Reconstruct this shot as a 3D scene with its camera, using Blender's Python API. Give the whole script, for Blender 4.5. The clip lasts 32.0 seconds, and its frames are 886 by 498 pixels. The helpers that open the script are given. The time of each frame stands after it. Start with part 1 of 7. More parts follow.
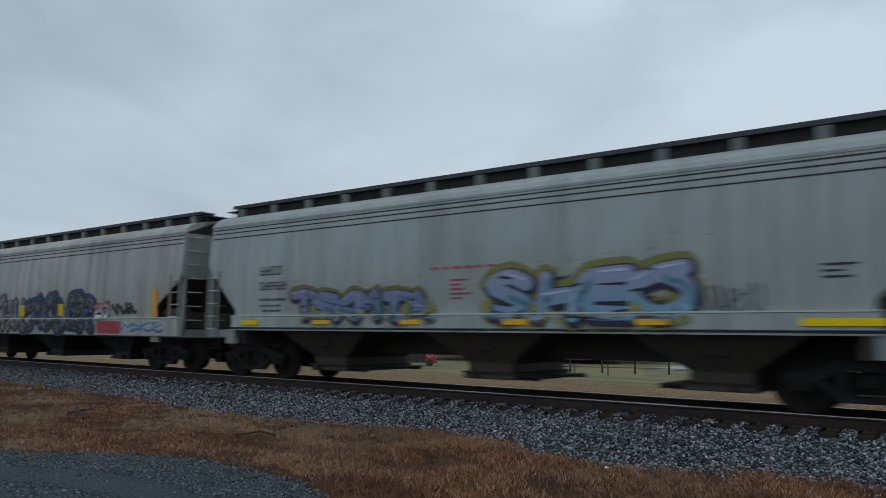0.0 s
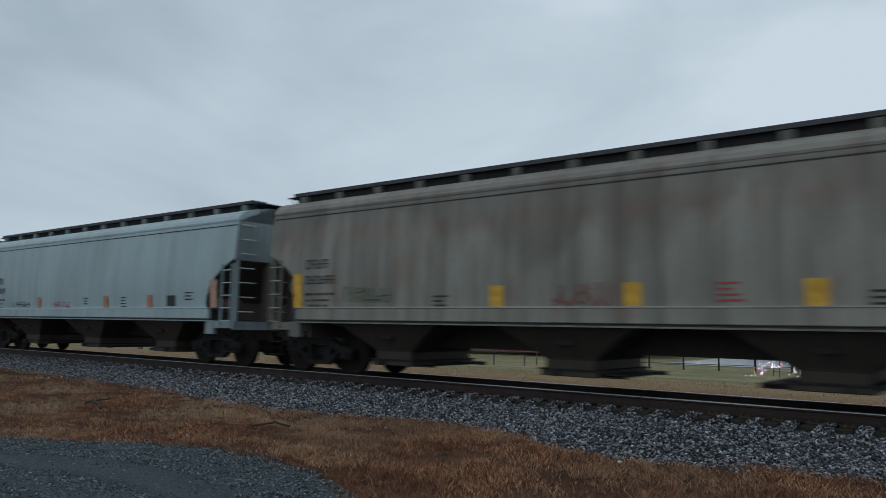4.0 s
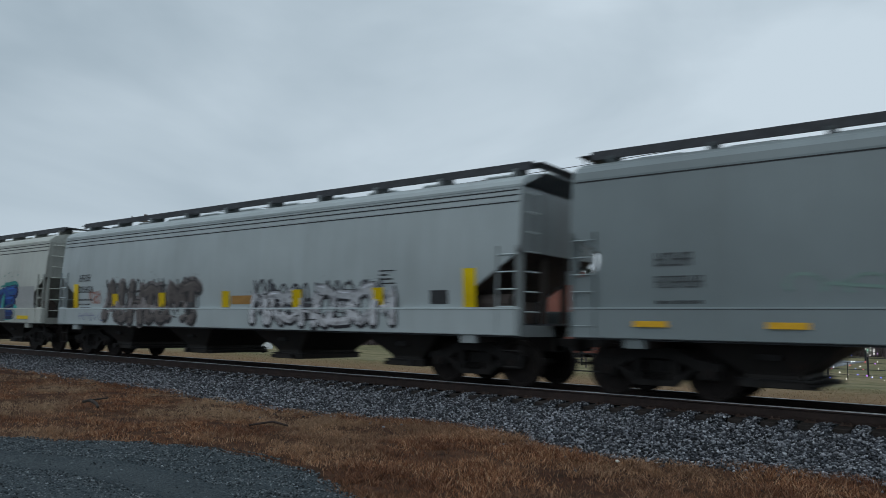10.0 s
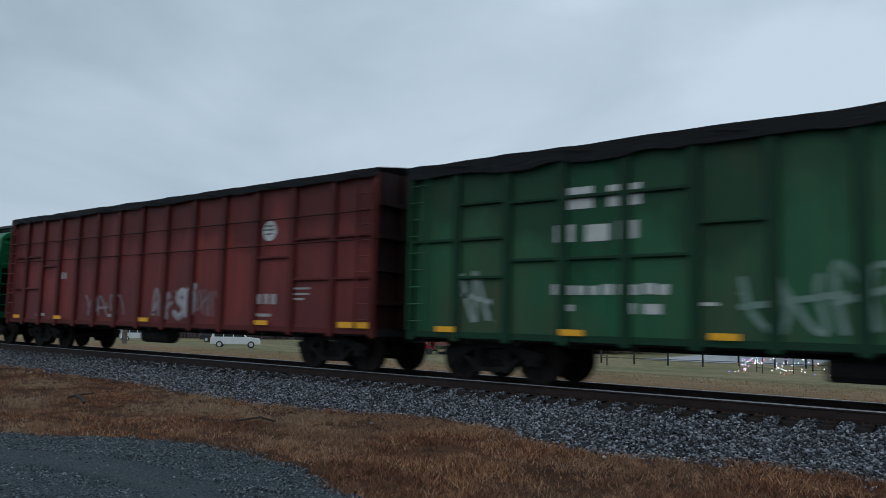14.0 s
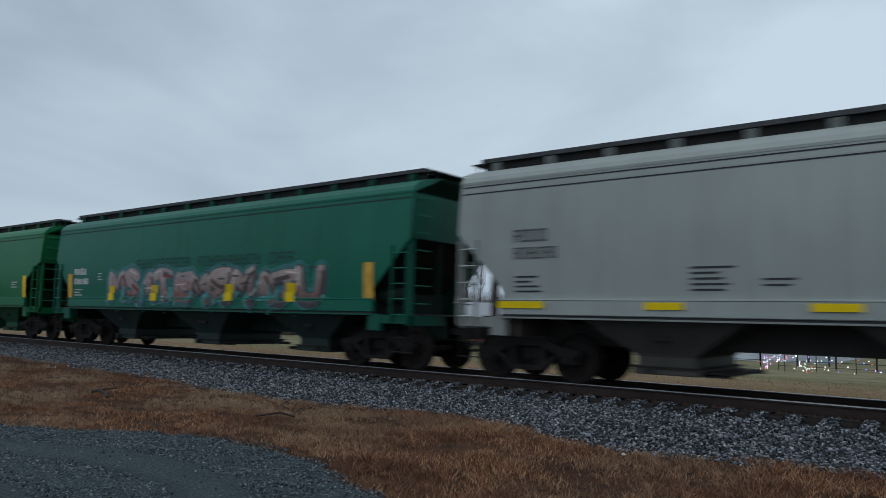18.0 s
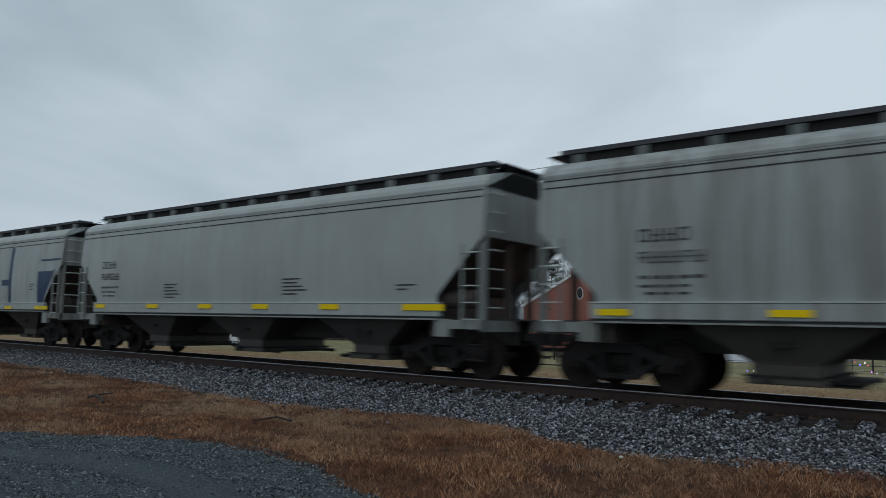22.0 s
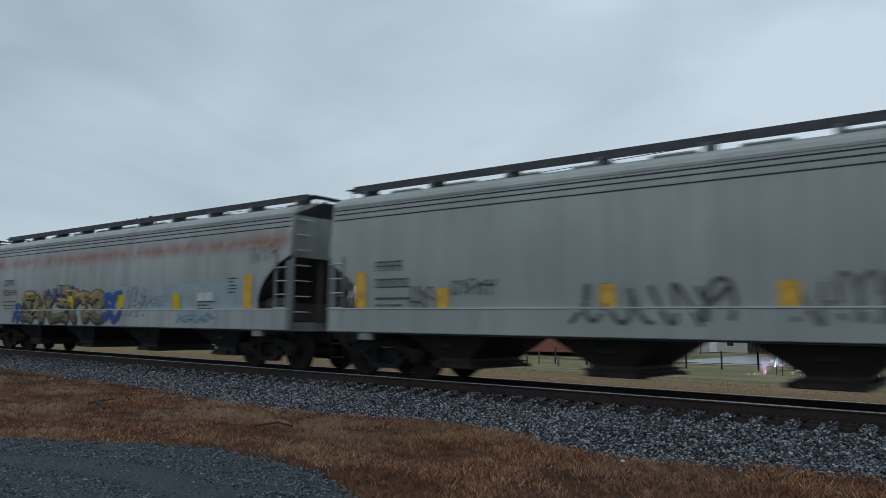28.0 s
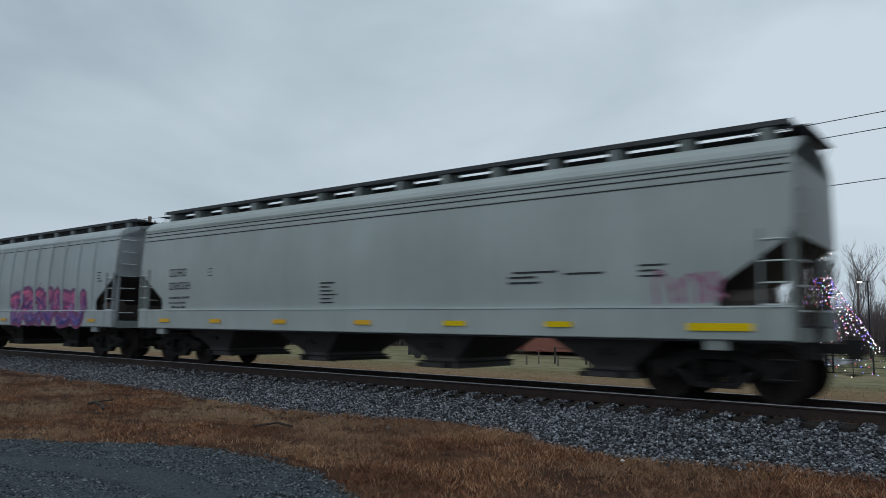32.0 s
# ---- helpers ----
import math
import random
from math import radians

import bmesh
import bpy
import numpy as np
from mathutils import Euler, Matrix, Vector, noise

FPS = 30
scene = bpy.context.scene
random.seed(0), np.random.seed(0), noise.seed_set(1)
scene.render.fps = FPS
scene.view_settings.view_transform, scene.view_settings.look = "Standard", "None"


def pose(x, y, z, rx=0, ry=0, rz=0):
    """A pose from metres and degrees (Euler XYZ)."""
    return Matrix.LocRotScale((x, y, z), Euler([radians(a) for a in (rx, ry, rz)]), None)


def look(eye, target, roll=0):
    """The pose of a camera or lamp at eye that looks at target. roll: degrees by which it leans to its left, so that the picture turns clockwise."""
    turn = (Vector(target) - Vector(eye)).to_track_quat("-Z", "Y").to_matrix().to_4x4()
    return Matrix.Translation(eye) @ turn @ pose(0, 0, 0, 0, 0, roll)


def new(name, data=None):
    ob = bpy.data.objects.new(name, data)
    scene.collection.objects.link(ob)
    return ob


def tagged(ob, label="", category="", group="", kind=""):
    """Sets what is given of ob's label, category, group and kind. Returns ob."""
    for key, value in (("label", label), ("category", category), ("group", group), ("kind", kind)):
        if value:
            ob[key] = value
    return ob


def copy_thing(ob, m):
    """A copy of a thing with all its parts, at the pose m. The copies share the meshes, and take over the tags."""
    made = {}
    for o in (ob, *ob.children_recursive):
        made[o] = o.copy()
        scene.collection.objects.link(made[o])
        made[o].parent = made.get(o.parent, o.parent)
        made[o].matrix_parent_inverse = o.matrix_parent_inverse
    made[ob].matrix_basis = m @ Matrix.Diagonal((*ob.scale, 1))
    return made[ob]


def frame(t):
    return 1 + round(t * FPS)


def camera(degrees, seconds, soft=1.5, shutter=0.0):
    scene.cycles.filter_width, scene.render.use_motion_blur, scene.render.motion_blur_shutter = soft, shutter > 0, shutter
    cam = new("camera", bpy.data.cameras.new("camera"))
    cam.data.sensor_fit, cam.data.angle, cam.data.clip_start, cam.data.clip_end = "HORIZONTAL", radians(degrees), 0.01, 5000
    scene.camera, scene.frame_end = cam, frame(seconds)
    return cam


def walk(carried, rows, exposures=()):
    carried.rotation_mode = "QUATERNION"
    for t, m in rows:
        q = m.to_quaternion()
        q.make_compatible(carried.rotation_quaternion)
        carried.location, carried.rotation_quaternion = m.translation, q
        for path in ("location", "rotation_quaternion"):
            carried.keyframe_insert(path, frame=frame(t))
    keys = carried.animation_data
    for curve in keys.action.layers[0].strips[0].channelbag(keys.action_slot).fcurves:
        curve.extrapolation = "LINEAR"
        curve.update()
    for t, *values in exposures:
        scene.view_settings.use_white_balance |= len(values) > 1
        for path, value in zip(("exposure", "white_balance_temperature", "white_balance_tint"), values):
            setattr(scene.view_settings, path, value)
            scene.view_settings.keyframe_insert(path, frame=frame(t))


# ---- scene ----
EYE = (0.0, -13.29, 1.16)
# a camera held in the hand: seconds, then its turn in degrees
PATH = [
    (0.0, 96.58, -0.63, 36.71), (0.5, 96.47, -0.86, 36.74), (1.0, 96.34, -0.96, 36.77), (1.5, 96.19, -1.04, 36.79),
    (2.0, 96.09, -1.29, 36.67), (2.5, 95.97, -1.54, 36.75), (3.0, 95.89, -1.61, 36.95), (3.5, 95.90, -1.23, 37.29),
    (4.0, 96.03, -1.02, 37.77), (4.5, 96.10, -0.96, 38.20), (6.5, 95.91, -1.03, 38.55), (7.0, 95.79, -0.97, 38.45),
    (7.5, 95.62, -1.04, 38.48), (8.0, 95.53, -0.94, 38.21), (8.5, 95.41, -0.97, 38.05), (9.0, 95.60, -0.99, 37.94),
    (9.5, 95.85, -1.01, 37.87), (10.0, 95.98, -1.03, 37.60), (10.5, 95.98, -1.08, 37.52), (11.0, 96.00, -1.09, 37.17),
    (11.5, 96.07, -1.20, 37.01), (12.0, 96.16, -1.23, 36.80), (12.5, 96.14, -1.22, 36.62), (13.0, 96.00, -1.24, 36.60),
    (13.5, 95.88, -1.29, 36.62), (14.0, 95.69, -1.22, 36.70), (14.5, 95.62, -1.21, 36.69), (15.0, 95.53, -1.16, 36.87),
    (15.5, 95.44, -1.14, 37.20), (17.5, 95.45, -1.37, 38.04), (18.0, 95.38, -1.37, 38.15), (18.5, 95.34, -1.29, 38.09),
    (19.0, 95.38, -1.34, 38.06), (19.5, 95.41, -1.38, 38.13), (20.0, 95.50, -1.35, 38.13), (20.5, 95.55, -1.17, 38.04),
    (21.0, 95.54, -1.02, 37.88), (21.5, 95.60, -1.01, 37.81), (22.0, 95.65, -1.09, 37.90), (22.5, 95.63, -1.06, 37.84),
    (23.0, 95.67, -1.00, 37.80), (23.5, 95.71, -1.04, 37.72), (24.0, 95.71, -1.08, 37.72), (24.5, 95.73, -1.12, 37.73),
    (25.0, 95.77, -1.10, 37.79), (25.5, 95.85, -0.99, 37.82), (27.5, 96.05, -0.95, 38.06), (28.0, 95.99, -0.84, 37.96),
    (28.5, 95.93, -0.78, 37.89), (29.0, 95.99, -0.64, 37.57), (29.5, 96.01, -0.76, 37.54), (30.0, 96.03, -0.82, 37.53),
    (30.5, 95.97, -0.83, 37.65), (31.0, 95.90, -0.82, 37.75), (31.5, 95.96, -0.83, 37.84), (32.0, 95.99, -0.73, 37.92),
]
cam = camera(62.2, 32.0, soft=0.45, shutter=0.4)
walk(cam, [(t, pose(*EYE, rx, ry, rz)) for t, rx, ry, rz in PATH],
     [(0, 0, 6350, 10), (9, 0, 6450, 10), (13, 0, 6150, 10), (19, 0, 6250, 10), (23, 0, 6500, 10), (28, 0, 6300, 10), (32, 0, 6420, 10)])

# ---- light: an overcast evening ----
world = bpy.data.worlds.new("overcast")
scene.world = world
world.use_nodes = True
wn, wl = world.node_tree.nodes, world.node_tree.links
wn.clear()


def wnode(kind, **values):
    n = wn.new(kind)
    for k, v in values.items():
        n.inputs[k].default_value = v
    return n


w_out, w_bg = wn.new("ShaderNodeOutputWorld"), wnode("ShaderNodeBackground", Strength=1.0)
w_co = wn.new("ShaderNodeTexCoord")
w_map = wn.new("ShaderNodeMapping")
w_map.inputs["Scale"].default_value = (1.0, 1.0, 2.6)
w_noise = wnode("ShaderNodeTexNoise", Scale=1.7, Detail=5.0, Roughness=0.5, Distortion=0.4)
w_ramp = wn.new("ShaderNodeValToRGB")
w_ramp.color_ramp.elements[0].position, w_ramp.color_ramp.elements[1].position = 0.33, 0.68
w_ramp.color_ramp.elements[0].color = (0.36, 0.445, 0.51, 1)
w_ramp.color_ramp.elements[1].color = (0.575, 0.67, 0.74, 1)
wl.new(w_co.outputs["Generated"], w_map.inputs["Vector"])
wl.new(w_map.outputs["Vector"], w_noise.inputs["Vector"])
w_axis = wn.new("ShaderNodeVectorMath")
w_axis.operation = "DOT_PRODUCT"
w_axis.inputs[1].default_value = (0.13, 0.10, 0.0)
w_sum = wn.new("ShaderNodeMath")
w_sum.operation = "ADD"
wl.new(w_co.outputs["Generated"], w_axis.inputs[0])
wl.new(w_axis.outputs["Value"], w_sum.inputs[0])
wl.new(w_noise.outputs["Fac"], w_sum.inputs[1])
wl.new(w_sum.outputs["Value"], w_ramp.inputs["Fac"])
wl.new(w_ramp.outputs["Color"], w_bg.inputs["Color"])
wl.new(w_bg.outputs["Background"], w_out.inputs["Surface"])

sun = new("sun", bpy.data.lights.new("sun", "SUN"))
sun.data.energy, sun.data.angle, sun.data.color = 0.5, radians(60), (1.0, 0.96, 0.9)
sun.matrix_world = look((0, -40, 60), (0, 0, 0))


# ---- materials ----
class Nodes:
    """A short way to write a node material."""

    def __init__(self, name):
        self.m = bpy.data.materials.new(name)
        self.m.use_nodes = True
        self.t = self.m.node_tree
        self.p = self.t.nodes["Principled BSDF"]
        self.co = self.t.nodes.new("ShaderNodeTexCoord").outputs["Object"]

    def node(self, kind, *links, **values):
        n = self.t.nodes.new(kind)
        for k, v in values.items():
            n.inputs[k.replace("_", " ")].default_value = v
        for src, dst in links:
            self.t.links.new(src, n.inputs[dst])
        return n

    def noise(self, scale, detail=3.0, stretch=None, rough=0.55):
        co = self.co
        if stretch:
            mp = self.node("ShaderNodeMapping", (co, "Vector"))
            mp.inputs["Scale"].default_value = stretch
            co = mp.outputs["Vector"]
        return self.node("ShaderNodeTexNoise", (co, "Vector"), Scale=scale, Detail=detail, Roughness=rough).outputs["Fac"]

    def ramp(self, fac, *stops):
        r = self.node("ShaderNodeValToRGB", (fac, "Fac"))
        e = r.color_ramp.elements
        while len(e) < len(stops):
            e.new(0.5)
        for el, (pos, c) in zip(e, stops):
            el.position = pos
            el.color = (*c, 1) if isinstance(c, tuple) else (c, c, c, 1)
        return r.outputs["Color"]

    def mix(self, fac, a, b):
        n = self.t.nodes.new("ShaderNodeMix")
        n.data_type = "RGBA"
        for v, i in ((fac, 0), (a, 6), (b, 7)):
            if isinstance(v, (int, float)):
                n.inputs[i].default_value = v
            elif isinstance(v, tuple):
                n.inputs[i].default_value = (*v, 1)
            else:
                self.t.links.new(v, n.inputs[i])
        return n.outputs[2]

    def math(self, op, a, b=0.5):
        n = self.t.nodes.new("ShaderNodeMath")
        n.operation = op
        for v, i in ((a, 0), (b, 1)):
            if isinstance(v, (int, float)):
                n.inputs[i].default_value = v
            else:
                self.t.links.new(v, n.inputs[i])
        return n.outputs[0]

    def bump(self, height, strength=0.3, distance=0.02):
        b = self.node("ShaderNodeBump", (height, "Height"), Strength=strength, Distance=distance)
        self.t.links.new(b.outputs["Normal"], self.p.inputs["Normal"])

    def done(self, color, rough=0.6, metal=0.0, spec=0.4):
        if isinstance(color, tuple):
            self.p.inputs["Base Color"].default_value = (*color, 1)
        else:
            self.t.links.new(color, self.p.inputs["Base Color"])
        if isinstance(rough, (int, float)):
            self.p.inputs["Roughness"].default_value = rough
        else:
            self.t.links.new(rough, self.p.inputs["Roughness"])
        self.p.inputs["Metallic"].default_value = metal
        self.p.inputs["Specular IOR Level"].default_value = spec
        return self.m


def shade(c, k):
    return tuple(min(1.0, v * k) for v in c)


def worn(name, color, scale=3.0, vary=0.25, rough=0.7, bump=0.2, metal=0.0, dist=0.01, spec=0.4):
    """A plain worn surface: two scales of variation and a fine relief."""
    n = Nodes(name)
    a = n.noise(scale, 4)
    b = n.noise(scale * 9, 3)
    c = n.mix(n.ramp(a, (0.3, 0.0), (0.7, 1.0)), shade(color, 1 - vary), shade(color, 1 + vary))
    c = n.mix(n.math("MULTIPLY", n.ramp(b, (0.45, 0.0), (0.75, 1.0)), 0.35), c, shade(color, 0.55))
    if bump:
        n.bump(b, bump, dist)
    return n.done(c, rough, metal, spec)


def paint(name, color, grime=0.4, rust=0.0, soot=0.0, seed=0.0, rough=0.42, soot_color=(0.035, 0.032, 0.03), patch=None, band=0.0, soot_low=-0.22, panels=None):
    """Weathered car paint: dust below, streaks that run down, rust along the eaves and soot clouds."""
    n = Nodes(name)
    mp = n.node("ShaderNodeMapping", (n.co, "Vector"))
    mp.inputs["Location"].default_value = (seed * 13.7, seed * 3.1, 0)
    z = n.node("ShaderNodeSeparateXYZ", (n.co, "Vector")).outputs["Z"]
    n.co = mp.outputs["Vector"]
    large = n.noise(0.45, 3)
    fine = n.noise(14, 4)
    streak = n.noise(1.0, 4, (2.6, 2.6, 0.10), 0.6)
    thin = n.noise(1.0, 4, (11, 11, 0.35), 0.6)
    c = n.mix(n.ramp(large, (0.3, 0.0), (0.7, 1.0)), shade(color, 0.88), shade(color, 1.08))
    if patch:
        c = n.mix(n.ramp(n.noise(0.5, 2, (1, 1, 2)), (0.52, 0.0), (0.54, 1.0)), c, patch)
    if panels:
        own = n.t.nodes.new("ShaderNodeObjectInfo").outputs["Random"]
        c = n.mix(n.math("MULTIPLY", own, 0.5), c, panels)
        low = n.ramp(n.math("ADD", n.noise(0.9, 4, (1, 1, 0.5)), n.node("ShaderNodeMapRange", (z, "Value"), From_Min=1.0, From_Max=3.6, To_Min=0.12, To_Max=-0.14).outputs["Result"]), (0.45, 0.0), (0.65, 1.0))
        c = n.mix(n.math("MULTIPLY", low, 0.6), c, shade(panels, 1.25))
    dirt = tuple(min(d, 0.55 * v + 0.004) for d, v in zip((0.13, 0.12, 0.105), color))
    c = n.mix(n.math("MULTIPLY", n.ramp(streak, (0.42, 0.0), (0.72, 1.0)), grime), c, dirt)
    c = n.mix(n.math("MULTIPLY", n.ramp(thin, (0.5, 0.0), (0.8, 1.0)), grime * 0.7), c, shade(dirt, 0.8))
    c = n.mix(n.math("MULTIPLY", n.ramp(fine, (0.5, 0.0), (0.8, 1.0)), grime * 0.25), c, dirt)
    if rust:
        r = n.ramp(n.noise(1.6, 5, (1, 1, 0.6), 0.65), (0.6 - 0.22 * rust, 0.0), (0.72, 1.0))
        c = n.mix(n.math("MULTIPLY", r, min(1, rust)), c, (0.23, 0.085, 0.04))
    if band:
        hit = n.ramp(n.math("ABSOLUTE", n.math("SUBTRACT", z, 3.22)), (0.0, 1.0), (0.3, 0.0))
        spots = n.ramp(n.noise(2.2, 5, (1, 1, 0.5), 0.65), (0.33, 0.0), (0.6, 1.0))
        c = n.mix(n.math("MULTIPLY", n.math("MULTIPLY", hit, spots), band), c, (0.27, 0.10, 0.055))
    if soot and soot_low > -0.2:
        up = n.node("ShaderNodeMapRange", (z, "Value"), From_Min=1.5, From_Max=3.7, To_Min=-0.16, To_Max=0.13).outputs["Result"]
        cloud = n.math("ADD", n.noise(0.33, 4, (1.0, 1.0, 0.9), 0.5), up)
        c = n.mix(n.math("MULTIPLY", n.ramp(cloud, (0.44, 0.0), (0.63, 1.0)), soot), c, soot_color)
    elif soot:
        up = n.node("ShaderNodeMapRange", (z, "Value"), From_Min=1.2, From_Max=3.7, To_Min=soot_low, To_Max=0.16).outputs["Result"]
        cloud = n.math("ADD", n.noise(0.42, 5, (1.0, 1.0, 0.55), 0.55), up)
        c = n.mix(n.math("MULTIPLY", n.ramp(cloud, (0.50, 0.0), (0.60, 1.0)), soot), c, soot_color)
    n.bump(n.noise(0.9, 2, (1.0, 1.0, 0.3)), 0.25, 0.03)
    return n.done(c, n.math("ADD", n.math("MULTIPLY", fine, 0.2), rough - 0.1), 0.0, 0.27)


STEEL = worn("dusty_black_steel", (0.026, 0.025, 0.025), 4, 0.3, 0.8, 0.3, 0, 0.01, 0.2)
TRUCK = worn("oily_cast_steel", (0.019, 0.0175, 0.017), 5, 0.4, 0.8, 0.4, 0, 0.01, 0.15)
WHEEL = worn("brown_wheel_steel", (0.022, 0.018, 0.017), 5, 0.3, 0.7, 0.2, 0.0, 0.01, 0.15)
GRATE = worn("dark_grating", (0.06, 0.063, 0.07), 8, 0.3, 0.6, 0.3, 0.3)
RAIL = worn("rusty_rail_side", (0.032, 0.019, 0.016), 6, 0.3, 0.75, 0.3)
RAILHEAD = worn("polished_rail_head", (0.3, 0.3, 0.31), 8, 0.15, 0.3, 0.05, 0.9)
TIE = worn("weathered_creosote_wood", (0.024, 0.019, 0.017), 7, 0.4, 0.85, 0.6)
YELLOW = worn("yellow_reflective_tape", (1.0, 0.68, 0.012), 8, 0.03, 0.4, 0.0, 0.85)
# weaker reflection at a slant put into the colour; some dull ones sooty
YELLOW_MID = worn("mid_glint_yellow_tape", (0.85, 0.47, 0.03), 8, 0.12, 0.45, 0.0, 0.4)
YELLOW_DULL = worn("dull_yellow_tape", (0.62, 0.36, 0.05), 6, 0.25, 0.6, 0.1)
BLACK = worn("black_parts_and_shade", (0.03, 0.032, 0.035), 6, 0.2, 0.6, 0.0)
WHITE = worn("white_stencil_paint", (0.55, 0.57, 0.55), 6, 0.15, 0.6, 0.0)
RED = worn("faded_red_paint", (0.38, 0.06, 0.07), 5, 0.2, 0.6, 0.0)
BLUE = worn("dark_blue_paint", (0.006, 0.03, 0.085), 3, 0.2, 0.45, 0.0)


# ---- mesh helpers ----
def link(name, bm, material, label="", parent=None):
    me = bpy.data.meshes.new(name)
    bm.to_mesh(me)
    bm.free()
    me.materials.append(material)
    ob = new(name, me)
    ob.parent = parent
    if label:
        ob["label"] = label
    return ob


def part(name, bm, material, parent, label=""):
    """One mesh object under a thing or under a part."""
    return link(name, bm, material, label, parent)


def box(bm, x0, x1, y0, y1, z0, z1):
    v = [bm.verts.new((x, y, z)) for x in (x0, x1) for y in (y0, y1) for z in (z0, z1)]
    for f in ((0, 1, 3, 2), (4, 6, 7, 5), (0, 4, 5, 1), (2, 3, 7, 6), (0, 2, 6, 4), (1, 5, 7, 3)):
        bm.faces.new([v[i] for i in f])
    return bm


def boxed(*b):
    return box(bmesh.new(), *b)


def tube(bm, a, b, r, n=8, r2=None):
    a, b = Vector(a), Vector(b)
    q = (b - a).to_track_quat("Z", "Y")
    rings = []
    for p, rr in ((a, r), (b, r if r2 is None else r2)):
        rings.append([bm.verts.new(p + q @ Vector((rr * math.cos(2 * math.pi * i / n), rr * math.sin(2 * math.pi * i / n), 0))) for i in range(n)])
    for i in range(n):
        j = (i + 1) % n
        bm.faces.new((rings[0][i], rings[0][j], rings[1][j], rings[1][i]))
    bm.faces.new(rings[0][::-1])
    bm.faces.new(rings[1])
    return bm


def loft(bm, rings, closed=True, caps=True):
    """Skin over rings of points, all of one length."""
    vs = [[bm.verts.new(p) for p in ring] for ring in rings]
    n = len(vs[0])
    for a, b in zip(vs, vs[1:]):
        for i in range(n if closed else n - 1):
            j = (i + 1) % n
            bm.faces.new((a[i], a[j], b[j], b[i]))
    if caps and closed:
        bm.faces.new(vs[0][::-1])
        bm.faces.new(vs[-1])
    return bm


def prism_xz(bm, pts, y0, y1):
    """A flat outline in x and z, given thickness along y."""
    return loft(bm, [[(x, y0, z) for x, z in pts], [(x, y1, z) for x, z in pts]])


def lathe_y(bm, profile, n=20, at=(0, 0, 0)):
    """Turn (radius, y) pairs about the y axis."""
    rings = []
    for r, y in profile:
        rings.append([(at[0] + r * math.sin(2 * math.pi * i / n), at[1] + y, at[2] + r * math.cos(2 * math.pi * i / n)) for i in range(n)])
    return loft(bm, rings)


def bevelled(bm, w=0.01, seg=1):
    bmesh.ops.bevel(bm, geom=list(bm.edges), offset=w, segments=seg, profile=0.5, affect="EDGES")
    return bm


# ---- the train's parts ----
WHEEL_R = 0.457


def ride(t):
    """Metres that the train has gone at t seconds."""
    ts = np.linspace(0, t, 240)
    v = np.interp(ts, [0, 9, 13, 19, 23, 29, 32], [13.32, 13.32, 13.42, 13.74, 13.93, 14.2, 14.3])
    return float(np.sum((v[1:] + v[:-1]) / 2 * np.diff(ts)))


def side_y(z):
    """Half width of a hopper body at height z: a shallow bulge."""
    return 1.47 + 0.10 * math.sin(math.pi * min(max((z - 1.0) / 2.9, 0), 1))


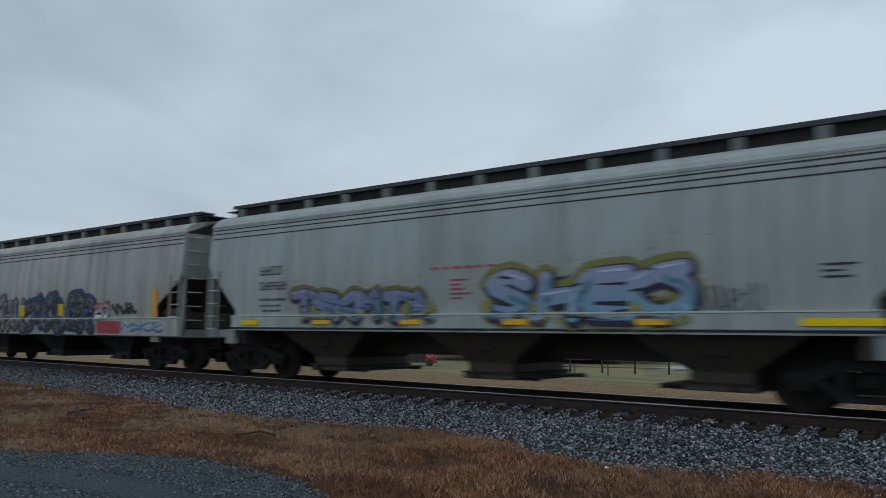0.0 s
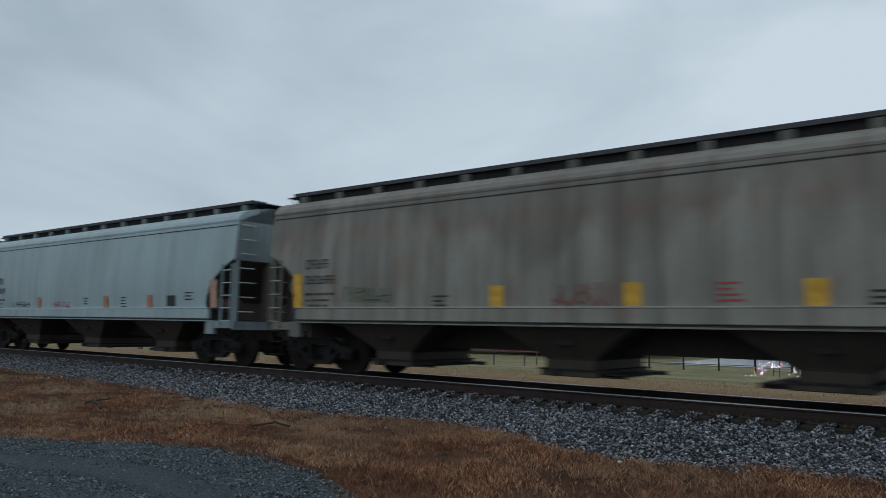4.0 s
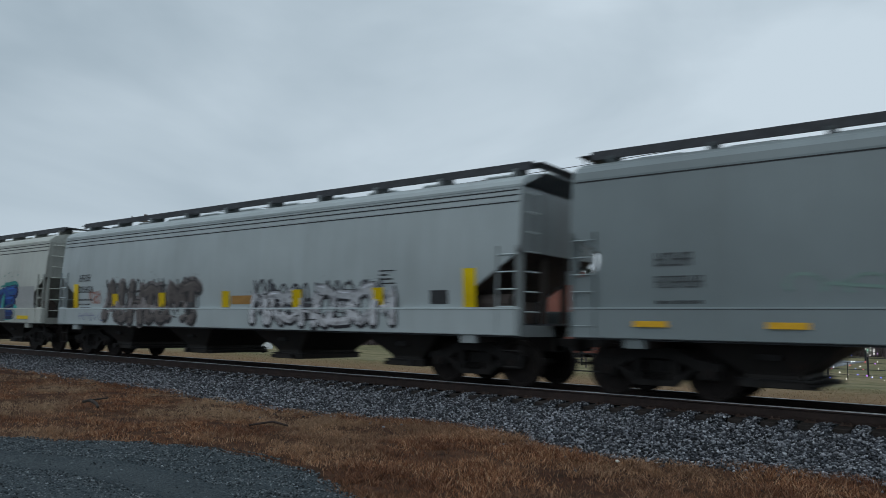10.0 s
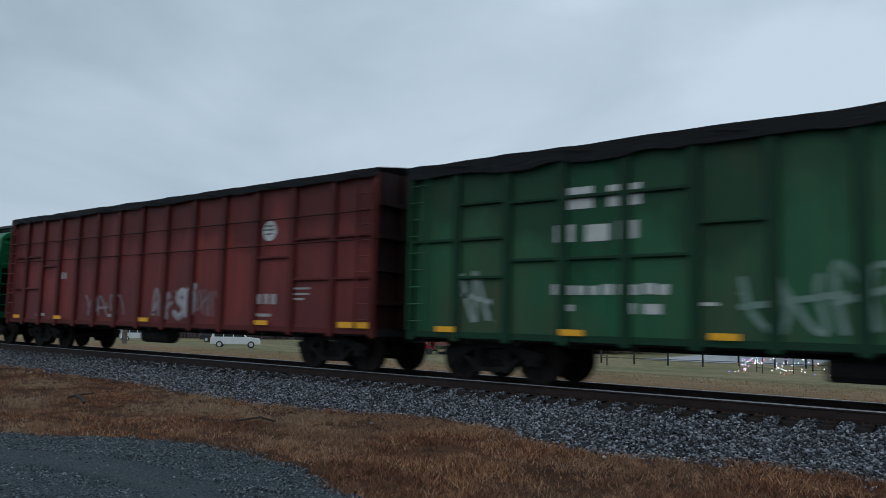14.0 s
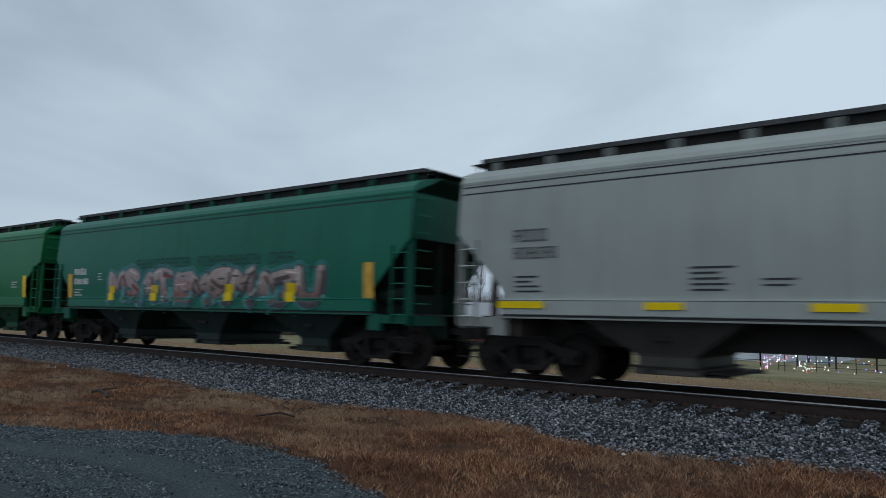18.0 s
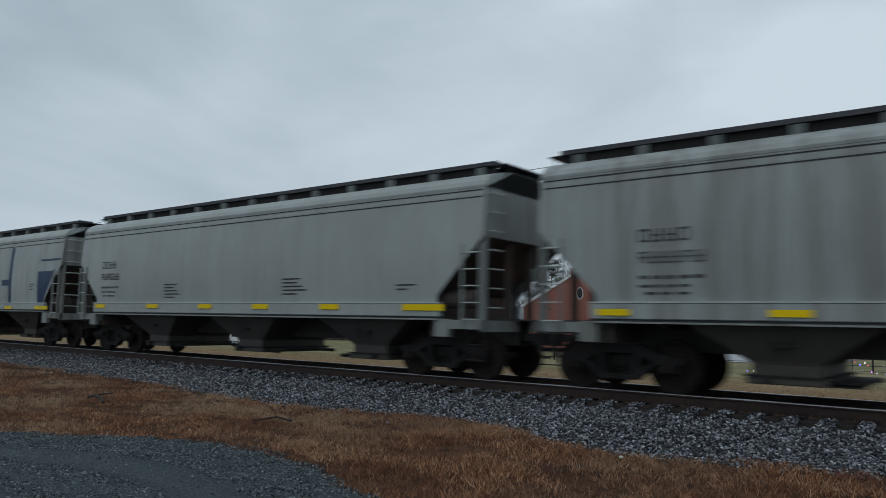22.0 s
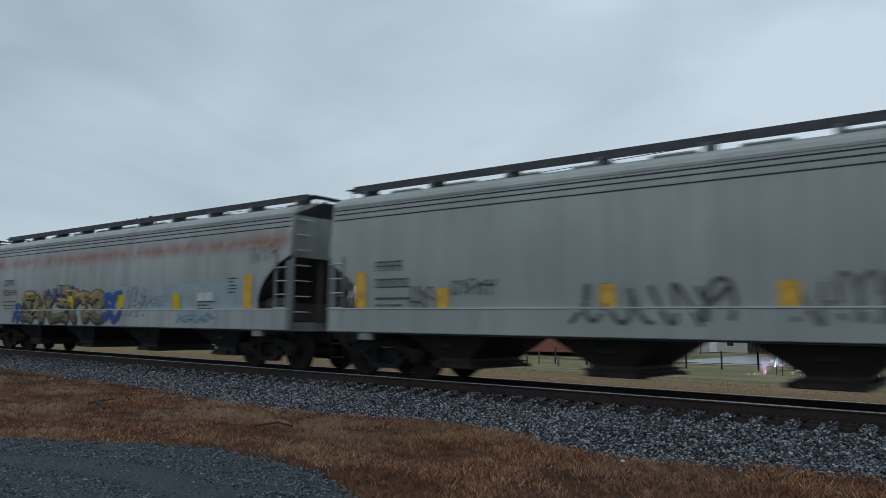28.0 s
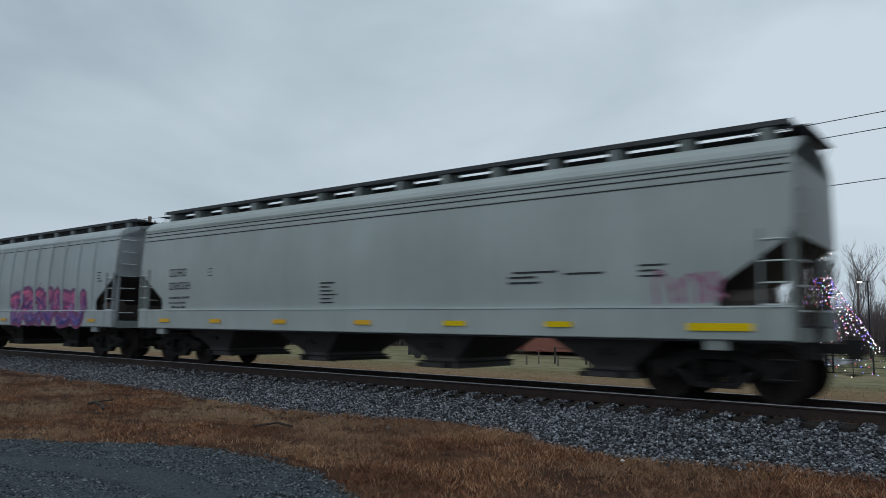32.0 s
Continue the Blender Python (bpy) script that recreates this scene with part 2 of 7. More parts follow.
def truck(parent, x):
    """A three-piece freight truck: bolster, two cast side frames with springs, two wheelsets."""
    bm = boxed(-0.2, 0.2, -0.98, 0.98, 0.42, 0.66)
    tube(bm, (0, 0, 0.66), (0, 0, 0.78), 0.2, 12)
    tk = part("truck", bevelled(bm, 0.02), TRUCK, parent, "dark oily three-piece freight truck")
    tk.location = (x, 0, 0)
    for sy in (-1, 1):
        bm = bmesh.new()
        y0, y1 = sorted((sy * 0.93, sy * 1.09))
        top = [(-1.12, 0.50), (-1.12, 0.62), (-0.72, 0.68), (-0.40, 0.84), (0.40, 0.84), (0.72, 0.68), (1.12, 0.62), (1.12, 0.50), (0.66, 0.50), (0.36, 0.68), (-0.36, 0.68), (-0.66, 0.50)]
        low = [(-0.70, 0.52), (-0.36, 0.22), (0.36, 0.22), (0.70, 0.52), (0.56, 0.52), (0.30, 0.32), (-0.30, 0.32), (-0.56, 0.52)]
        prism_xz(bm, top, y0, y1)
        prism_xz(bm, low, y0, y1)
        for cx in (-0.33, 0.33):
            box(bm, cx - 0.07, cx + 0.07, y0 + 0.01, y1 - 0.01, 0.30, 0.70)
        for cx in (-0.889, 0.889):
            box(bm, cx - 0.17, cx + 0.17, y0 + 0.015, y1 - 0.015, 0.36, 0.52)
        part("side_frame", bm, TRUCK, tk)
        for cx in (-0.17, 0.0, 0.17):
            for cy in (0.955, 1.055):
                prof = []
                for k in range(6):
                    prof += [(0.052, 0.32 + k * 0.024), (0.068, 0.327 + k * 0.024), (0.068, 0.337 + k * 0.024)]
                rings = [[(cx + r * math.cos(q * math.pi / 4), sy * cy + r * math.sin(q * math.pi / 4), z) for q in range(8)] for r, z in prof]
                part("spring", loft(bmesh.new(), rings), TRUCK, tk)
    for wx in (-0.889, 0.889):
        bm = bmesh.new()
        for sy in (-1, 1):
            prof = [(0.09, 0.66), (0.12, 0.64), (0.13, 0.70), (0.37, 0.72), (0.40, 0.67), (0.485, 0.675), (0.487, 0.70), (0.457, 0.715), (0.452, 0.80), (0.40, 0.805), (0.37, 0.765), (0.14, 0.785), (0.13, 0.83), (0.10, 0.83)]
            lathe_y(bm, [(r, sy * y) for r, y in (prof if sy > 0 else prof[::-1])], 24)
            tube(bm, (0, sy * 0.83, 0), (0, sy * 1.12, 0), 0.085, 10)
            for k in range(3):
                a = k * 2 * math.pi / 3
                px, pz = 0.05 * math.sin(a), 0.05 * math.cos(a)
                tube(bm, (px, sy * 1.12, pz), (px, sy * 1.135, pz), 0.018, 6)
        tube(bm, (0, -0.66, 0), (0, 0.66, 0), 0.08, 10)
        ws = part("wheelset", bm, WHEEL, tk)
        ws.location = (wx, 0, WHEEL_R)
    return tk


TRUCK_PROTO = []


def add_trucks(car, half):
    for x in (-half, half):
        if not TRUCK_PROTO:
            TRUCK_PROTO.append(truck(car, x))
        else:
            copy_thing(TRUCK_PROTO[0], pose(x, 0, 0)).parent = car


def coupler(car, x, d):
    """Draft box, shank and knuckle at the end x of a car, d = +1 forwards."""
    bm = boxed(min(x, x - d * 0.9), max(x, x - d * 0.9), -0.2, 0.2, 0.68, 1.0)
    box(bm, min(x, x + d * 0.42), max(x, x + d * 0.42), -0.075, 0.075, 0.8, 0.95)
    a, b = sorted((x + d * 0.36, x + d * 0.66))
    box(bm, a, b, -0.16, 0.03, 0.72, 1.02)
    box(bm, a + 0.05, b - 0.03, 0.05, 0.17, 0.76, 0.98)
    tube(bm, (x + d * 0.5, -0.12, 0.6), (x + d * 0.5, -0.12, 1.08), 0.045, 8)
    part("coupler", bm, STEEL, car, "dusty steel knuckle coupler")
    bm = bmesh.new()
    pts = [Vector((x + d * (0.05 + 0.6 * k / 6), 0.3 - 0.1 * k / 6, 0.8 - 0.36 * math.sin(math.pi * k / 6 * 0.8))) for k in range(7)]
    for a, b in zip(pts, pts[1:]):
        tube(bm, a, b, 0.022, 6)
    part("air_hose", bm, BLACK, car)


def ladder(car, x0, x1, y, z0, z1, material, n):
    """Two stiles and n rungs on the side of a car."""
    bm = bmesh.new()
    for x in (x0, x1):
        box(bm, x - 0.014, x + 0.014, y - 0.03, y + 0.03, z0, z1)
    lad = part("ladder", bm, material, car)
    for k in range(n):
        z = z0 + (z1 - z0) * (k + 0.5) / n
        part("rung", tube(bmesh.new(), (x0, y, z), (x1, y, z), 0.014, 6), RUNG.get(material.name, material), lad)
    return lad


RUNG = {}


def decal(car, name, quads, material, lift, y_of=None, label="", step=0.0):
    """Paint on the near side: polygons in x and z, laid on the side sheet."""
    bm = bmesh.new()
    y_of = y_of or side_y
    for poly in quads:
        try:
            lay = lift + step * (len(bm.faces) % 12)
            bm.faces.new([bm.verts.new((x, -(y_of(z) + lay), z)) for x, z in poly])
        except ValueError:
            pass
    return part(name, bm, material, car, label)


def rect(x, z, w, h):
    """An upright rectangle in two rows, so that it follows the bulge."""
    k = max(1, round(h / 0.3))
    return [[(x, z + h * i / k), (x + w, z + h * i / k), (x + w, z + h * (i + 1) / k), (x, z + h * (i + 1) / k)] for i in range(k)]


def bars(rng, x, z, w, h, n, gap=0.22):
    """A line of writing that cannot be read: n short bars."""
    out, step = [], w / n
    for k in range(n):
        ww = step * (1 - gap) * rng.uniform(0.75, 1.0)
        out += rect(x + k * step, z + h * rng.uniform(0, 0.06), ww, h * rng.uniform(0.86, 1.0))
    return out


def hollow(rng, x, z, w, h, n):
    """A line of large stencilled signs, too blurred to read: open frames."""
    out, step = [], w / n
    s = min(step * 0.19, h * 0.15)
    for k in range(n):
        x0, ww = x + k * step, step * 0.74
        out += rect(x0, z, s, h) + rect(x0 + ww - s, z, s, h)
        for zz in rng.sample([z, z + h / 2 - s / 2, z + h - s], 2):
            out += rect(x0, zz, ww, s)
    return out


def spray(name, low, high, z0, z1, spot=None):
    """Sprayed paint: a fade from one colour to another with mist and overspray."""
    n = Nodes(name)
    z = n.node("ShaderNodeSeparateXYZ", (n.co, "Vector")).outputs["Z"]
    f = n.node("ShaderNodeMapRange", (z, "Value"), From_Min=z0, From_Max=z1).outputs["Result"]
    c = n.mix(n.math("ADD", f, n.math("MULTIPLY", n.math("SUBTRACT", n.noise(3, 3), 0.5), 0.8)), low, high)
    c = n.mix(n.math("MULTIPLY", n.ramp(n.noise(7, 4), (0.5, 0.0), (0.62, 1.0)), 0.55), c, spot or shade(low, 0.5))
    return n.done(c, 0.55)


SHAPES = [
    [[(0.12, 0.0), (0.18, 0.5), (0.05, 0.98)], [(0.0, 0.93), (0.6, 1.0), (0.95, 0.78), (0.6, 0.54), (0.2, 0.5)], [(0.5, 0.5), (0.7, 0.2), (1.0, 0.0)]],
    [[(0.0, 0.0), (0.3, 0.6), (0.45, 1.0), (0.7, 0.55), (1.0, 0.0)], [(0.2, 0.36), (0.8, 0.33)]],
    [[(0.98, 0.84), (0.55, 1.0), (0.1, 0.78), (0.5, 0.54), (0.95, 0.28), (0.5, 0.02), (0.02, 0.12)]],
    [[(0.5, 1.0), (0.08, 0.75), (0.05, 0.3), (0.45, 0.0), (0.92, 0.25), (0.95, 0.72), (0.55, 1.0)], [(0.55, 1.0), (0.9, 1.08)]],
    [[(0.95, 1.0), (0.35, 0.95), (0.1, 0.9), (0.12, 0.1), (0.4, 0.05), (1.0, 0.0)], [(0.1, 0.5), (0.8, 0.56)]],
    [[(0.1, 0.0), (0.15, 0.5), (0.02, 1.0)], [(1.0, 1.02), (0.55, 0.72), (0.2, 0.48), (0.6, 0.3), (1.05, 0.0)]],
    [[(0.0, 0.0), (0.12, 0.95), (0.5, 0.4), (0.85, 1.0), (1.0, 0.02)]],
    [[(0.02, 0.9), (0.5, 1.0), (1.0, 0.88)], [(0.5, 0.97), (0.42, 0.5), (0.55, 0.02), (0.85, 0.08)]],
    [[(0.12, 0.0), (0.16, 0.5), (0.06, 1.0)], [(0.9, 0.0), (0.86, 0.5), (0.95, 1.0)], [(0.14, 0.5), (0.88, 0.54)]],
    [[(0.08, 1.0), (0.1, 0.4), (0.3, 0.04), (0.7, 0.04), (0.92, 0.4), (0.94, 1.0)]],
]


def rounded(path, k=3):
    """A path made smooth: points on a curve through its corners."""
    if len(path) < 3:
        return path
    p = [path[0], *path, path[-1]]
    out = []
    for i in range(len(path) - 1):
        for j in range(k):
            t = j / k
            w = (-t ** 3 + 2 * t * t - t, 3 * t ** 3 - 5 * t * t + 2, -3 * t ** 3 + 4 * t * t + t, t ** 3 - t * t)
            out.append(tuple(0.5 * sum(w[m] * p[i + m][c] for m in range(4)) for c in (0, 1)))
    return out + [path[-1]]


def ribbon(path, r, taper=0.0):
    """A brush line along a path, with round ends: polygons in x and z."""
    pts = rounded(path)
    m = len(pts)
    edge = []
    for i, (x, z) in enumerate(pts):
        ax, az = pts[max(0, i - 1)]
        bx, bz = pts[min(m - 1, i + 1)]
        d = math.hypot(bx - ax, bz - az) or 1.0
        q = r * (1 - taper * i / m)
        nx, nz = -(bz - az) / d * q, (bx - ax) / d * q
        edge.append(((x + nx, z + nz), (x - nx, z - nz)))
    across = max(1, math.ceil(2 * r / 0.15))
    at = lambda e, t: (e[0][0] + (e[1][0] - e[0][0]) * t, e[0][1] + (e[1][1] - e[0][1]) * t)
    out = []
    for a, b in zip(edge, edge[1:]):
        for j in range(across):
            t, u = j / across, (j + 1) / across
            out.append([at(a, u), at(b, u), at(b, t), at(a, t)])
    for (a, b), flip in ((edge[0], 1), (edge[-1], -1)):
        cx, cz = (a[0] + b[0]) / 2, (a[1] + b[1]) / 2
        q0, q = math.atan2(a[1] - cz, a[0] - cx), math.hypot(a[0] - cx, a[1] - cz)
        fan = [(cx + q * math.cos(q0 + flip * math.pi * k / 6), cz + q * math.sin(q0 + flip * math.pi * k / 6)) for k in range(7)]
        out.append(fan if flip > 0 else fan[::-1])
    return out


def dots(rng, paths, r, spread, count):
    """Overspray: droplets that thin out away from the painted lines."""
    out = []
    for _ in range(count):
        p = rng.choice(paths)
        k = rng.randrange(len(p) - 1)
        t = rng.random()
        x = p[k][0] + (p[k + 1][0] - p[k][0]) * t + rng.gauss(0, spread)
        z = p[k][1] + (p[k + 1][1] - p[k][1]) * t + rng.gauss(0, spread)
        q = r * rng.uniform(0.4, 1.3)
        if z > 1.12:
            out.append([(x + q * math.cos(a * 1.2566), z + q * math.sin(a * 1.2566)) for a in range(5)])
    return out


def graffiti(car, seed, x0, x1, z0, z1, n, low, high, edge, halo=None, slim=0.5, y_of=None, spot=None, thin=False, order=()):
    """A sprayed piece of n warped, unreadable letter shapes, with outline, halo, drop shadow, overspray and highlights."""
    rng = random.Random(seed)
    step, H = (x1 - x0) / n, z1 - z0
    lines = []
    last = None
    for k in range(n):
        shape = SHAPES[order[k % len(order)]] if order else rng.choice([q for q in SHAPES if q is not last])
        last = shape
        bx, w = x0 + (k + 0.06) * step, step * rng.uniform(0.86, 1.02)
        zb, hh = z0 + H * rng.uniform(0.0, 0.1), H * rng.uniform(0.8, 0.98)
        lean, flip = rng.uniform(-0.12, 0.22) * w, rng.random() < 0.3 and not order
        if thin:
            ph, turns, m = rng.uniform(0, 6.3), rng.uniform(1.2, 2.6), 9
            lines.append([(bx + w * (q / m + 0.16 * math.sin(ph + 6.3 * turns * q / m)), zb + hh * (0.5 + 0.46 * math.cos(ph * 1.7 + 6.3 * turns * 0.9 * q / m))) for q in range(m + 1)])
            if rng.random() < 0.6:
                lines.append([(bx + w * rng.uniform(-0.2, 0.2), zb + hh * rng.uniform(0.1, 0.9)), (bx + w * rng.uniform(0.8, 1.2), zb + hh * rng.uniform(0.1, 0.9))])
            continue
        for path in shape:
            lines.append([(bx + w * ((1 - u) if flip else u) + lean * v + rng.uniform(-0.06, 0.06) * w, zb + hh * (0.08 + 0.84 * v) + rng.uniform(-0.04, 0.04) * hh) for u, v in path])
    r = min(step, H) * (0.115 if not thin else 0.08) * slim / 0.5
    r = min(r, 0.17 * min(step, H))
    fill = spray("sprayed_fill", low, high, z0, z1, spot)

    def layer(polys, m, lift):
        tagged(decal(car, "graffiti", polys, m, lift, y_of, "sprayed graffiti letters", 0.00015), kind="stuff")

    def lay(paths, rr, m, lift):
        layer([q for p in paths for q in ribbon(p, rr, 0.15)], m, lift)

    if thin:
        lay(lines, r, fill, 0.006)
        layer(dots(rng, lines, 0.35 * r, 1.3 * r, 12 * n), fill, 0.004)
        return
    line = spray("sprayed_outline", edge, shade(edge, 1.3), z0, z1)
    if halo:
        cloud = spray("sprayed_halo", halo, shade(halo, 0.8), z0, z1)
        layer(dots(rng, lines, 0.16 * r, 1.7 * r, 150 * n), cloud, 0.003)
        lay(lines, 2.0 * r, cloud, 0.005)
    else:
        layer(dots(rng, lines, 0.12 * r, 1.3 * r, 60 * n), line, 0.003)
    lay([[(x + 0.25 * r, z - 0.3 * r) for x, z in p] for p in lines], 1.5 * r, line, 0.0085)
    lay(lines, r, fill, 0.012)
    # shaded inner edges, highlights along the tops and dark cuts between the letters
    tone = spray("sprayed_shade", shade(low, 0.6), shade(low, 0.8), z0, z1, edge)
    lay([[(x + 0.45 * r, z - 0.4 * r) for x, z in p[len(p) // 2:]] for p in lines if len(p) > 2], 0.4 * r, tone, 0.0155)
    lay([[(x - 0.3 * r, z + 0.45 * r) for x, z in p[:2]] for p in lines if rng.random() < 0.7], 0.15 * r, spray("sprayed_highlight", shade(high, 1.5), shade(high, 1.8), z0, z1), 0.0178)
    cuts = []
    for k in range(n * 2):
        x, z = rng.uniform(x0, x1), rng.uniform(z0 + 0.1 * H, z1)
        cuts.append([(x, z), (x + rng.uniform(0.08, 0.3) * step, z + rng.uniform(-0.06, 0.06) * H)])
    lay(cuts, 0.16 * r, line, 0.02)


def hopper(label, front, rear, color, bays=3, sill="thin", cut="diag", eave="ribs", boards="brackets", under=None, marks=(), ribs=0,
           grime=0.4, rust=0.0, soot=0.0, soot_color=(0.035, 0.032, 0.03), posts=None, patch=None, seed=1, rough=0.42, band=0.0, hem=1.26, slope=2.3, bay_shift=0.0, soot_low=-0.22, airy=False, sealed=False):
    """A covered hopper car. Ends of the body along the train: front and rear. Its rails are at z = 0."""
    L = front - rear
    car = new("hopper_car")
    tagged(car, label, "freight car", "cars of the train")
    car["place"] = (front + rear) / 2
    h = L / 2
    rng = random.Random(seed * 7 + 1)
    if color[1] < 1.5 * color[0]:
        color = (color[0] * 0.93, color[1], color[2] * 1.04)
    PAINT = paint("hopper_paint", color, grime, rust, soot, seed, rough, soot_color, patch, band, soot_low)
    # undersides darker than the sides, by default darkest with deep sills
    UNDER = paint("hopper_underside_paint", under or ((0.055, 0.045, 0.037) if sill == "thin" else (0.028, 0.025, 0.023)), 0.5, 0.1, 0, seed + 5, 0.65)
    # ends and fittings: the side colour darkened, with more grime
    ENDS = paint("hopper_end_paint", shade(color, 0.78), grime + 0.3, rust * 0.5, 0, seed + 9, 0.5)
    # sill lip and rungs: their highlights put into a lighter, cleaner paint
    LIP = paint("highlight_edge_paint", shade(color, 1.35), grime * 0.4, 0, 0, seed + 2, 0.4)
    RUNG[ENDS.name] = LIP
    # brackets below the running boards: their shadow is in the colour
    BRACKET = paint("shaded_bracket_paint", shade(color, 0.5), 0.6, 0, 0, seed + 3, 0.6)
    # rusty parts inside the car ends; the recess's shade is in the colour
    SLOPE = paint("shaded_slope_paint", shade(color, 0.1) if color[1] > 1.5 * color[0] else (0.08, 0.066, 0.06), 0.4, 0.3, 0, seed + 4, 0.75)
    z_sill = 1.53 if sill == "thin" else 1.5
    if cut == "frame":
        z_sill = 1.32
    z_low = hem - 0.12 if sill == "thin" else 1.0
    z_top, z_roof = 3.84, 4.22
    if eave == "round":
        z_top = 3.8
    zc = {"arc": 2.8, "small": 2.78}.get(cut, 2.85 if sill == "thin" else 2.6)
    cw = {"diag": 1.15, "arc": 1.2, "small": 0.55, "frame": 1.5}[cut]

    def x_end(z):
        if z >= zc:
            return h
        k = (zc - z) / (zc - z_sill)
        if cut == "arc":
            return h - cw * math.sin(math.pi / 2 * min(1, k * 1.15)) ** 0.7
        if cut == "frame":
            return h - cw * k * 0.55 - 0.35
        if cut == "small":
            return h - cw * max(0.0, min(1.0, 5 * k, (z - 2.0) * 6))
        return h - cw * min(1.0, k * (1.12 if sill == "thin" else 1.45))

    def x_side(z):
        if cut == "frame":
            return h - 0.35 - 1.25 * max(0.0, min(1.0, (z_top - z) / (z_top - z_sill)))
        return x_end(z)

    # side sheets, with the corner cut over each truck
    zs = [z_sill + (z_top - z_sill) * k / 14 for k in range(15)]
    nx = 24
    for sy in (-1, 1):
        bm = bmesh.new()
        rows = []
        for z in zs:
            xe = x_side(z)
            row = []
            for i in range(nx + 1):
                x = -xe + 2 * xe * i / nx
                y = side_y(z)
                row.append(bm.verts.new((x, sy * y, z)))
            rows.append(row)
        for a, b in zip(rows, rows[1:]):
            for i in range(nx):
                f = (a[i], a[i + 1], b[i + 1], b[i])
                bm.faces.new(f if sy < 0 else f[::-1])
        for f in bm.faces:
            f.smooth = True
        part("side_sheet", bm, PAINT, car)
        if ribs:
            for k in range(ribs):
                x = -h + 1.4 + (L - 2.8) * k / (ribs - 1)
                ring = lambda z: [(x - 0.05, sy * side_y(z), z), (x - 0.035, sy * (side_y(z) + 0.05), z), (x + 0.035, sy * (side_y(z) + 0.05), z), (x + 0.05, sy * side_y(z), z)]
                part("side_post", loft(bmesh.new(), [ring(z) for z in zs[::2]]), PAINT, car)
    # roof: slopes and a flat crown
    bm = bmesh.new()
    ye = side_y(z_top)
    if eave == "round":
        prof = [(ye * math.cos(a), z_top + 0.5 * math.sin(a) ** 0.8) for a in [math.pi * k / 14 for k in range(15)]]
    elif boards == "plain":
        half_prof = [(ye + 0.012, z_top), (ye + 0.012, z_top + 0.05), (ye - 0.06, z_top + 0.14), (ye - 0.18, z_top + 0.22), (ye - 0.34, z_top + 0.28), (0.9, 4.17), (0.5, 4.24)]
        prof = half_prof + [(-y, z) for y, z in half_prof[::-1]]
    else:
        half_prof = [(ye + 0.012, z_top), (ye + 0.012, z_top + 0.05), (ye - 0.05, z_top + 0.15), (ye - 0.16, z_top + 0.25), (ye - 0.32, z_top + 0.32), (0.9, z_top + 0.38), (0.5, z_roof + 0.06)]
        prof = half_prof + [(-y, z) for y, z in half_prof[::-1]]
    loft(bm, [[(x, y, z) for y, z in prof] for x in (-h, -h / 2, 0, h / 2, h)])
    part("roof", bm, PAINT, car)
    # belt ridges under the eave
    for zz, wide in {"ribs": ((3.56, 0.03), (3.69, 0.022), (3.79, 0.022)), "one": ((3.74, 0.03),), "round": ((3.78, 0.035),), "two": ((3.66, 0.03), (3.80, 0.03))}[eave]:
        for sy in (-1, 1):
            y = sy * (side_y(zz) + 0.012)
            bm = boxed(-h + 0.05, h - 0.05, min(y, y - sy * 0.06), max(y, y - sy * 0.06), zz, zz + wide)
            part("belt_rail", bm, PAINT, car)
            # the dark of each groove is drawn as a black strip
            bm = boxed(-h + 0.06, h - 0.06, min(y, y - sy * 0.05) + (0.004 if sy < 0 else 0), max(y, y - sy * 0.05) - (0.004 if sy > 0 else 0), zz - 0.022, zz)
            part("seam", bm, BLACK, car, "dark groove strip below the belt rail")
    # end walls and slope sheets
    for d in (-1, 1):
        if cut != "frame":
            bm = bmesh.new()
            pr = [(-side_y(z), z) for z in (zc, (zc + z_top) / 2, z_top)] + [(-0.5, z_roof + 0.05), (0.5, z_roof + 0.05)] + [(side_y(z), z) for z in (z_top, (zc + z_top) / 2, zc)]
            loft(bm, [[(d * (h - 0.03), y * 0.995, z) for y, z in pr], [(d * (h + 0.0), y * 0.995, z) for y, z in pr]])
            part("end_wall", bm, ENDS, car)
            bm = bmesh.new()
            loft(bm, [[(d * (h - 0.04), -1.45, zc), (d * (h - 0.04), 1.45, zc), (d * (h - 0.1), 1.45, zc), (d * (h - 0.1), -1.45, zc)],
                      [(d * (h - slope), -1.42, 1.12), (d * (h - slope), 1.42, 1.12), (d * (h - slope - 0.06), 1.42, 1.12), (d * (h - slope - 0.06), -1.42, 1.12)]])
            part("slope_sheet", bm, SLOPE if slope > 2 else ENDS, car, "rusty slope sheet, recess shade in its colour" if slope > 2 else "")
        else:
            bm = bmesh.new()
            loft(bm, [[(d * (h - 0.4), -1.5, z_top), (d * (h - 0.4), 1.5, z_top), (d * (h - 0.46), 1.5, z_top), (d * (h - 0.46), -1.5, z_top)],
                      [(d * (h - 1.7), -1.45, 1.12), (d * (h - 1.7), 1.45, 1.12), (d * (h - 1.76), 1.45, 1.12), (d * (h - 1.76), -1.45, 1.12)]])
            part("slope_sheet", bm, ENDS, car)
            for sy in (-1, 1):
                part("gusset", prism_xz(bmesh.new(), [(d * (h - 0.5), 3.9), (d * h, 3.9), (d * h, 3.5), (d * (h - 0.35), 3.3)], sy * 1.35 - 0.015, sy * 1.35 + 0.015), ENDS, car)
                part("gusset", prism_xz(bmesh.new(), [(d * (h - 1.5), 1.45), (d * (h - 1.25), 2.05), (d * (h - 1.2), 2.05), (d * (h - 1.1), 1.45)], sy * 1.35 - 0.015, sy * 1.35 + 0.015), ENDS, car)
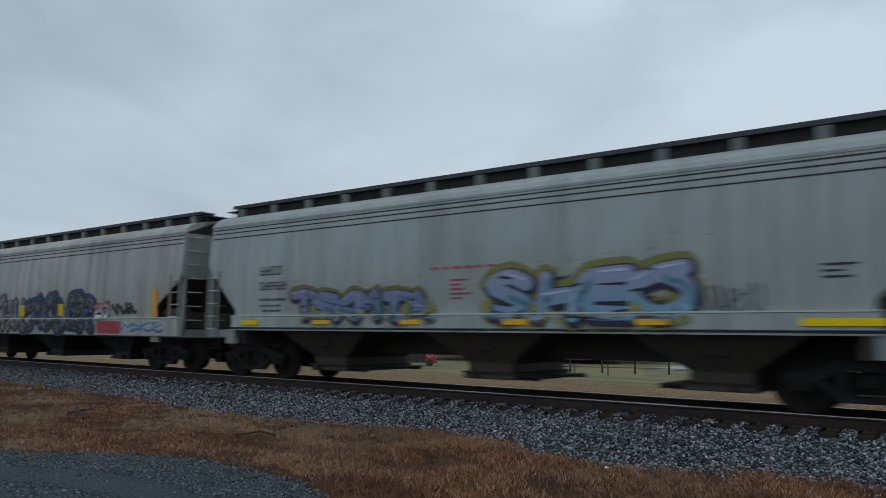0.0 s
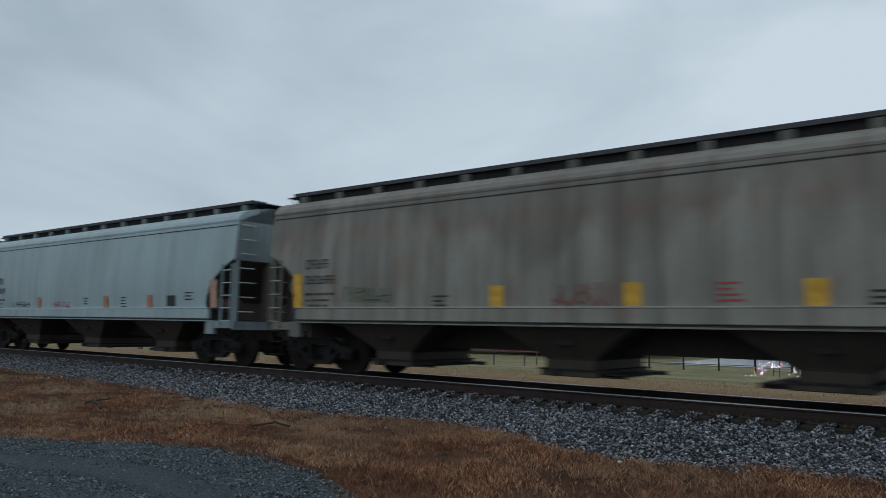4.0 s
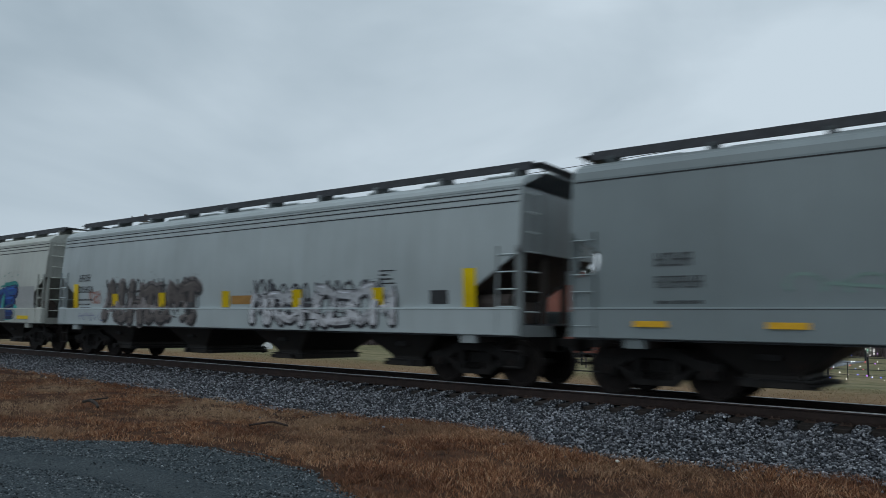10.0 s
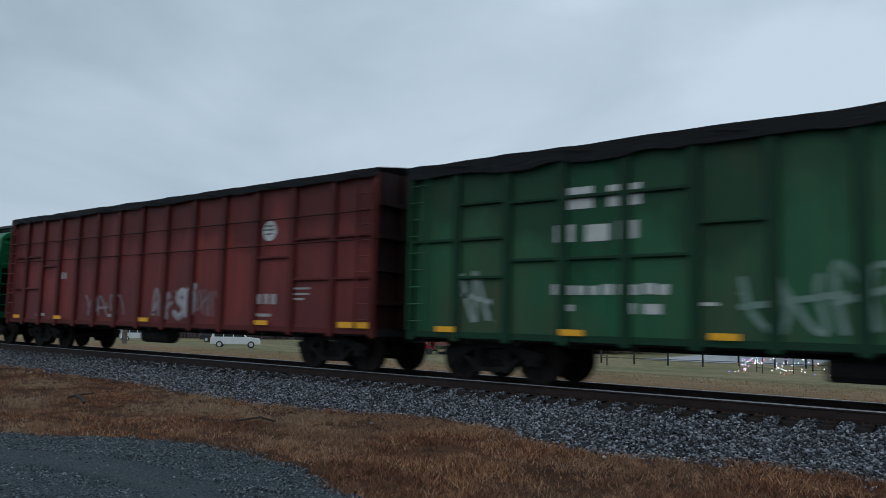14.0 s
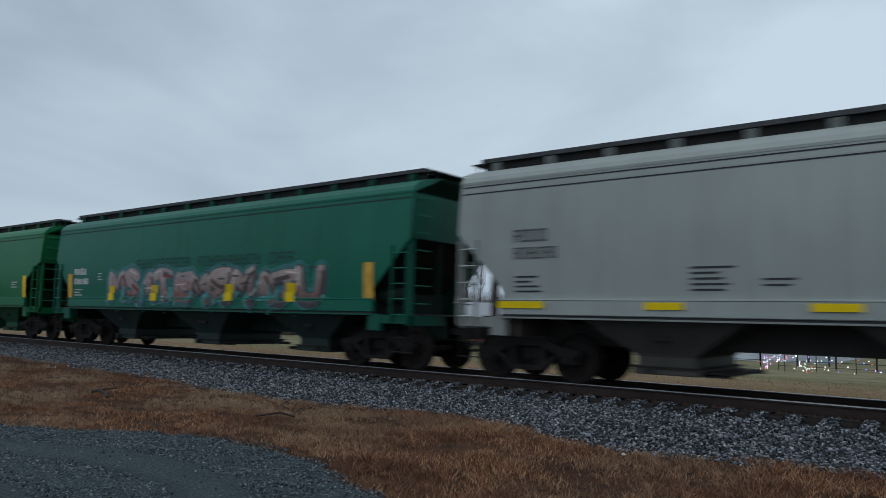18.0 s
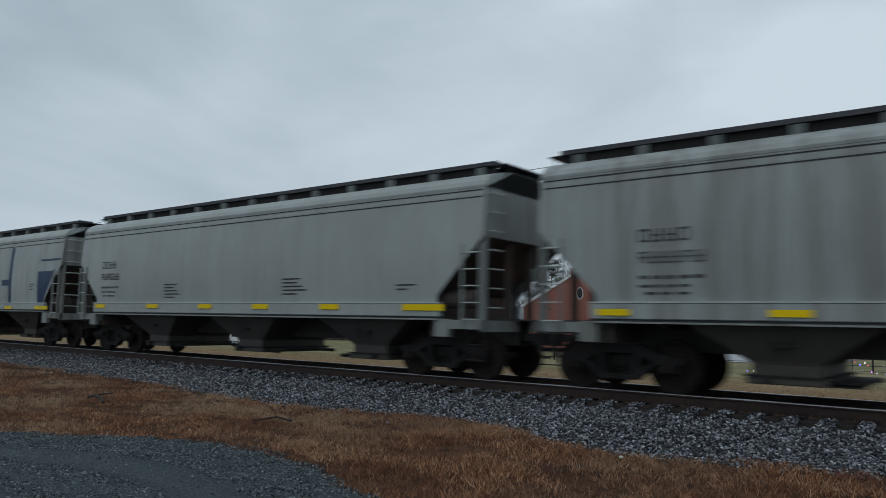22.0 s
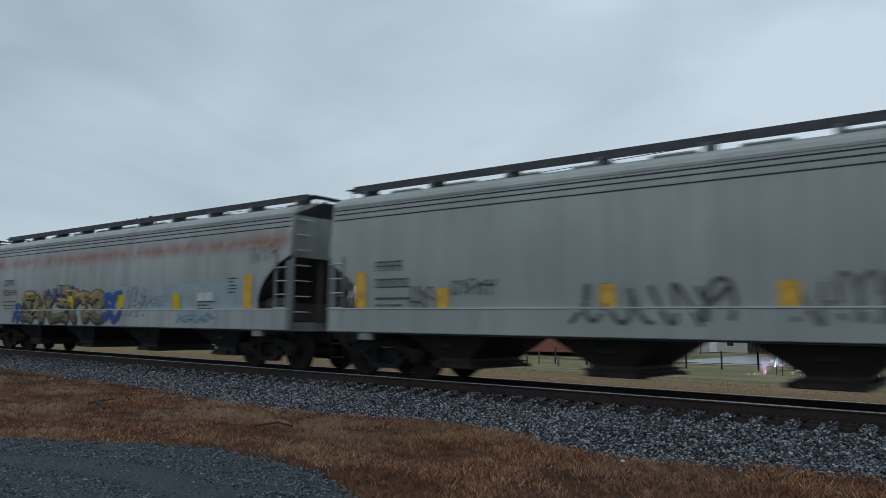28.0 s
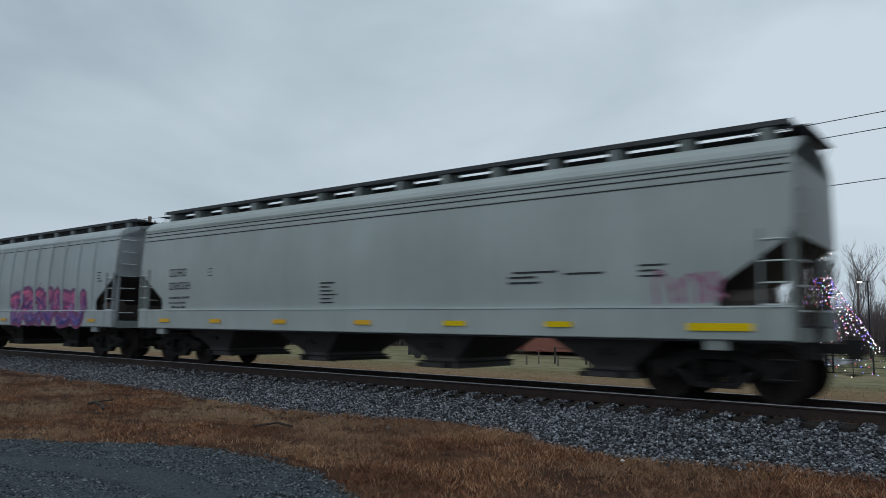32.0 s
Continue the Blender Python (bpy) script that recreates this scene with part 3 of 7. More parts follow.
        x0, x1 = sorted((d * (h - 1.32), d * (h - 1.38)))
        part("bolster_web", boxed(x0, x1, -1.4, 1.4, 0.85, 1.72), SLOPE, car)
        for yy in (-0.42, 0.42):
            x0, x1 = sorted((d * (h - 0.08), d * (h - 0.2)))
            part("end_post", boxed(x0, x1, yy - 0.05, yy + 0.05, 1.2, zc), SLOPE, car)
        # corner posts, platform, end sill
        for sy in (-1, 1):
            if d > 0 < sy and cut != "frame":
                continue
            yy = sy * 1.44
            x0, x1 = sorted((d * h, d * (h - 0.11)))
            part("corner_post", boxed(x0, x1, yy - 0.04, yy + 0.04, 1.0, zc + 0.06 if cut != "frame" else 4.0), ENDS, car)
        x0, x1 = sorted((d * (h - 0.16), d * h))
        part("end_sill", boxed(x0, x1, -1.46, 1.46, 0.98, 1.2), ENDS, car)
        x0, x1 = sorted((d * (h - 1.3), d * (h + 0.12)))
        part("end_platform", boxed(x0, x1, -0.5, 0.5, 1.2, 1.235), GRATE, car)
        for sy in (-1, 1):
            bm = bmesh.new()
            for k in range(2):
                tube(bm, (d * (h - 0.46), sy * 1.46, 0.42 + 0.3 * k), (d * (h - 0.02), sy * 1.46, 0.42 + 0.3 * k), 0.012, 6)
            for xx in (h - 0.46, h - 0.02):
                box(bm, min(d * xx, d * xx + 0.012), max(d * xx, d * xx + 0.012), sy * 1.46 - 0.02, sy * 1.46 + 0.02, 0.4, 1.0)
            part("stirrup_step", bm, STEEL, car)
        coupler(car, d * h, d)
        # roof end step that stands out over the coupler
        x0, x1 = sorted((d * (h - 0.2), d * (h + 0.14)))
        bm = boxed(x0, x1, -0.95, 0.95, 4.37, 4.39)
        for sy in (-1, 1):
            tube(bm, (d * (h + 0.12), sy * 0.8, 4.375), (d * h, sy * 0.8, 4.1), 0.012, 6)
        part("roof_end_step", bm, GRATE, car)
        # grab irons across the end and ladders up the side
        for k in range(7):
            z = 1.45 + k * 0.38
            part("grab_iron", tube(bmesh.new(), (d * (h + 0.06), -1.4, z), (d * (h + 0.06), -0.95, z), 0.015, 6), LIP, car)
        if cut != "small":
            for sy in ((-1, 1) if d < 0 or cut == "frame" else (-1,)):
                a, b = sorted((d * (h - 0.05), d * (h - 0.48)))
                ladder(car, a, b, sy * 1.58, 1.05, 2.7 if cut != "frame" else 4.0, ENDS, 5 if cut != "frame" else 9)
        else:
            a, b = sorted((d * (h - 0.05), d * (h - 0.48)))
            ladder(car, a, b, -1.6, 1.05, 2.85, ENDS, 6)
    # brake wheel and air tank at the front end
    bm = bmesh.new()
    for k in range(16):
        a, b = 2 * math.pi * k / 16, 2 * math.pi * (k + 1) / 16
        tube(bm, (h + 0.12, 0.5 + 0.26 * math.cos(a), 2.2 + 0.26 * math.sin(a)), (h + 0.12, 0.5 + 0.26 * math.cos(b), 2.2 + 0.26 * math.sin(b)), 0.014, 6)
    for k in range(4):
        a = math.pi / 2 * k
        tube(bm, (h + 0.1, 0.5, 2.2), (h + 0.12, 0.5 + 0.26 * math.cos(a), 2.2 + 0.26 * math.sin(a)), 0.012, 6)
    box(bm, h - 0.14, h + 0.08, 0.41, 0.59, 2.06, 2.34)
    part("brake_wheel", bm, ENDS, car)
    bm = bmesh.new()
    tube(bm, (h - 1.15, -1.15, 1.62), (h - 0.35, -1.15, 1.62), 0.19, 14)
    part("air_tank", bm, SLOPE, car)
    # side sill
    for sy in (-1, 1):
        ys = sorted((sy * 1.47, sy * (1.60 if sill == "deep" else 1.585)))
        xe = h - 0.02 if sill == "deep" else h - 1.05
        bm = boxed(-xe, xe, ys[0], ys[1], z_low + (0.0 if sill == "deep" else 0.12), z_sill)
        part("side_sill", bevelled(bm, 0.012), PAINT, car)
        a, b = sorted((sy * 1.5, sy * (1.612 if sill == "deep" else 1.594)))
        part("sill_lip", boxed(-xe, xe, a, b, z_sill, z_sill + 0.028), LIP, car, "cleaner upper edge of the sill, highlight in its colour")
        # black strip standing in for the shadow below the sill
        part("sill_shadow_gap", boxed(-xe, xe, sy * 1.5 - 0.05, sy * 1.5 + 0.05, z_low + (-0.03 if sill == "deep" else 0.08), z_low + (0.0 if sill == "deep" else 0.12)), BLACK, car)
        if sill != "deep":
            part("sill_flange", boxed(-xe, xe, sy * 1.5 - 0.09, sy * 1.5 + 0.09, z_low + 0.05, z_low + 0.08), ENDS, car)
            for d in (-1, 1):
                x0, x1 = sorted((d * xe, d * h))
                part("sill_end", boxed(x0, x1, sy * 1.5 - 0.03, sy * 1.5 + 0.03, 1.02, 1.2), ENDS, car)
                x0, x1 = sorted((d * (xe - 0.12), d * (xe + 0.22)))
                part("jacking_pad", boxed(x0, x1, sy * 1.5 - 0.06, sy * 1.5 + 0.06, 0.86, 1.22), ENDS, car)
        else:
            for d in (-1, 1):
                x0, x1 = sorted((d * (h - 1.35), d * (h - 1.0)))
                part("jacking_pad", boxed(x0, x1, sy * 1.5 - 0.06, sy * 1.5 + 0.06, 0.84, 1.0), ENDS, car)
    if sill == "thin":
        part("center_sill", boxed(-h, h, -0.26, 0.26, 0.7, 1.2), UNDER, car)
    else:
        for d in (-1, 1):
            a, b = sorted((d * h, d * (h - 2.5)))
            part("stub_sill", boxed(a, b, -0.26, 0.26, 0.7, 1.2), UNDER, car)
    # discharge bays with their gates
    edge = 3.75 if bays == 3 else 3.2
    bw = (L - 2 * edge) / (bays - 1)
    for k in range(bays):
        cx = -h + edge + bw * k + (bay_shift or (0.35 if sill == "thin" and cut == "diag" else 0.0))
        tw = min(bw * 0.49, 1.42 if sill == "thin" else 1.12)
        top_z = hem - 0.05 if sill == "thin" else z_low + 0.02
        ty = 1.44 if sill == "thin" else 1.3
        mid, neck, low = (0.5, 0.64, 0.43) if sill == "thin" else (0.42, 0.54, 0.42)
        ny = 1.08 if sill == "thin" else 0.98
        if cut == "frame":
            tw, mid, neck, ny = 0.8, 0.3, 0.62, 0.7
        rings = [(tw, ty, top_z), (mid + 0.05, ny + 0.02, neck), (mid, ny, neck - 0.05), (mid, ny, low)]
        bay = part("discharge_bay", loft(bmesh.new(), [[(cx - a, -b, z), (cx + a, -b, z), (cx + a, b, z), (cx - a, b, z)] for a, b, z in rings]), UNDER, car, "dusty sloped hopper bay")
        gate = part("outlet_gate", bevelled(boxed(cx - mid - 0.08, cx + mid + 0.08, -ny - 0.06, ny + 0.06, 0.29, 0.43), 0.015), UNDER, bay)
        part("gate_flange", boxed(cx - mid - 0.12, cx + mid + 0.12, -ny - 0.09, ny + 0.09, 0.405, 0.43), STEEL, gate)
        way = 1 if cx < 0.5 else -1
        x0, x1 = sorted((cx + way * (mid + 0.07), cx + way * (mid + (0.55 if sill == "thin" else 0.25))))
        if cut == "frame":
            continue
        part("gate_slide", boxed(x0, x1, -0.98, 0.98, 0.32, 0.37), STEEL, gate)
        for yy in (-0.95, 0.95):
            part("slide_rail", boxed(x0, x1, yy - 0.03, yy + 0.03, 0.29, 0.34), STEEL, gate)
        bm = tube(bmesh.new(), (cx - way * 0.25, -ny - 0.14, 0.36), (cx - way * 0.25, ny + 0.14, 0.36), 0.03, 6)
        box(bm, cx - way * 0.25 - 0.06, cx - way * 0.25 + 0.06, -ny - 0.2, -ny - 0.13, 0.3, 0.42)
        part("gate_shaft", bm, STEEL, gate)
        pm = (top_z + neck) / 2
        part("poke_plate", boxed(cx - 0.16, cx + 0.16, -(ty + ny) / 2 - 0.07, -(ty + ny) / 2 + 0.05, pm - 0.06, pm + 0.03), STEEL, bay)
    # roof: hatch trough, running boards on brackets
    top = (4.47 if eave == "ribs" else 4.42) if boards == "brackets" else 4.43 if sealed else 4.385
    # trough and coaming in black steel: shadow under the boards put into colour
    if boards == "brackets":
        w = 0.44 if airy else 0.5
        part("hatch_trough", boxed(-h + 0.2, h - 0.2, -w, w, z_roof, top - (0.035 if airy else 0.004)), STEEL, car, "long dark roof hatch cover")
        for sy in () if airy else (-1, 1):
            part("coaming", boxed(-h + 0.16, h - 0.16, sy * 0.86 - 0.015, sy * 0.86 + 0.015, z_top + 0.25, top - 0.004), STEEL, car)
    else:
        if sealed:
            for sy in (-1, 1):
                part("coaming", boxed(-h + 0.16, h - 0.16, sy * 0.88 - 0.015, sy * 0.88 + 0.015, 4.1, top - 0.004), PAINT, car)
        for k in range(10):
            cx = -h + 1.2 + (L - 2.4) * k / 9
            part("hatch_cover", bevelled(boxed(cx - 0.45, cx + 0.45, -0.36, 0.36, z_roof, top - 0.01), 0.03), PAINT, car)
    for sy in (-1, 1):
        y0, y1 = sorted((sy * 0.5, sy * 0.95))
        rb = part("running_board", boxed(-h + 0.12, h - 0.12, y0, y1, top, top + 0.045), GRATE, car, "dark steel grating running board")
        y0, y1 = sorted((sy * 0.925, sy * 0.965))
        part("board_edge", boxed(-h + 0.12, h - 0.12, y0, y1, top - (0.11 if boards == "plain" else 0.035), top + 0.05), GRATE, rb)
        nb = max(6, round(L / (1.25 if boards == "brackets" else 1.8)))
        for k in range(nb):
            x = -h + 0.5 + (L - 1.0) * k / (nb - 1)
            w = 0.1 if boards == "brackets" else 0.05
            zr = z_top + (0.36 if boards == "brackets" else 0.34)
            bm = loft(bmesh.new(), [[(x - w, sy * 0.97, zr - 0.02), (x + w, sy * 0.97, zr - 0.02), (x + w, sy * 0.55, zr + 0.06), (x - w, sy * 0.55, zr + 0.06)],
                                    [(x - w, sy * 0.985, top - 0.06), (x + w, sy * 0.985, top - 0.06), (x + w, sy * 0.52, top), (x - w, sy * 0.52, top)]])
            part("board_bracket", bm, BRACKET, rb)
    if cut == "frame":
        for sy in (-1, 1):
            part("brake_rod", tube(bmesh.new(), (-h + 3.0, sy * 1.1, 0.44), (h - 3.0, sy * 1.1, 0.44), 0.045, 8), STEEL, car)
            part("side_crease", tube(bmesh.new(), (-h + 1.45, sy * 1.535, 1.98), (h - 1.45, sy * 1.535, 1.98), 0.03, 8), PAINT, car)
    add_trucks(car, h - 1.35)
    for m in marks:
        m(car, h, rng)
    return car


# ---- writing and reflectors on the sides ----
def tapes(xs, z, w, h, material=None, deep=False):
    """Reflective tapes at distances xs from the rear end."""
    def go(car, half, rng):
        for x in xs:
            part("reflector", plate(rect(-half + x, z, w, h), 0.026, deep), material or YELLOW, car, "yellow reflective tape")
    return go


def plate(polys, lift, deep=False):
    bm = bmesh.new()
    for poly in polys:
        bm.faces.new([bm.verts.new((x, -(1.604 + lift if deep else max(side_y(z) + lift, 1.612 if poly[0][1] < 1.49 else 0)), z)) for x, z in poly])
    return bm


def words(lines, material=None, style="bars"):
    """Lines of writing: (distance from the rear end, z, width, height, signs)."""
    def go(car, half, rng):
        q = []
        for x, z, w, h, n in lines:
            q += (hollow if style == "hollow" else bars)(rng, -half + x, z, w, h, n)
        tagged(decal(car, "lettering", q, material or BLACK, 0.008), kind="stuff")
    return go


def panel(x, z, w, h, material, lift=0.006, name="paint_patch"):
    def go(car, half, rng):
        decal(car, name, rect(-half + x, z, w, h), material, lift)
    return go


def piece(seed, x0, x1, z0, z1, n, low, high, edge, halo=None, slim=0.5, spot=None, thin=False, flat=None, order=()):
    def go(car, half, rng):
        graffiti(car, seed, -half + x0, -half + x1, z0, z1, n, low, high, edge, halo, slim, (lambda z: flat) if flat else (lambda z: max(side_y(z), 1.6005 if z < 1.51 else 0)), spot, thin, order)
    return go


def small_print(x, z, material=None, n=4, w=0.7):
    return words([(x, z - 0.09 * k, w * (0.6 + 0.4 * ((k * 7 + 3) % 5) / 4), 0.035, 1) for k in range(n)], material)


def marks_at(x, z=2.55, material=None, w=1.0):
    """Road letters and numbers near the rear end, as open signs and lines of print."""
    return [words([(x, z, w * 0.8, 0.22, 4), (x, z - 0.36, w, 0.2, 6)], material, "hollow"), words([(x, z - 0.62, w, 0.06, 5), (x, z - 0.76, w * 0.8, 0.05, 4), (x + 0.1, z - 0.88, w * 0.7, 0.05, 3)], material)]


def gondola(label, front, rear, color, seed, cells, marks=(), tarp_dark=(0.011, 0.012, 0.015), z1=4.3, flap=1.0, post=0.34, beams={}, cords=(), stain=None, sway=0.0):
    """A high-sided scrap gondola with posts, stiffeners and a black tarpaulin over the load."""
    L = front - rear
    h = L / 2
    car = new("gondola_car")
    tagged(car, label, "freight car", "cars of the train")
    car["place"] = (front + rear) / 2
    rng = random.Random(seed)
    PAINT = paint("gondola_paint", color, 0.8, 0.12, 0.55, seed, 0.55, shade(color, 0.16), panels=stain)
    # end walls and lashings: the side colour cut to near black
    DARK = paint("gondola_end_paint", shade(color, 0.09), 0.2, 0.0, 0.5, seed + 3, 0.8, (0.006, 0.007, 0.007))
    # posts are grimy; the stiffeners' underside shade is put into this tone
    POST = paint("grimy_shaded_post_paint", shade(color, post), 0.6, 0.1, 0.3, seed + 6, 0.6, shade(color, 0.1))
    RUNG[PAINT.name] = PAINT
    y, z0 = 1.5, 0.98
    for sy in (-1, 1):
        a, b = sorted((sy * y, sy * (y - 0.05)))
        xs = [-h + L * k / cells - sway * math.sin(math.pi * k / cells) for k in range(cells + 1)]
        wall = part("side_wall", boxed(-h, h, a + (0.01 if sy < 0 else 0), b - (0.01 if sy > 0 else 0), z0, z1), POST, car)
        for k in range(cells):
            part("side_panel", boxed(xs[k] + 0.004, xs[k + 1] - 0.004, a, b, z0, z1), PAINT, wall)
        for k, x in enumerate(xs):
            w = 0.09 if 0 < k < cells else 0.07
            a, b = sorted((sy * y, sy * (y + 0.1)))
            x = min(max(x, -h + w), h - w)
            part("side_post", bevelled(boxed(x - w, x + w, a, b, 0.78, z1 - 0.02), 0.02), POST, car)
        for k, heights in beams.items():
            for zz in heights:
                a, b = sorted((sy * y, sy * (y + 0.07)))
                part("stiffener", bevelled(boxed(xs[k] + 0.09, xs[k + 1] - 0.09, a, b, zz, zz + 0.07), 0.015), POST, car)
        for zz in cords:
            part("lashing", tube(bmesh.new(), (-h, sy * (y + 0.115), zz), (h, sy * (y + 0.115), zz), 0.014, 6), DARK, car)
        a, b = sorted((sy * (y - 0.04), sy * (y + 0.05)))
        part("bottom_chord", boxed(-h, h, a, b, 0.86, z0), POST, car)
        for d in (-1, 1):
            a, b = sorted((d * (h - 0.06), d * (h - 0.5)))
            ladder(car, a, b, sy * 1.64, 1.0, 4.1, PAINT, 9)
    for d in (-1, 1):
        a, b = sorted((d * h, d * (h - 0.06)))
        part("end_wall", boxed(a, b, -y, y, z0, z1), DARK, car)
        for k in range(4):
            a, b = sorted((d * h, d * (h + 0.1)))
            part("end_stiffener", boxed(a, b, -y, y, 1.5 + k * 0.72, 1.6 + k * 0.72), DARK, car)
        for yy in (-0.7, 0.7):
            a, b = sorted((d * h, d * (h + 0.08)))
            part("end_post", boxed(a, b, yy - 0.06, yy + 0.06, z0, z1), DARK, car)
        coupler(car, d * h, d)
    part("floor", boxed(-h, h, -1.45, 1.45, 0.82, 0.98), STEEL, car)
    part("center_sill", boxed(-h, h, -0.28, 0.28, 0.72, 0.82), STEEL, car)
    for k in range(cells + 1):
        x = -h + 0.2 + (L - 0.4) * k / cells
        part("cross_bearer", prism_xz(bmesh.new(), [(x - 0.06, 0.82), (x + 0.06, 0.82), (x + 0.06, 0.75), (x - 0.06, 0.75)], -1.4, 1.4), STEEL, car)
    bm = tube(bmesh.new(), (-1.2, -0.75, 0.58), (0.2, -0.75, 0.58), 0.2, 12)
    part("air_tank", bm, STEEL, car)
    part("brake_rod", tube(bmesh.new(), (-h + 3, -0.5, 0.72), (h - 3, -0.5, 0.72), 0.02, 6), STEEL, car)
    # tarpaulin: humped over the load, its edge hanging unevenly over the side
    TARP = worn("black_tarpaulin", tarp_dark, 2.5, 0.4, 0.6, 0.5, 0, 0.03)
    bm = bmesh.new()
    n = 60
    rows = []
    for i in range(n + 1):
        x = -h - 0.05 + (L + 0.1) * i / n
        hang = 0.1 + 0.1 * flap + 0.2 * flap * abs(noise.noise(Vector((x * 0.55, seed, 0)))) + 0.07 * noise.noise(Vector((x * 2.3, seed, 4)))
        rise = 0.1 + 0.2 * (0.5 + noise.noise(Vector((x * 0.35, seed + 9, 0))))
        row = []
        for j in range(13):
            f = -1 + 2 * j / 12
            if abs(f) > 0.99:
                row.append((x, f * 1.64, z1 - hang))
            else:
                q = max(-1, min(1, f / 0.84))
                row.append((x, q * 1.635 if abs(f) > 0.8 else q * 1.5, z1 + 0.05 + rise * (1 - q * q) + 0.03 * noise.noise(Vector((x * 2, f * 3, seed)))))
        rows.append([bm.verts.new(p) for p in row])
    for a, b in zip(rows, rows[1:]):
        for j in range(12):
            bm.faces.new((a[j], a[j + 1], b[j + 1], b[j]))
    bmesh.ops.solidify(bm, geom=list(bm.faces), thickness=0.02)
    part("tarpaulin", bm, TARP, car, "black tarpaulin over the load")
    for k in range(7):
        x = -h + 1 + (L - 2) * k / 6
        bm = tube(bmesh.new(), (x, -1.66, z1 - 0.02), (x + 0.5, -1.66, z1 - 0.09), 0.012, 6)
        part("tie_cord", bm, TRUCK, car)
    add_trucks(car, h - 1.75)
    for m in marks:
        m(car, h, rng)
    return car


def flat_words(lines, material, y=1.512):
    def go(car, half, rng):
        q = []
        for x, z, w, hh, n in lines:
            q += bars(rng, -half + x, z, w, hh, n)
        tagged(decal(car, "lettering", q, material, 0.0, lambda z: y), kind="stuff")
    return go


def disc(x, z, r, material, y=1.512):
    def go(car, half, rng):
        pts = [(-half + x + r * math.cos(2 * math.pi * k / 24), z + r * math.sin(2 * math.pi * k / 24)) for k in range(24)]
        decal(car, "emblem", [pts], material, 0.0, lambda z: y)
    return go


TAPE_ORANGE = worn("amber_reflective_tape", (0.95, 0.46, 0.02), 8, 0.08, 0.35, 0.0)


def flat_tapes(xs, z, w, h):
    def go(car, half, rng):
        for x in xs:
            bm = bmesh.new()
            bm.faces.new([bm.verts.new((-half + a, -1.616, b)) for a, b in ((x, z), (x + w, z), (x + w, z + h), (x, z + h))])
            part("reflector", bm, TAPE_ORANGE, car, "yellow reflective tape")
    return go


# paint colours
GREY = (0.36, 0.385, 0.37)
PALE = (0.43, 0.455, 0.45)
TAN = (0.40, 0.39, 0.355)
BLUE_GREY = (0.22, 0.285, 0.315)
SLATE = (0.24, 0.265, 0.265)
TEAL_GREEN = (0.005, 0.125, 0.078)
GRASS_GREEN = (0.004, 0.14, 0.047)


def text_mesh(body, size):
    cu = bpy.data.curves.new("letters", "FONT")
    cu.body, cu.size, cu.offset = body, size, 0.055
    ob = bpy.data.objects.new("letters", cu)
    scene.collection.objects.link(ob)
    bpy.context.view_layer.update()
    me = bpy.data.meshes.new_from_object(ob.evaluated_get(bpy.context.evaluated_depsgraph_get()))
    bpy.data.objects.remove(ob)
    return me


def sprayed_words(body, x, z, size, wide, material):
    """Large sprayed capitals, laid on the side sheet."""
    def go(car, half, rng):
        me = text_mesh(body, size)
        bm = bmesh.new()
        bm.from_mesh(me)
        w = max(v.co.x for v in bm.verts)
        for v in bm.verts:
            px, pz = -half + x + v.co.x / w * wide, z + v.co.y
            v.co = (px, -(side_y(pz) + 0.012), pz)
        rng = random.Random(77)
        for v in list(bm.verts):
            for _ in range(5):
                q, px, pz = rng.uniform(0.006, 0.02), v.co.x + rng.gauss(0, 0.08), max(1.56, v.co.z + rng.gauss(0, 0.08))
                bm.faces.new([bm.verts.new((px + q * math.cos(a * 1.2566), -(side_y(pz) + 0.01), pz + q * math.sin(a * 1.2566))) for a in range(5)])
        part("graffiti", bm, material, car, "teal sprayed capital letters")
    return go


# ---- the train, from its head to its tail ----
hopper("light grey three-bay covered hopper with a blue and yellow sprayed piece", -0.15, -16.44, GREY, seed=1, grime=0.35, marks=[
    *marks_at(2.1, 2.52), small_print(7.85, 2.2, RED, 5), words([(7.4, 2.44, 1.6, 0.05, 6)], RED), small_print(14.5, 2.2, None, 3),
    piece(11, 3.3, 7.4, 1.44, 2.08, 6, (0.12, 0.24, 0.38), (0.2, 0.22, 0.36), (0.02, 0.02, 0.05), (0.19, 0.19, 0.07), 0.8, (0.1, 0.1, 0.2)),
    piece(12, 8.7, 12.6, 1.44, 2.3, 4, (0.14, 0.32, 0.44), (0.27, 0.3, 0.45), (0.025, 0.02, 0.05), (0.24, 0.24, 0.07), 0.9, (0.2, 0.27, 0.4), order=(2, 8, 4, 3)),
    piece(13, 12.8, 13.7, 1.5, 1.98, 3, (0.04, 0.05, 0.04), (0.05, 0.05, 0.06), (0.05, 0.05, 0.05), None, 0.35, None, True),
    tapes([1.46], 1.33, 0.65, 0.11), tapes([4.0, 6.6, 9.1, 11.7], 1.34, 0.55, 0.1, YELLOW_MID), tapes([14.2], 1.33, 1.1, 0.11)])
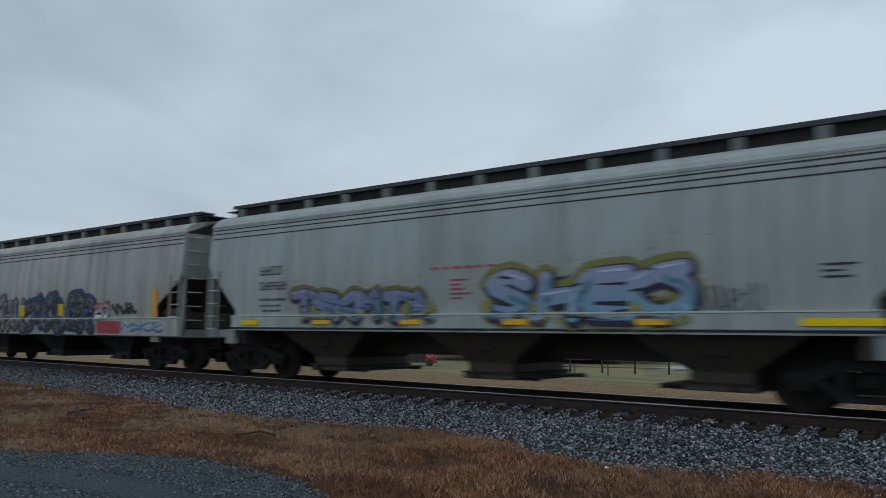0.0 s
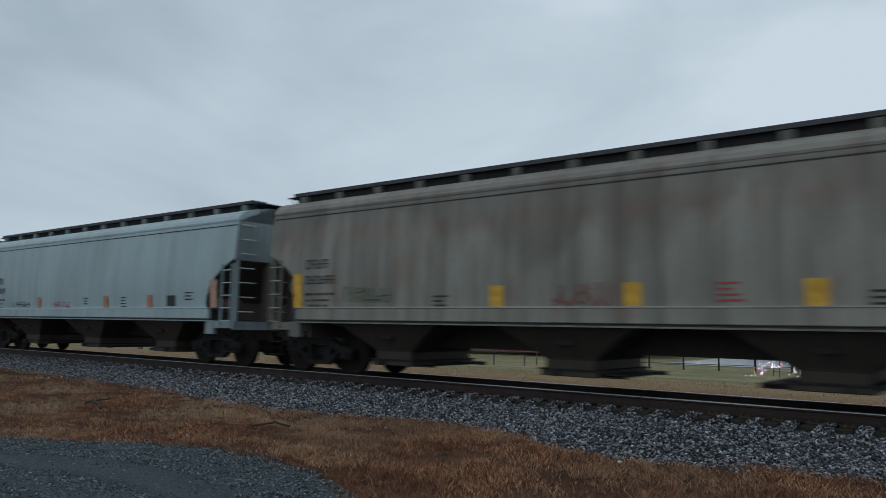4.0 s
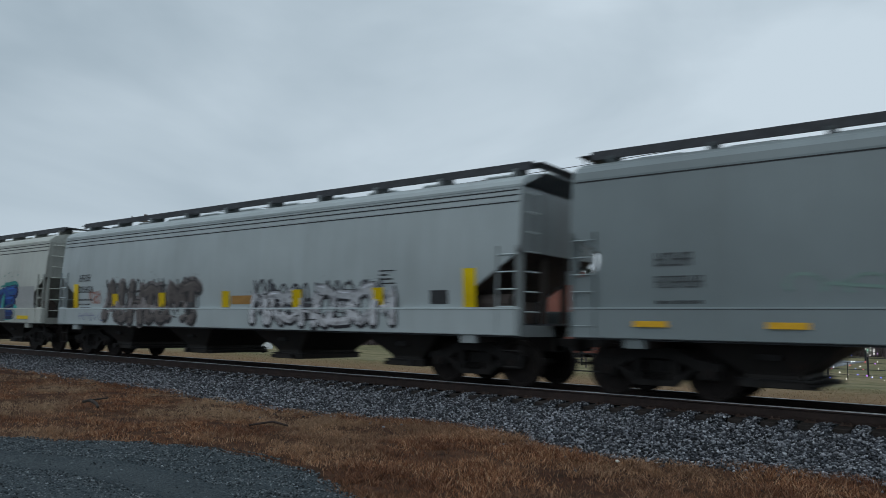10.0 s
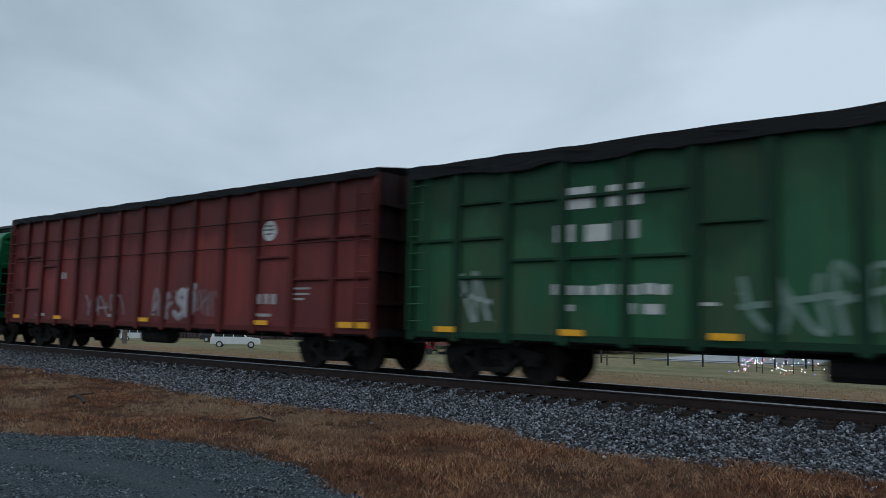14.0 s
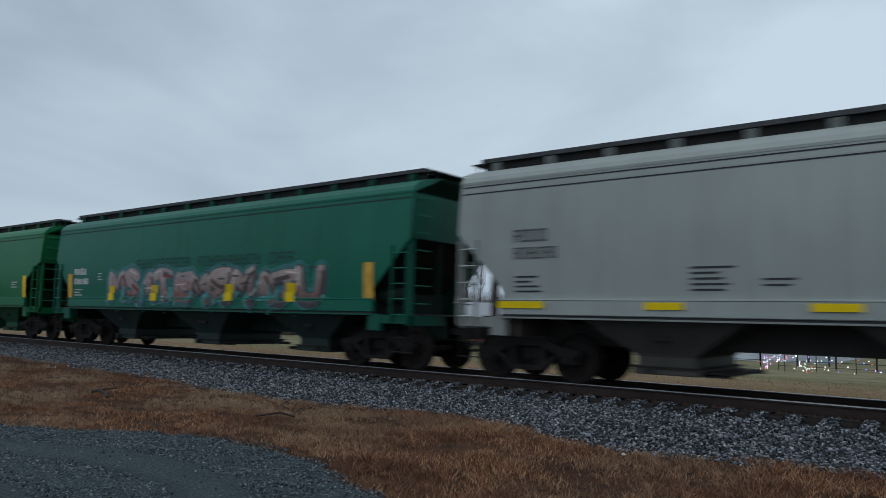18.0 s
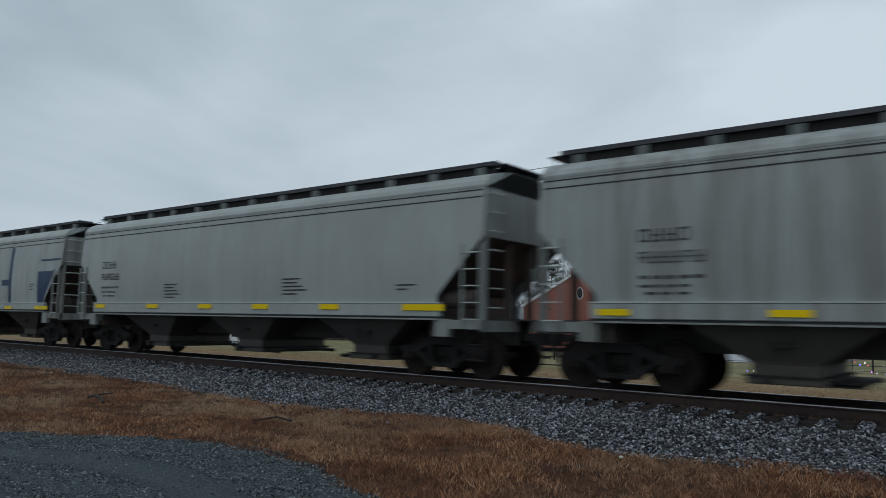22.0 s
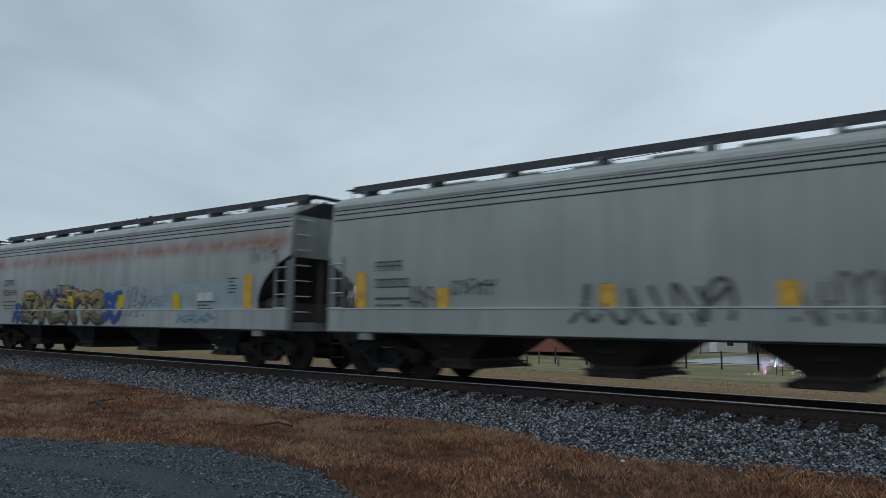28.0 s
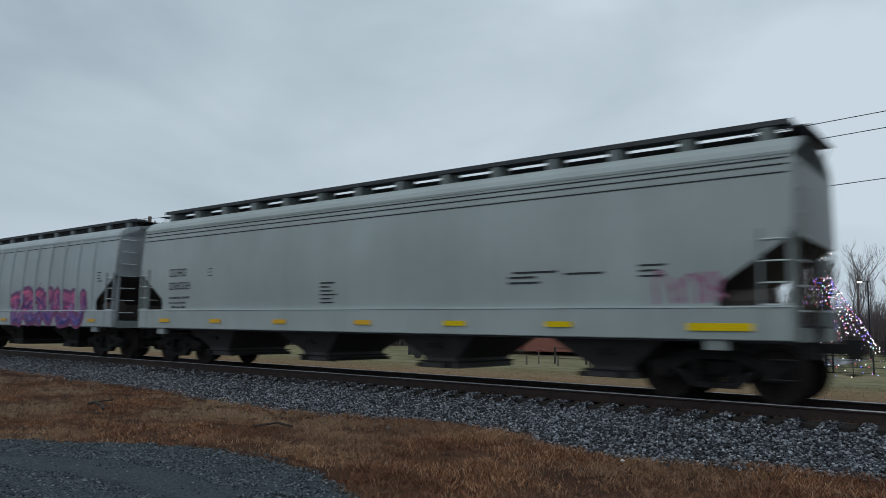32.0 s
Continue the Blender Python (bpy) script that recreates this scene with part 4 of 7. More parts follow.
hopper("pale weathered deep-sill covered hopper with dark graffiti along its side", -17.63, -33.32, TAN, 3, "deep", "diag", "ribs", seed=2, grime=0.55, rust=0.12, marks=[
    panel(1.28, 2.0, 0.85, 0.68, worn("slate_panel", (0.15, 0.17, 0.2), 4, 0.15, 0.6, 0)), tapes([0.98], 1.56, 0.3, 0.75, YELLOW_MID), *marks_at(1.35, 2.45, BLACK, 0.7),
    piece(21, 3.0, 6.3, 1.1, 2.15, 5, (0.09, 0.085, 0.08), (0.16, 0.13, 0.14), (0.018, 0.018, 0.02), (0.14, 0.12, 0.115), 0.9, (0.42, 0.42, 0.42)),
    piece(22, 6.3, 11.2, 1.1, 2.2, 6, (0.03, 0.028, 0.034), (0.04, 0.045, 0.06), (0.014, 0.015, 0.02), (0.02, 0.07, 0.2), 0.95, (0.36, 0.33, 0.4), order=(3, 1, 3, 9, 4, 0)),
    panel(11.5, 1.06, 1.3, 0.36, RED, 0.128), piece(23, 11.2, 12.0, 1.5, 2.0, 2, (0.5, 0.5, 0.5), (0.3, 0.04, 0.05), (0.03, 0.04, 0.12), None, 0.9), piece(26, 12.2, 13.4, 1.6, 1.95, 2, (0.02, 0.02, 0.024), (0.02, 0.02, 0.022), (0, 0, 0), None, 1.0, None, True),
    piece(24, 1.6, 3.2, 1.08, 1.45, 3, (0.4, 0.04, 0.06), (0.5, 0.5, 0.5), (0.3, 0.05, 0.06), None, 0.7),
    piece(25, 12.9, 15.0, 1.1, 1.42, 4, (0.05, 0.16, 0.33), (0.2, 0.3, 0.4), (0.5, 0.5, 0.5), None, 0.7),
    tapes([3.18, 6.25, 8.95], 1.56, 0.33, 0.42), tapes([14.3], 1.56, 0.3, 0.75, YELLOW_DULL)])
hopper("grey-green three-bay covered hopper with yellow tapes along the sill", -34.6, -50.27, (0.32, 0.345, 0.315), cut="diag", eave="two", seed=3, grime=0.42, marks=[
    words([(1.42, 2.72, 1.15, 0.28, 4), (1.42, 2.25, 1.4, 0.28, 6)], None, "hollow"), small_print(3.3, 2.6, None, 2, 0.4), small_print(5.1, 2.05, None, 5, 1.3), small_print(10.0, 2.05, None, 4, 1.2), small_print(13.2, 2.2, None, 4, 0.8), small_print(1.5, 1.8, None, 3, 1.0),
    tapes([0.97, 14.0], 1.34, 1.05, 0.12), tapes([3.9, 6.3, 8.8, 11.4], 1.35, 0.65, 0.11)])
hopper("dirty tan-grey covered hopper with brown streaks and curved end openings", -51.7, -67.85, (0.30, 0.282, 0.24), 3, "thin", "arc", "one", seed=4, grime=0.95, rust=0.3, band=0.25, soot=0.45, soot_color=(0.085, 0.066, 0.055), marks=[
    *marks_at(1.36, 2.45), piece(41, 2.6, 4.0, 1.62, 2.0, 4, (0.05, 0.09, 0.05), (0.06, 0.1, 0.06), (0, 0, 0), None, 0.3, None, True),
    piece(42, 8.0, 9.1, 1.55, 2.0, 3, (0.2, 0.1, 0.085), (0.19, 0.11, 0.09), (0.2, 0.05, 0.05), None, 0.5, None, True), small_print(5.2, 1.75, None, 3, 0.6), small_print(10.9, 1.9, RED, 4, 0.6), small_print(13.0, 1.75, None, 3, 0.6),
    tapes([6.6, 9.35, 12.17], 1.53, 0.32, 0.43, YELLOW_DULL), tapes([0.95, 14.7], 1.55, 0.3, 0.8, YELLOW_DULL)])
hopper("pale blue-grey covered hopper with curved end openings and small red tags", -69.27, -85.46, (0.36, 0.43, 0.44), 3, "thin", "arc", "one", seed=5, grime=0.3, marks=[
    *marks_at(1.33, 2.45), piece(51, 6.2, 7.4, 1.55, 1.8, 3, (0.4, 0.03, 0.06), (0.4, 0.05, 0.08), (0, 0, 0), None, 0.3, None, True), piece(52, 2.9, 4.4, 1.55, 1.8, 4, (0.03, 0.03, 0.03), (0.04, 0.04, 0.04), (0, 0, 0), None, 0.3, None, True),
    small_print(8.3, 1.85, None, 3, 0.5), small_print(10.6, 1.85, None, 4, 0.6), panel(13.1, 1.6, 0.45, 0.3, BLACK), small_print(14.0, 1.95, None, 3, 0.7), tapes([5.0, 9.6, 12.1], 1.55, 0.28, 0.38, worn("rusty_tape", (0.42, 0.2, 0.13), 6, 0.2, 0.7, 0)), tapes([15.2], 1.55, 0.3, 0.75, worn("pale_rusty_tape", (0.42, 0.27, 0.2), 6, 0.2, 0.7, 0))])
hopper("blue-grey covered hopper with brown soot streaks at its tail", -86.81, -101.5, BLUE_GREY, 3, "thin", "arc", "one", "plain", seed=6, sealed=True, grime=0.5, soot=0.75, soot_color=(0.075, 0.07, 0.065), marks=[
    panel(1.4, 2.75, 0.75, 0.3, worn("brown_patch", (0.09, 0.055, 0.05), 5, 0.2, 0.7, 0)), words([(1.4, 2.38, 1.25, 0.24, 6)], None, "hollow"), small_print(1.4, 2.05, None, 3, 1.1), panel(3.6, 2.55, 0.25, 0.2, BLACK), small_print(4.5, 1.9, None, 5, 0.5), small_print(6.8, 1.9, None, 5, 0.5), words([(13.0, 3.0, 0.9, 0.42, 2)], WHITE, "hollow"),
    tapes([3.6, 6.02, 9.0, 12.0], 1.52, 0.3, 0.42, YELLOW_DULL), tapes([1.2], 1.55, 0.25, 0.7, worn("brown_tape", (0.25, 0.2, 0.13), 6, 0.2, 0.7, 0))])
hopper("pale grey deep-sill covered hopper with faded black scribbles", -102.7, -120.8, PALE, 4, "deep", "diag", "ribs", "plain", seed=7, grime=0.16, marks=[
    *marks_at(1.28, 2.3, None, 0.95), piece(71, 4.1, 8.9, 1.1, 2.1, 11, (0.05, 0.056, 0.064), (0.09, 0.1, 0.11), (0.1, 0.1, 0.1), None, 0.5, None, True), piece(75, 4.3, 8.8, 1.5, 2.1, 7, (0.26, 0.28, 0.3), (0.28, 0.3, 0.32), (0.06, 0.065, 0.07), None, 0.35, (0.12, 0.13, 0.14)), piece(72, 9.1, 11.6, 1.2, 2.1, 3, (0.11, 0.125, 0.135), (0.16, 0.18, 0.19), (0.1, 0.1, 0.1), None, 0.5, None, True),
    piece(73, 12.5, 14.7, 1.55, 2.0, 4, (0.1, 0.12, 0.14), (0.12, 0.14, 0.15), (0.1, 0.1, 0.1), None, 0.25, None, True), piece(74, 2.9, 3.5, 1.6, 2.0, 2, (0.1, 0.12, 0.13), (0.1, 0.12, 0.13), (0, 0, 0), None, 0.3, None, True),
    small_print(14.9, 2.3, None, 5, 0.9), panel(15.8, 1.6, 0.5, 0.3, BLACK), words([(4.0, 1.15, 4.5, 0.09, 9), (0.6, 1.22, 0.9, 0.06, 3)]), tapes([3.88, 6.36, 8.78, 11.6, 14.3], 1.54, 0.32, 0.42), tapes([16.73, 1.0], 1.54, 0.3, 0.76)])
hopper("smooth slate-grey covered hopper with a rounded roof and yellow sill tapes", -122.06, -139.4, SLATE, 4, "deep", "small", "round", "plain", seed=8, grime=0.1, rough=0.36, marks=[
    *marks_at(1.57, 2.2, None, 0.8), small_print(8.3, 2.28, None, 8, 0.75), piece(81, 9.35, 11.8, 1.56, 1.98, 6, (0.2, 0.1, 0.13), (0.19, 0.11, 0.14), (0, 0, 0), None, 0.2, None, True),
    piece(82, 3.4, 6.4, 1.72, 2.05, 4, (0.2, 0.31, 0.28), (0.22, 0.32, 0.29), (0, 0, 0), None, 0.5, None, True), small_print(13.3, 1.72, None, 1, 0.9), small_print(15.3, 1.95, None, 3, 0.35), panel(16.0, 1.6, 0.28, 0.2, YELLOW_DULL), words([(4.2, 1.3, 1.7, 0.03, 1), (4.2, 1.24, 2.0, 0.03, 1), (4.3, 1.18, 1.6, 0.03, 1), (15.0, 1.3, 0.5, 0.03, 1)]), panel(10.4, 1.16, 0.25, 0.14, WHITE, 0.13),
    tapes([1.2, 3.3, 6.1, 8.6], 1.2, 0.58, 0.1, YELLOW_MID, True), tapes([11.04, 13.28], 1.2, 0.58, 0.1, None, True), tapes([15.8], 1.2, 0.66, 0.11, None, True)])
hopper("pale grey deep-sill covered hopper with brown bubble graffiti", -140.46, -158.5, PALE, 4, "deep", "diag", "ribs", "plain", seed=9, grime=0.14, marks=[
    *marks_at(1.26, 2.38, None, 0.95), piece(91, 3.0, 7.9, 1.08, 2.3, 7, (0.13, 0.11, 0.105), (0.1, 0.085, 0.08), (0.02, 0.019, 0.021), (0.22, 0.2, 0.2), 1.2, (0.05, 0.042, 0.04)), piece(95, 3.0, 7.9, 1.3, 2.45, 9, (0.02, 0.02, 0.022), (0.025, 0.025, 0.028), (0, 0, 0), None, 0.35, None, True), piece(92, 10.2, 14.9, 1.1, 2.0, 8, (0.6, 0.61, 0.64), (0.4, 0.42, 0.45), (0.015, 0.015, 0.02), None, 0.8, (0.05, 0.05, 0.06)), piece(96, 10.2, 14.9, 1.2, 2.25, 7, (0.03, 0.03, 0.04), (0.04, 0.04, 0.05), (0, 0, 0), None, 0.35, None, True),
    piece(93, 1.9, 2.6, 1.6, 2.1, 2, (0.4, 0.16, 0.12), (0.35, 0.2, 0.17), (0.2, 0.1, 0.1), None, 0.4, None, True), piece(94, 1.4, 3.0, 1.1, 1.4, 3, (0.1, 0.13, 0.25), (0.4, 0.42, 0.5), (0.1, 0.1, 0.2), None, 0.3, None, True), panel(9.3, 1.62, 0.9, 0.22, worn("orange_label", (0.36, 0.19, 0.05), 6, 0.2, 0.6, 0)),
    small_print(14.5, 2.3, None, 4, 0.7), panel(15.9, 1.6, 0.45, 0.28, BLACK), tapes([3.4, 5.96, 8.93, 11.7, 14.3], 1.54, 0.32, 0.42), tapes([16.75, 0.95], 1.54, 0.3, 0.76)])
hopper("cream-grey covered hopper with teal sprayed capitals and a blue piece", -159.69, -177.77, (0.5, 0.49, 0.435), 4, "deep", "diag", "ribs", "plain", seed=10, slope=1.3, grime=0.16, rust=0.1, marks=[
    words([(1.71, 2.16, 1.75, 0.22, 8)]), small_print(1.8, 1.85, None, 2, 1.2), panel(3.3, 1.52, 14.0, 0.78, worn("grey_repaint", (0.35, 0.365, 0.365), 2, 0.1, 0.5, 0.05)),
    sprayed_words("HBD HAVH", 4.75, 1.62, 1.5, 7.6, spray("teal_spray", (0.03, 0.3, 0.27), (0.05, 0.33, 0.28), 1.5, 2.4, (0.08, 0.36, 0.32))),
    piece(101, 3.4, 7.2, 1.08, 2.0, 6, (0.46, 0.49, 0.55), (0.1, 0.1, 0.11), (0.02, 0.02, 0.03), (0.36, 0.38, 0.1), 0.75), piece(102, 13.75, 15.75, 1.3, 2.3, 2, (0.004, 0.03, 0.2), (0.006, 0.06, 0.26), (0.006, 0.012, 0.07), (0.02, 0.27, 0.25), 1.0, (0.01, 0.14, 0.2), order=(6, 4, 1)),
    panel(9.9, 1.6, 0.42, 0.3, YELLOW_DULL), panel(11.8, 1.04, 3.4, 0.44, worn("dark_repaint", (0.14, 0.15, 0.155), 3, 0.2, 0.6, 0.05), 0.125), tapes([1.2, 3.5, 8.38, 10.8], 1.16, 0.55, 0.11, YELLOW_DULL, True), tapes([13.1, 16.2], 1.14, 0.9, 0.12, None, True)])
gondola("dark green high-sided gondola with tarpaulin, ribs and pale graffiti", -178.85, -196.45, (0.018, 0.14, 0.062), 11, 15, flap=1.0, stain=(0.055, 0.06, 0.034), beams={0: [2.75], 1: [3.45, 2.75, 2.0], 2: [3.4, 2.3], 3: [3.4, 2.3], 4: [3.4, 2.3], 5: [2.8], 8: [2.75], 9: [3.3, 2.2], 10: [3.3, 2.2], 11: [3.3, 2.2], 12: [3.6, 2.75, 1.95], 13: [2.85], 14: [2.85]}, marks=[
    flat_words([(3.5, 3.2, 1.75, 0.4, 2), (3.35, 2.62, 1.8, 0.33, 3), (3.3, 1.68, 2.2, 0.19, 9), (3.4, 1.4, 0.5, 0.12, 1), (4.6, 1.35, 0.8, 0.2, 2), (5.9, 1.5, 0.5, 0.06, 1), (13.7, 1.4, 0.5, 0.3, 1)], WHITE),
    piece(111, 6.65, 8.85, 1.0, 2.15, 2, (0.2, 0.29, 0.25), (0.16, 0.25, 0.2), (0.12, 0.2, 0.16), None, 0.3, (0.1, 0.2, 0.14), True, 1.513), piece(112, 9.1, 11.6, 1.0, 1.75, 3, (0.4, 0.33, 0.37), (0.38, 0.25, 0.28), (0.2, 0.06, 0.08), None, 0.7, None, False, 1.513), piece(113, 12.2, 13.2, 1.1, 1.9, 2, (0.03, 0.09, 0.14), (0.04, 0.12, 0.16), (0.02, 0.05, 0.08), None, 0.8, None, False, 1.513),
    piece(114, 1.3, 1.9, 1.1, 2.2, 1, (0.3, 0.36, 0.33), (0.25, 0.3, 0.28), (0.1, 0.2, 0.15), None, 0.5, None, True, 1.513), flat_tapes([0.75, 3.5, 6.1, 8.7, 11.47, 13.68], 0.97, 0.46, 0.11), flat_tapes([16.12], 0.99, 0.56, 0.17)])
gondola("brown-red high-sided gondola with tarpaulin and a white round emblem", -197.38, -214.8, (0.275, 0.046, 0.04), 12, 14, z1=4.42, flap=0.25, post=0.42, sway=0.45, stain=(0.07, 0.024, 0.027), beams={0: [3.05, 1.97], 1: [3.05, 1.97], 2: [2.7], 11: [2.6], 12: [3.0, 2.05], 13: [3.0, 2.05]}, cords=(2.92, 3.55), marks=[
    disc(13.85, 3.3, 0.25, WHITE, 1.506), flat_words([(13.68, 3.4, 0.34, 0.045, 3), (13.66, 3.3, 0.38, 0.05, 4), (13.7, 3.2, 0.3, 0.045, 3)], BLACK, 1.511), flat_words([(13.5, 1.5, 0.75, 0.28, 3), (14.7, 1.85, 0.9, 0.05, 1), (14.7, 1.72, 0.9, 0.05, 1), (14.75, 1.6, 0.7, 0.05, 1), (13.4, 1.2, 0.8, 0.08, 1), (3.6, 2.3, 0.4, 0.22, 2), (2.0, 1.08, 0.9, 0.1, 1), (6.6, 1.1, 0.7, 0.1, 1)], worn("grey_stencil", (0.4, 0.38, 0.38), 6, 0.2, 0.7, 0)),
    piece(121, 8.95, 9.8, 1.05, 1.95, 2, (0.3, 0.24, 0.26), (0.28, 0.22, 0.24), (0.2, 0.12, 0.12), None, 0.9, None, True, 1.513), piece(122, 10.0, 10.9, 1.05, 2.0, 2, (0.42, 0.42, 0.44), (0.4, 0.4, 0.42), (0.3, 0.26, 0.27), None, 1.1, None, False, 1.513, (2, 3)), piece(123, 11.1, 11.9, 1.1, 2.0, 2, (0.3, 0.22, 0.23), (0.3, 0.2, 0.2), (0.2, 0.1, 0.1), None, 0.3, None, True, 1.513), piece(124, 5.2, 7.4, 1.1, 1.8, 3, (0.26, 0.2, 0.23), (0.24, 0.2, 0.22), (0.15, 0.08, 0.08), None, 0.35, None, True, 1.513),
    flat_tapes([0.55, 3.45, 8.45, 13.55], 1.0, 0.48, 0.11), flat_tapes([16.38], 0.99, 0.92, 0.13)])
hopper("green four-bay covered hopper with dark company letters as worn blocks", -215.95, -232.74, GRASS_GREEN, 4, "thin", "arc", "one", seed=13, grime=0.18, under=(0.012, 0.07, 0.035), marks=[
    words([(5.36, 2.42, 3.1, 0.24, 9), (8.8, 2.42, 2.8, 0.24, 10), (12.0, 2.42, 0.8, 0.24, 3)], worn("dark_green_letters", (0.012, 0.05, 0.03), 5, 0.2, 0.6, 0), "hollow"), *marks_at(1.3, 2.3, WHITE, 0.9),
    piece(131, 3.8, 6.5, 1.55, 2.02, 4, (0.4, 0.46, 0.45), (0.3, 0.4, 0.38), (0.1, 0.2, 0.18), None, 0.5), piece(132, 8.0, 9.3, 1.55, 2.02, 2, (0.42, 0.46, 0.45), (0.3, 0.4, 0.38), (0.1, 0.2, 0.18), None, 0.5), piece(133, 9.5, 12.0, 1.55, 2.0, 4, (0.4, 0.46, 0.45), (0.3, 0.36, 0.36), (0.1, 0.2, 0.18), None, 0.45), small_print(13.9, 2.0, WHITE, 3, 0.8), tapes([3.4, 12.9], 1.55, 0.25, 0.42, YELLOW_DULL), tapes([15.44], 1.56, 0.3, 0.82)])
hopper("clean grey three-bay covered hopper with bright yellow sill tapes", -234.0, -250.0, (0.36, 0.365, 0.335), cut="diag", eave="two", seed=14, grime=0.15, under=(0.07, 0.066, 0.06), marks=[
    words([(1.34, 2.62, 0.75, 0.24, 4), (1.34, 2.3, 0.95, 0.22, 7)], None, "hollow"), small_print(1.36, 1.95, None, 4, 0.9), small_print(4.7, 2.05, None, 5, 1.0), small_print(5.8, 1.85, None, 2, 0.9), small_print(9.9, 2.0, None, 3, 0.8), words([(4.6, 1.36, 1.5, 0.06, 1), (7.4, 1.36, 1.3, 0.05, 1)]), tapes([1.02], 1.38, 1.0, 0.13), tapes([3.93, 6.47, 9.05, 11.6], 1.38, 0.67, 0.12), tapes([14.0], 1.38, 1.1, 0.13)])
hopper("teal-green covered hopper with a large pink and brown sprayed piece", -251.27, -267.5, TEAL_GREEN, cut="diag", eave="one", seed=15, grime=0.3, under=(0.02, 0.035, 0.032), marks=[
    words([(5.3, 2.42, 2.9, 0.28, 9), (8.5, 2.42, 2.8, 0.28, 10), (11.6, 2.42, 1.0, 0.28, 3)], worn("dark_teal_letters", (0.01, 0.05, 0.045), 5, 0.2, 0.6, 0), "hollow"), words([(1.4, 2.3, 0.85, 0.22, 4), (1.4, 1.98, 1.0, 0.2, 6)], WHITE), small_print(1.4, 1.8, WHITE, 3, 0.9), small_print(3.0, 2.3, WHITE, 3, 0.4),
    piece(151, 3.75, 8.2, 1.46, 2.35, 5, (0.22, 0.07, 0.06), (0.36, 0.28, 0.28), (0.035, 0.12, 0.13), (0.06, 0.22, 0.22), 0.75, (0.35, 0.42, 0.44)), piece(152, 8.2, 13.5, 1.46, 2.3, 6, (0.12, 0.075, 0.07), (0.42, 0.36, 0.33), (0.05, 0.05, 0.06), (0.05, 0.22, 0.22), 0.75, (0.3, 0.12, 0.1)),
    tapes([3.78, 6.23, 9.83, 12.3], 1.47, 0.33, 0.45), tapes([1.0, 14.9], 1.5, 0.3, 0.85, YELLOW_DULL)])
hopper("bright green four-bay covered hopper with blocks of company lettering", -268.8, -285.4, GRASS_GREEN, 4, "thin", "arc", "one", seed=16, grime=0.12, under=(0.012, 0.075, 0.035), marks=[
    words([(5.26, 2.4, 3.1, 0.32, 9), (8.7, 2.4, 2.7, 0.32, 10), (11.6, 2.4, 1.1, 0.32, 4)], worn("black_green_letters", (0.01, 0.03, 0.022), 5, 0.2, 0.6, 0), "hollow"), words([(1.39, 2.3, 0.8, 0.22, 4), (1.39, 1.98, 0.9, 0.2, 6)], WHITE), small_print(1.4, 1.8, WHITE, 3, 0.8), small_print(3.0, 2.3, WHITE, 3, 0.4), small_print(6.6, 1.85, WHITE, 2, 0.9), small_print(11.3, 1.7, WHITE, 2, 1.0), small_print(14.3, 2.1, WHITE, 3, 0.9),
    piece(161, 5.0, 6.4, 1.58, 2.02, 3, (0.15, 0.4, 0.38), (0.4, 0.45, 0.48), (0.1, 0.15, 0.3), None, 0.6, (0.4, 0.3, 0.1)), piece(162, 3.2, 3.9, 1.6, 1.95, 2, (0.02, 0.03, 0.02), (0.03, 0.03, 0.03), (0, 0, 0), None, 0.3, None, True), tapes([8.17, 10.54, 12.92], 1.54, 0.34, 0.44, YELLOW_MID), tapes([1.05, 15.3], 1.55, 0.3, 0.8)])
hopper("grey covered hopper with dark vertical rain streaks", -286.88, -303.2, (0.345, 0.36, 0.345), cut="diag", eave="two", seed=17, grime=0.75, under=(0.07, 0.066, 0.058), marks=[
    *marks_at(1.95, 2.55, None, 1.15), words([(7.72, 2.08 - 0.08 * k, 0.98, 0.045, 1) for k in range(5)], RED), small_print(7.8, 1.72, None, 2, 0.9), small_print(13.9, 2.2, None, 3, 0.7), tapes([1.2, 4.0, 6.6], 1.32, 0.6, 0.11), tapes([9.22, 11.71], 1.32, 0.55, 0.13), tapes([14.04], 1.31, 1.1, 0.12)])
hopper("plain grey three-bay covered hopper with yellow sill tapes", -304.45, -320.6, (0.36, 0.37, 0.35), cut="diag", eave="two", seed=18, grime=0.2, under=(0.065, 0.062, 0.058), marks=[
    *marks_at(1.45, 2.62, None, 1.1), small_print(5.0, 2.05, None, 5, 1.2), small_print(10.2, 2.1, None, 5, 1.2), small_print(13.9, 1.9, None, 2, 0.9), words([(5.6, 1.38, 1.5, 0.06, 1), (10.0, 1.38, 1.2, 0.05, 1)]), tapes([1.2, 4.2, 6.8], 1.39, 0.62, 0.12), tapes([9.12, 11.6], 1.39, 0.64, 0.12), tapes([14.14], 1.38, 1.1, 0.13)])


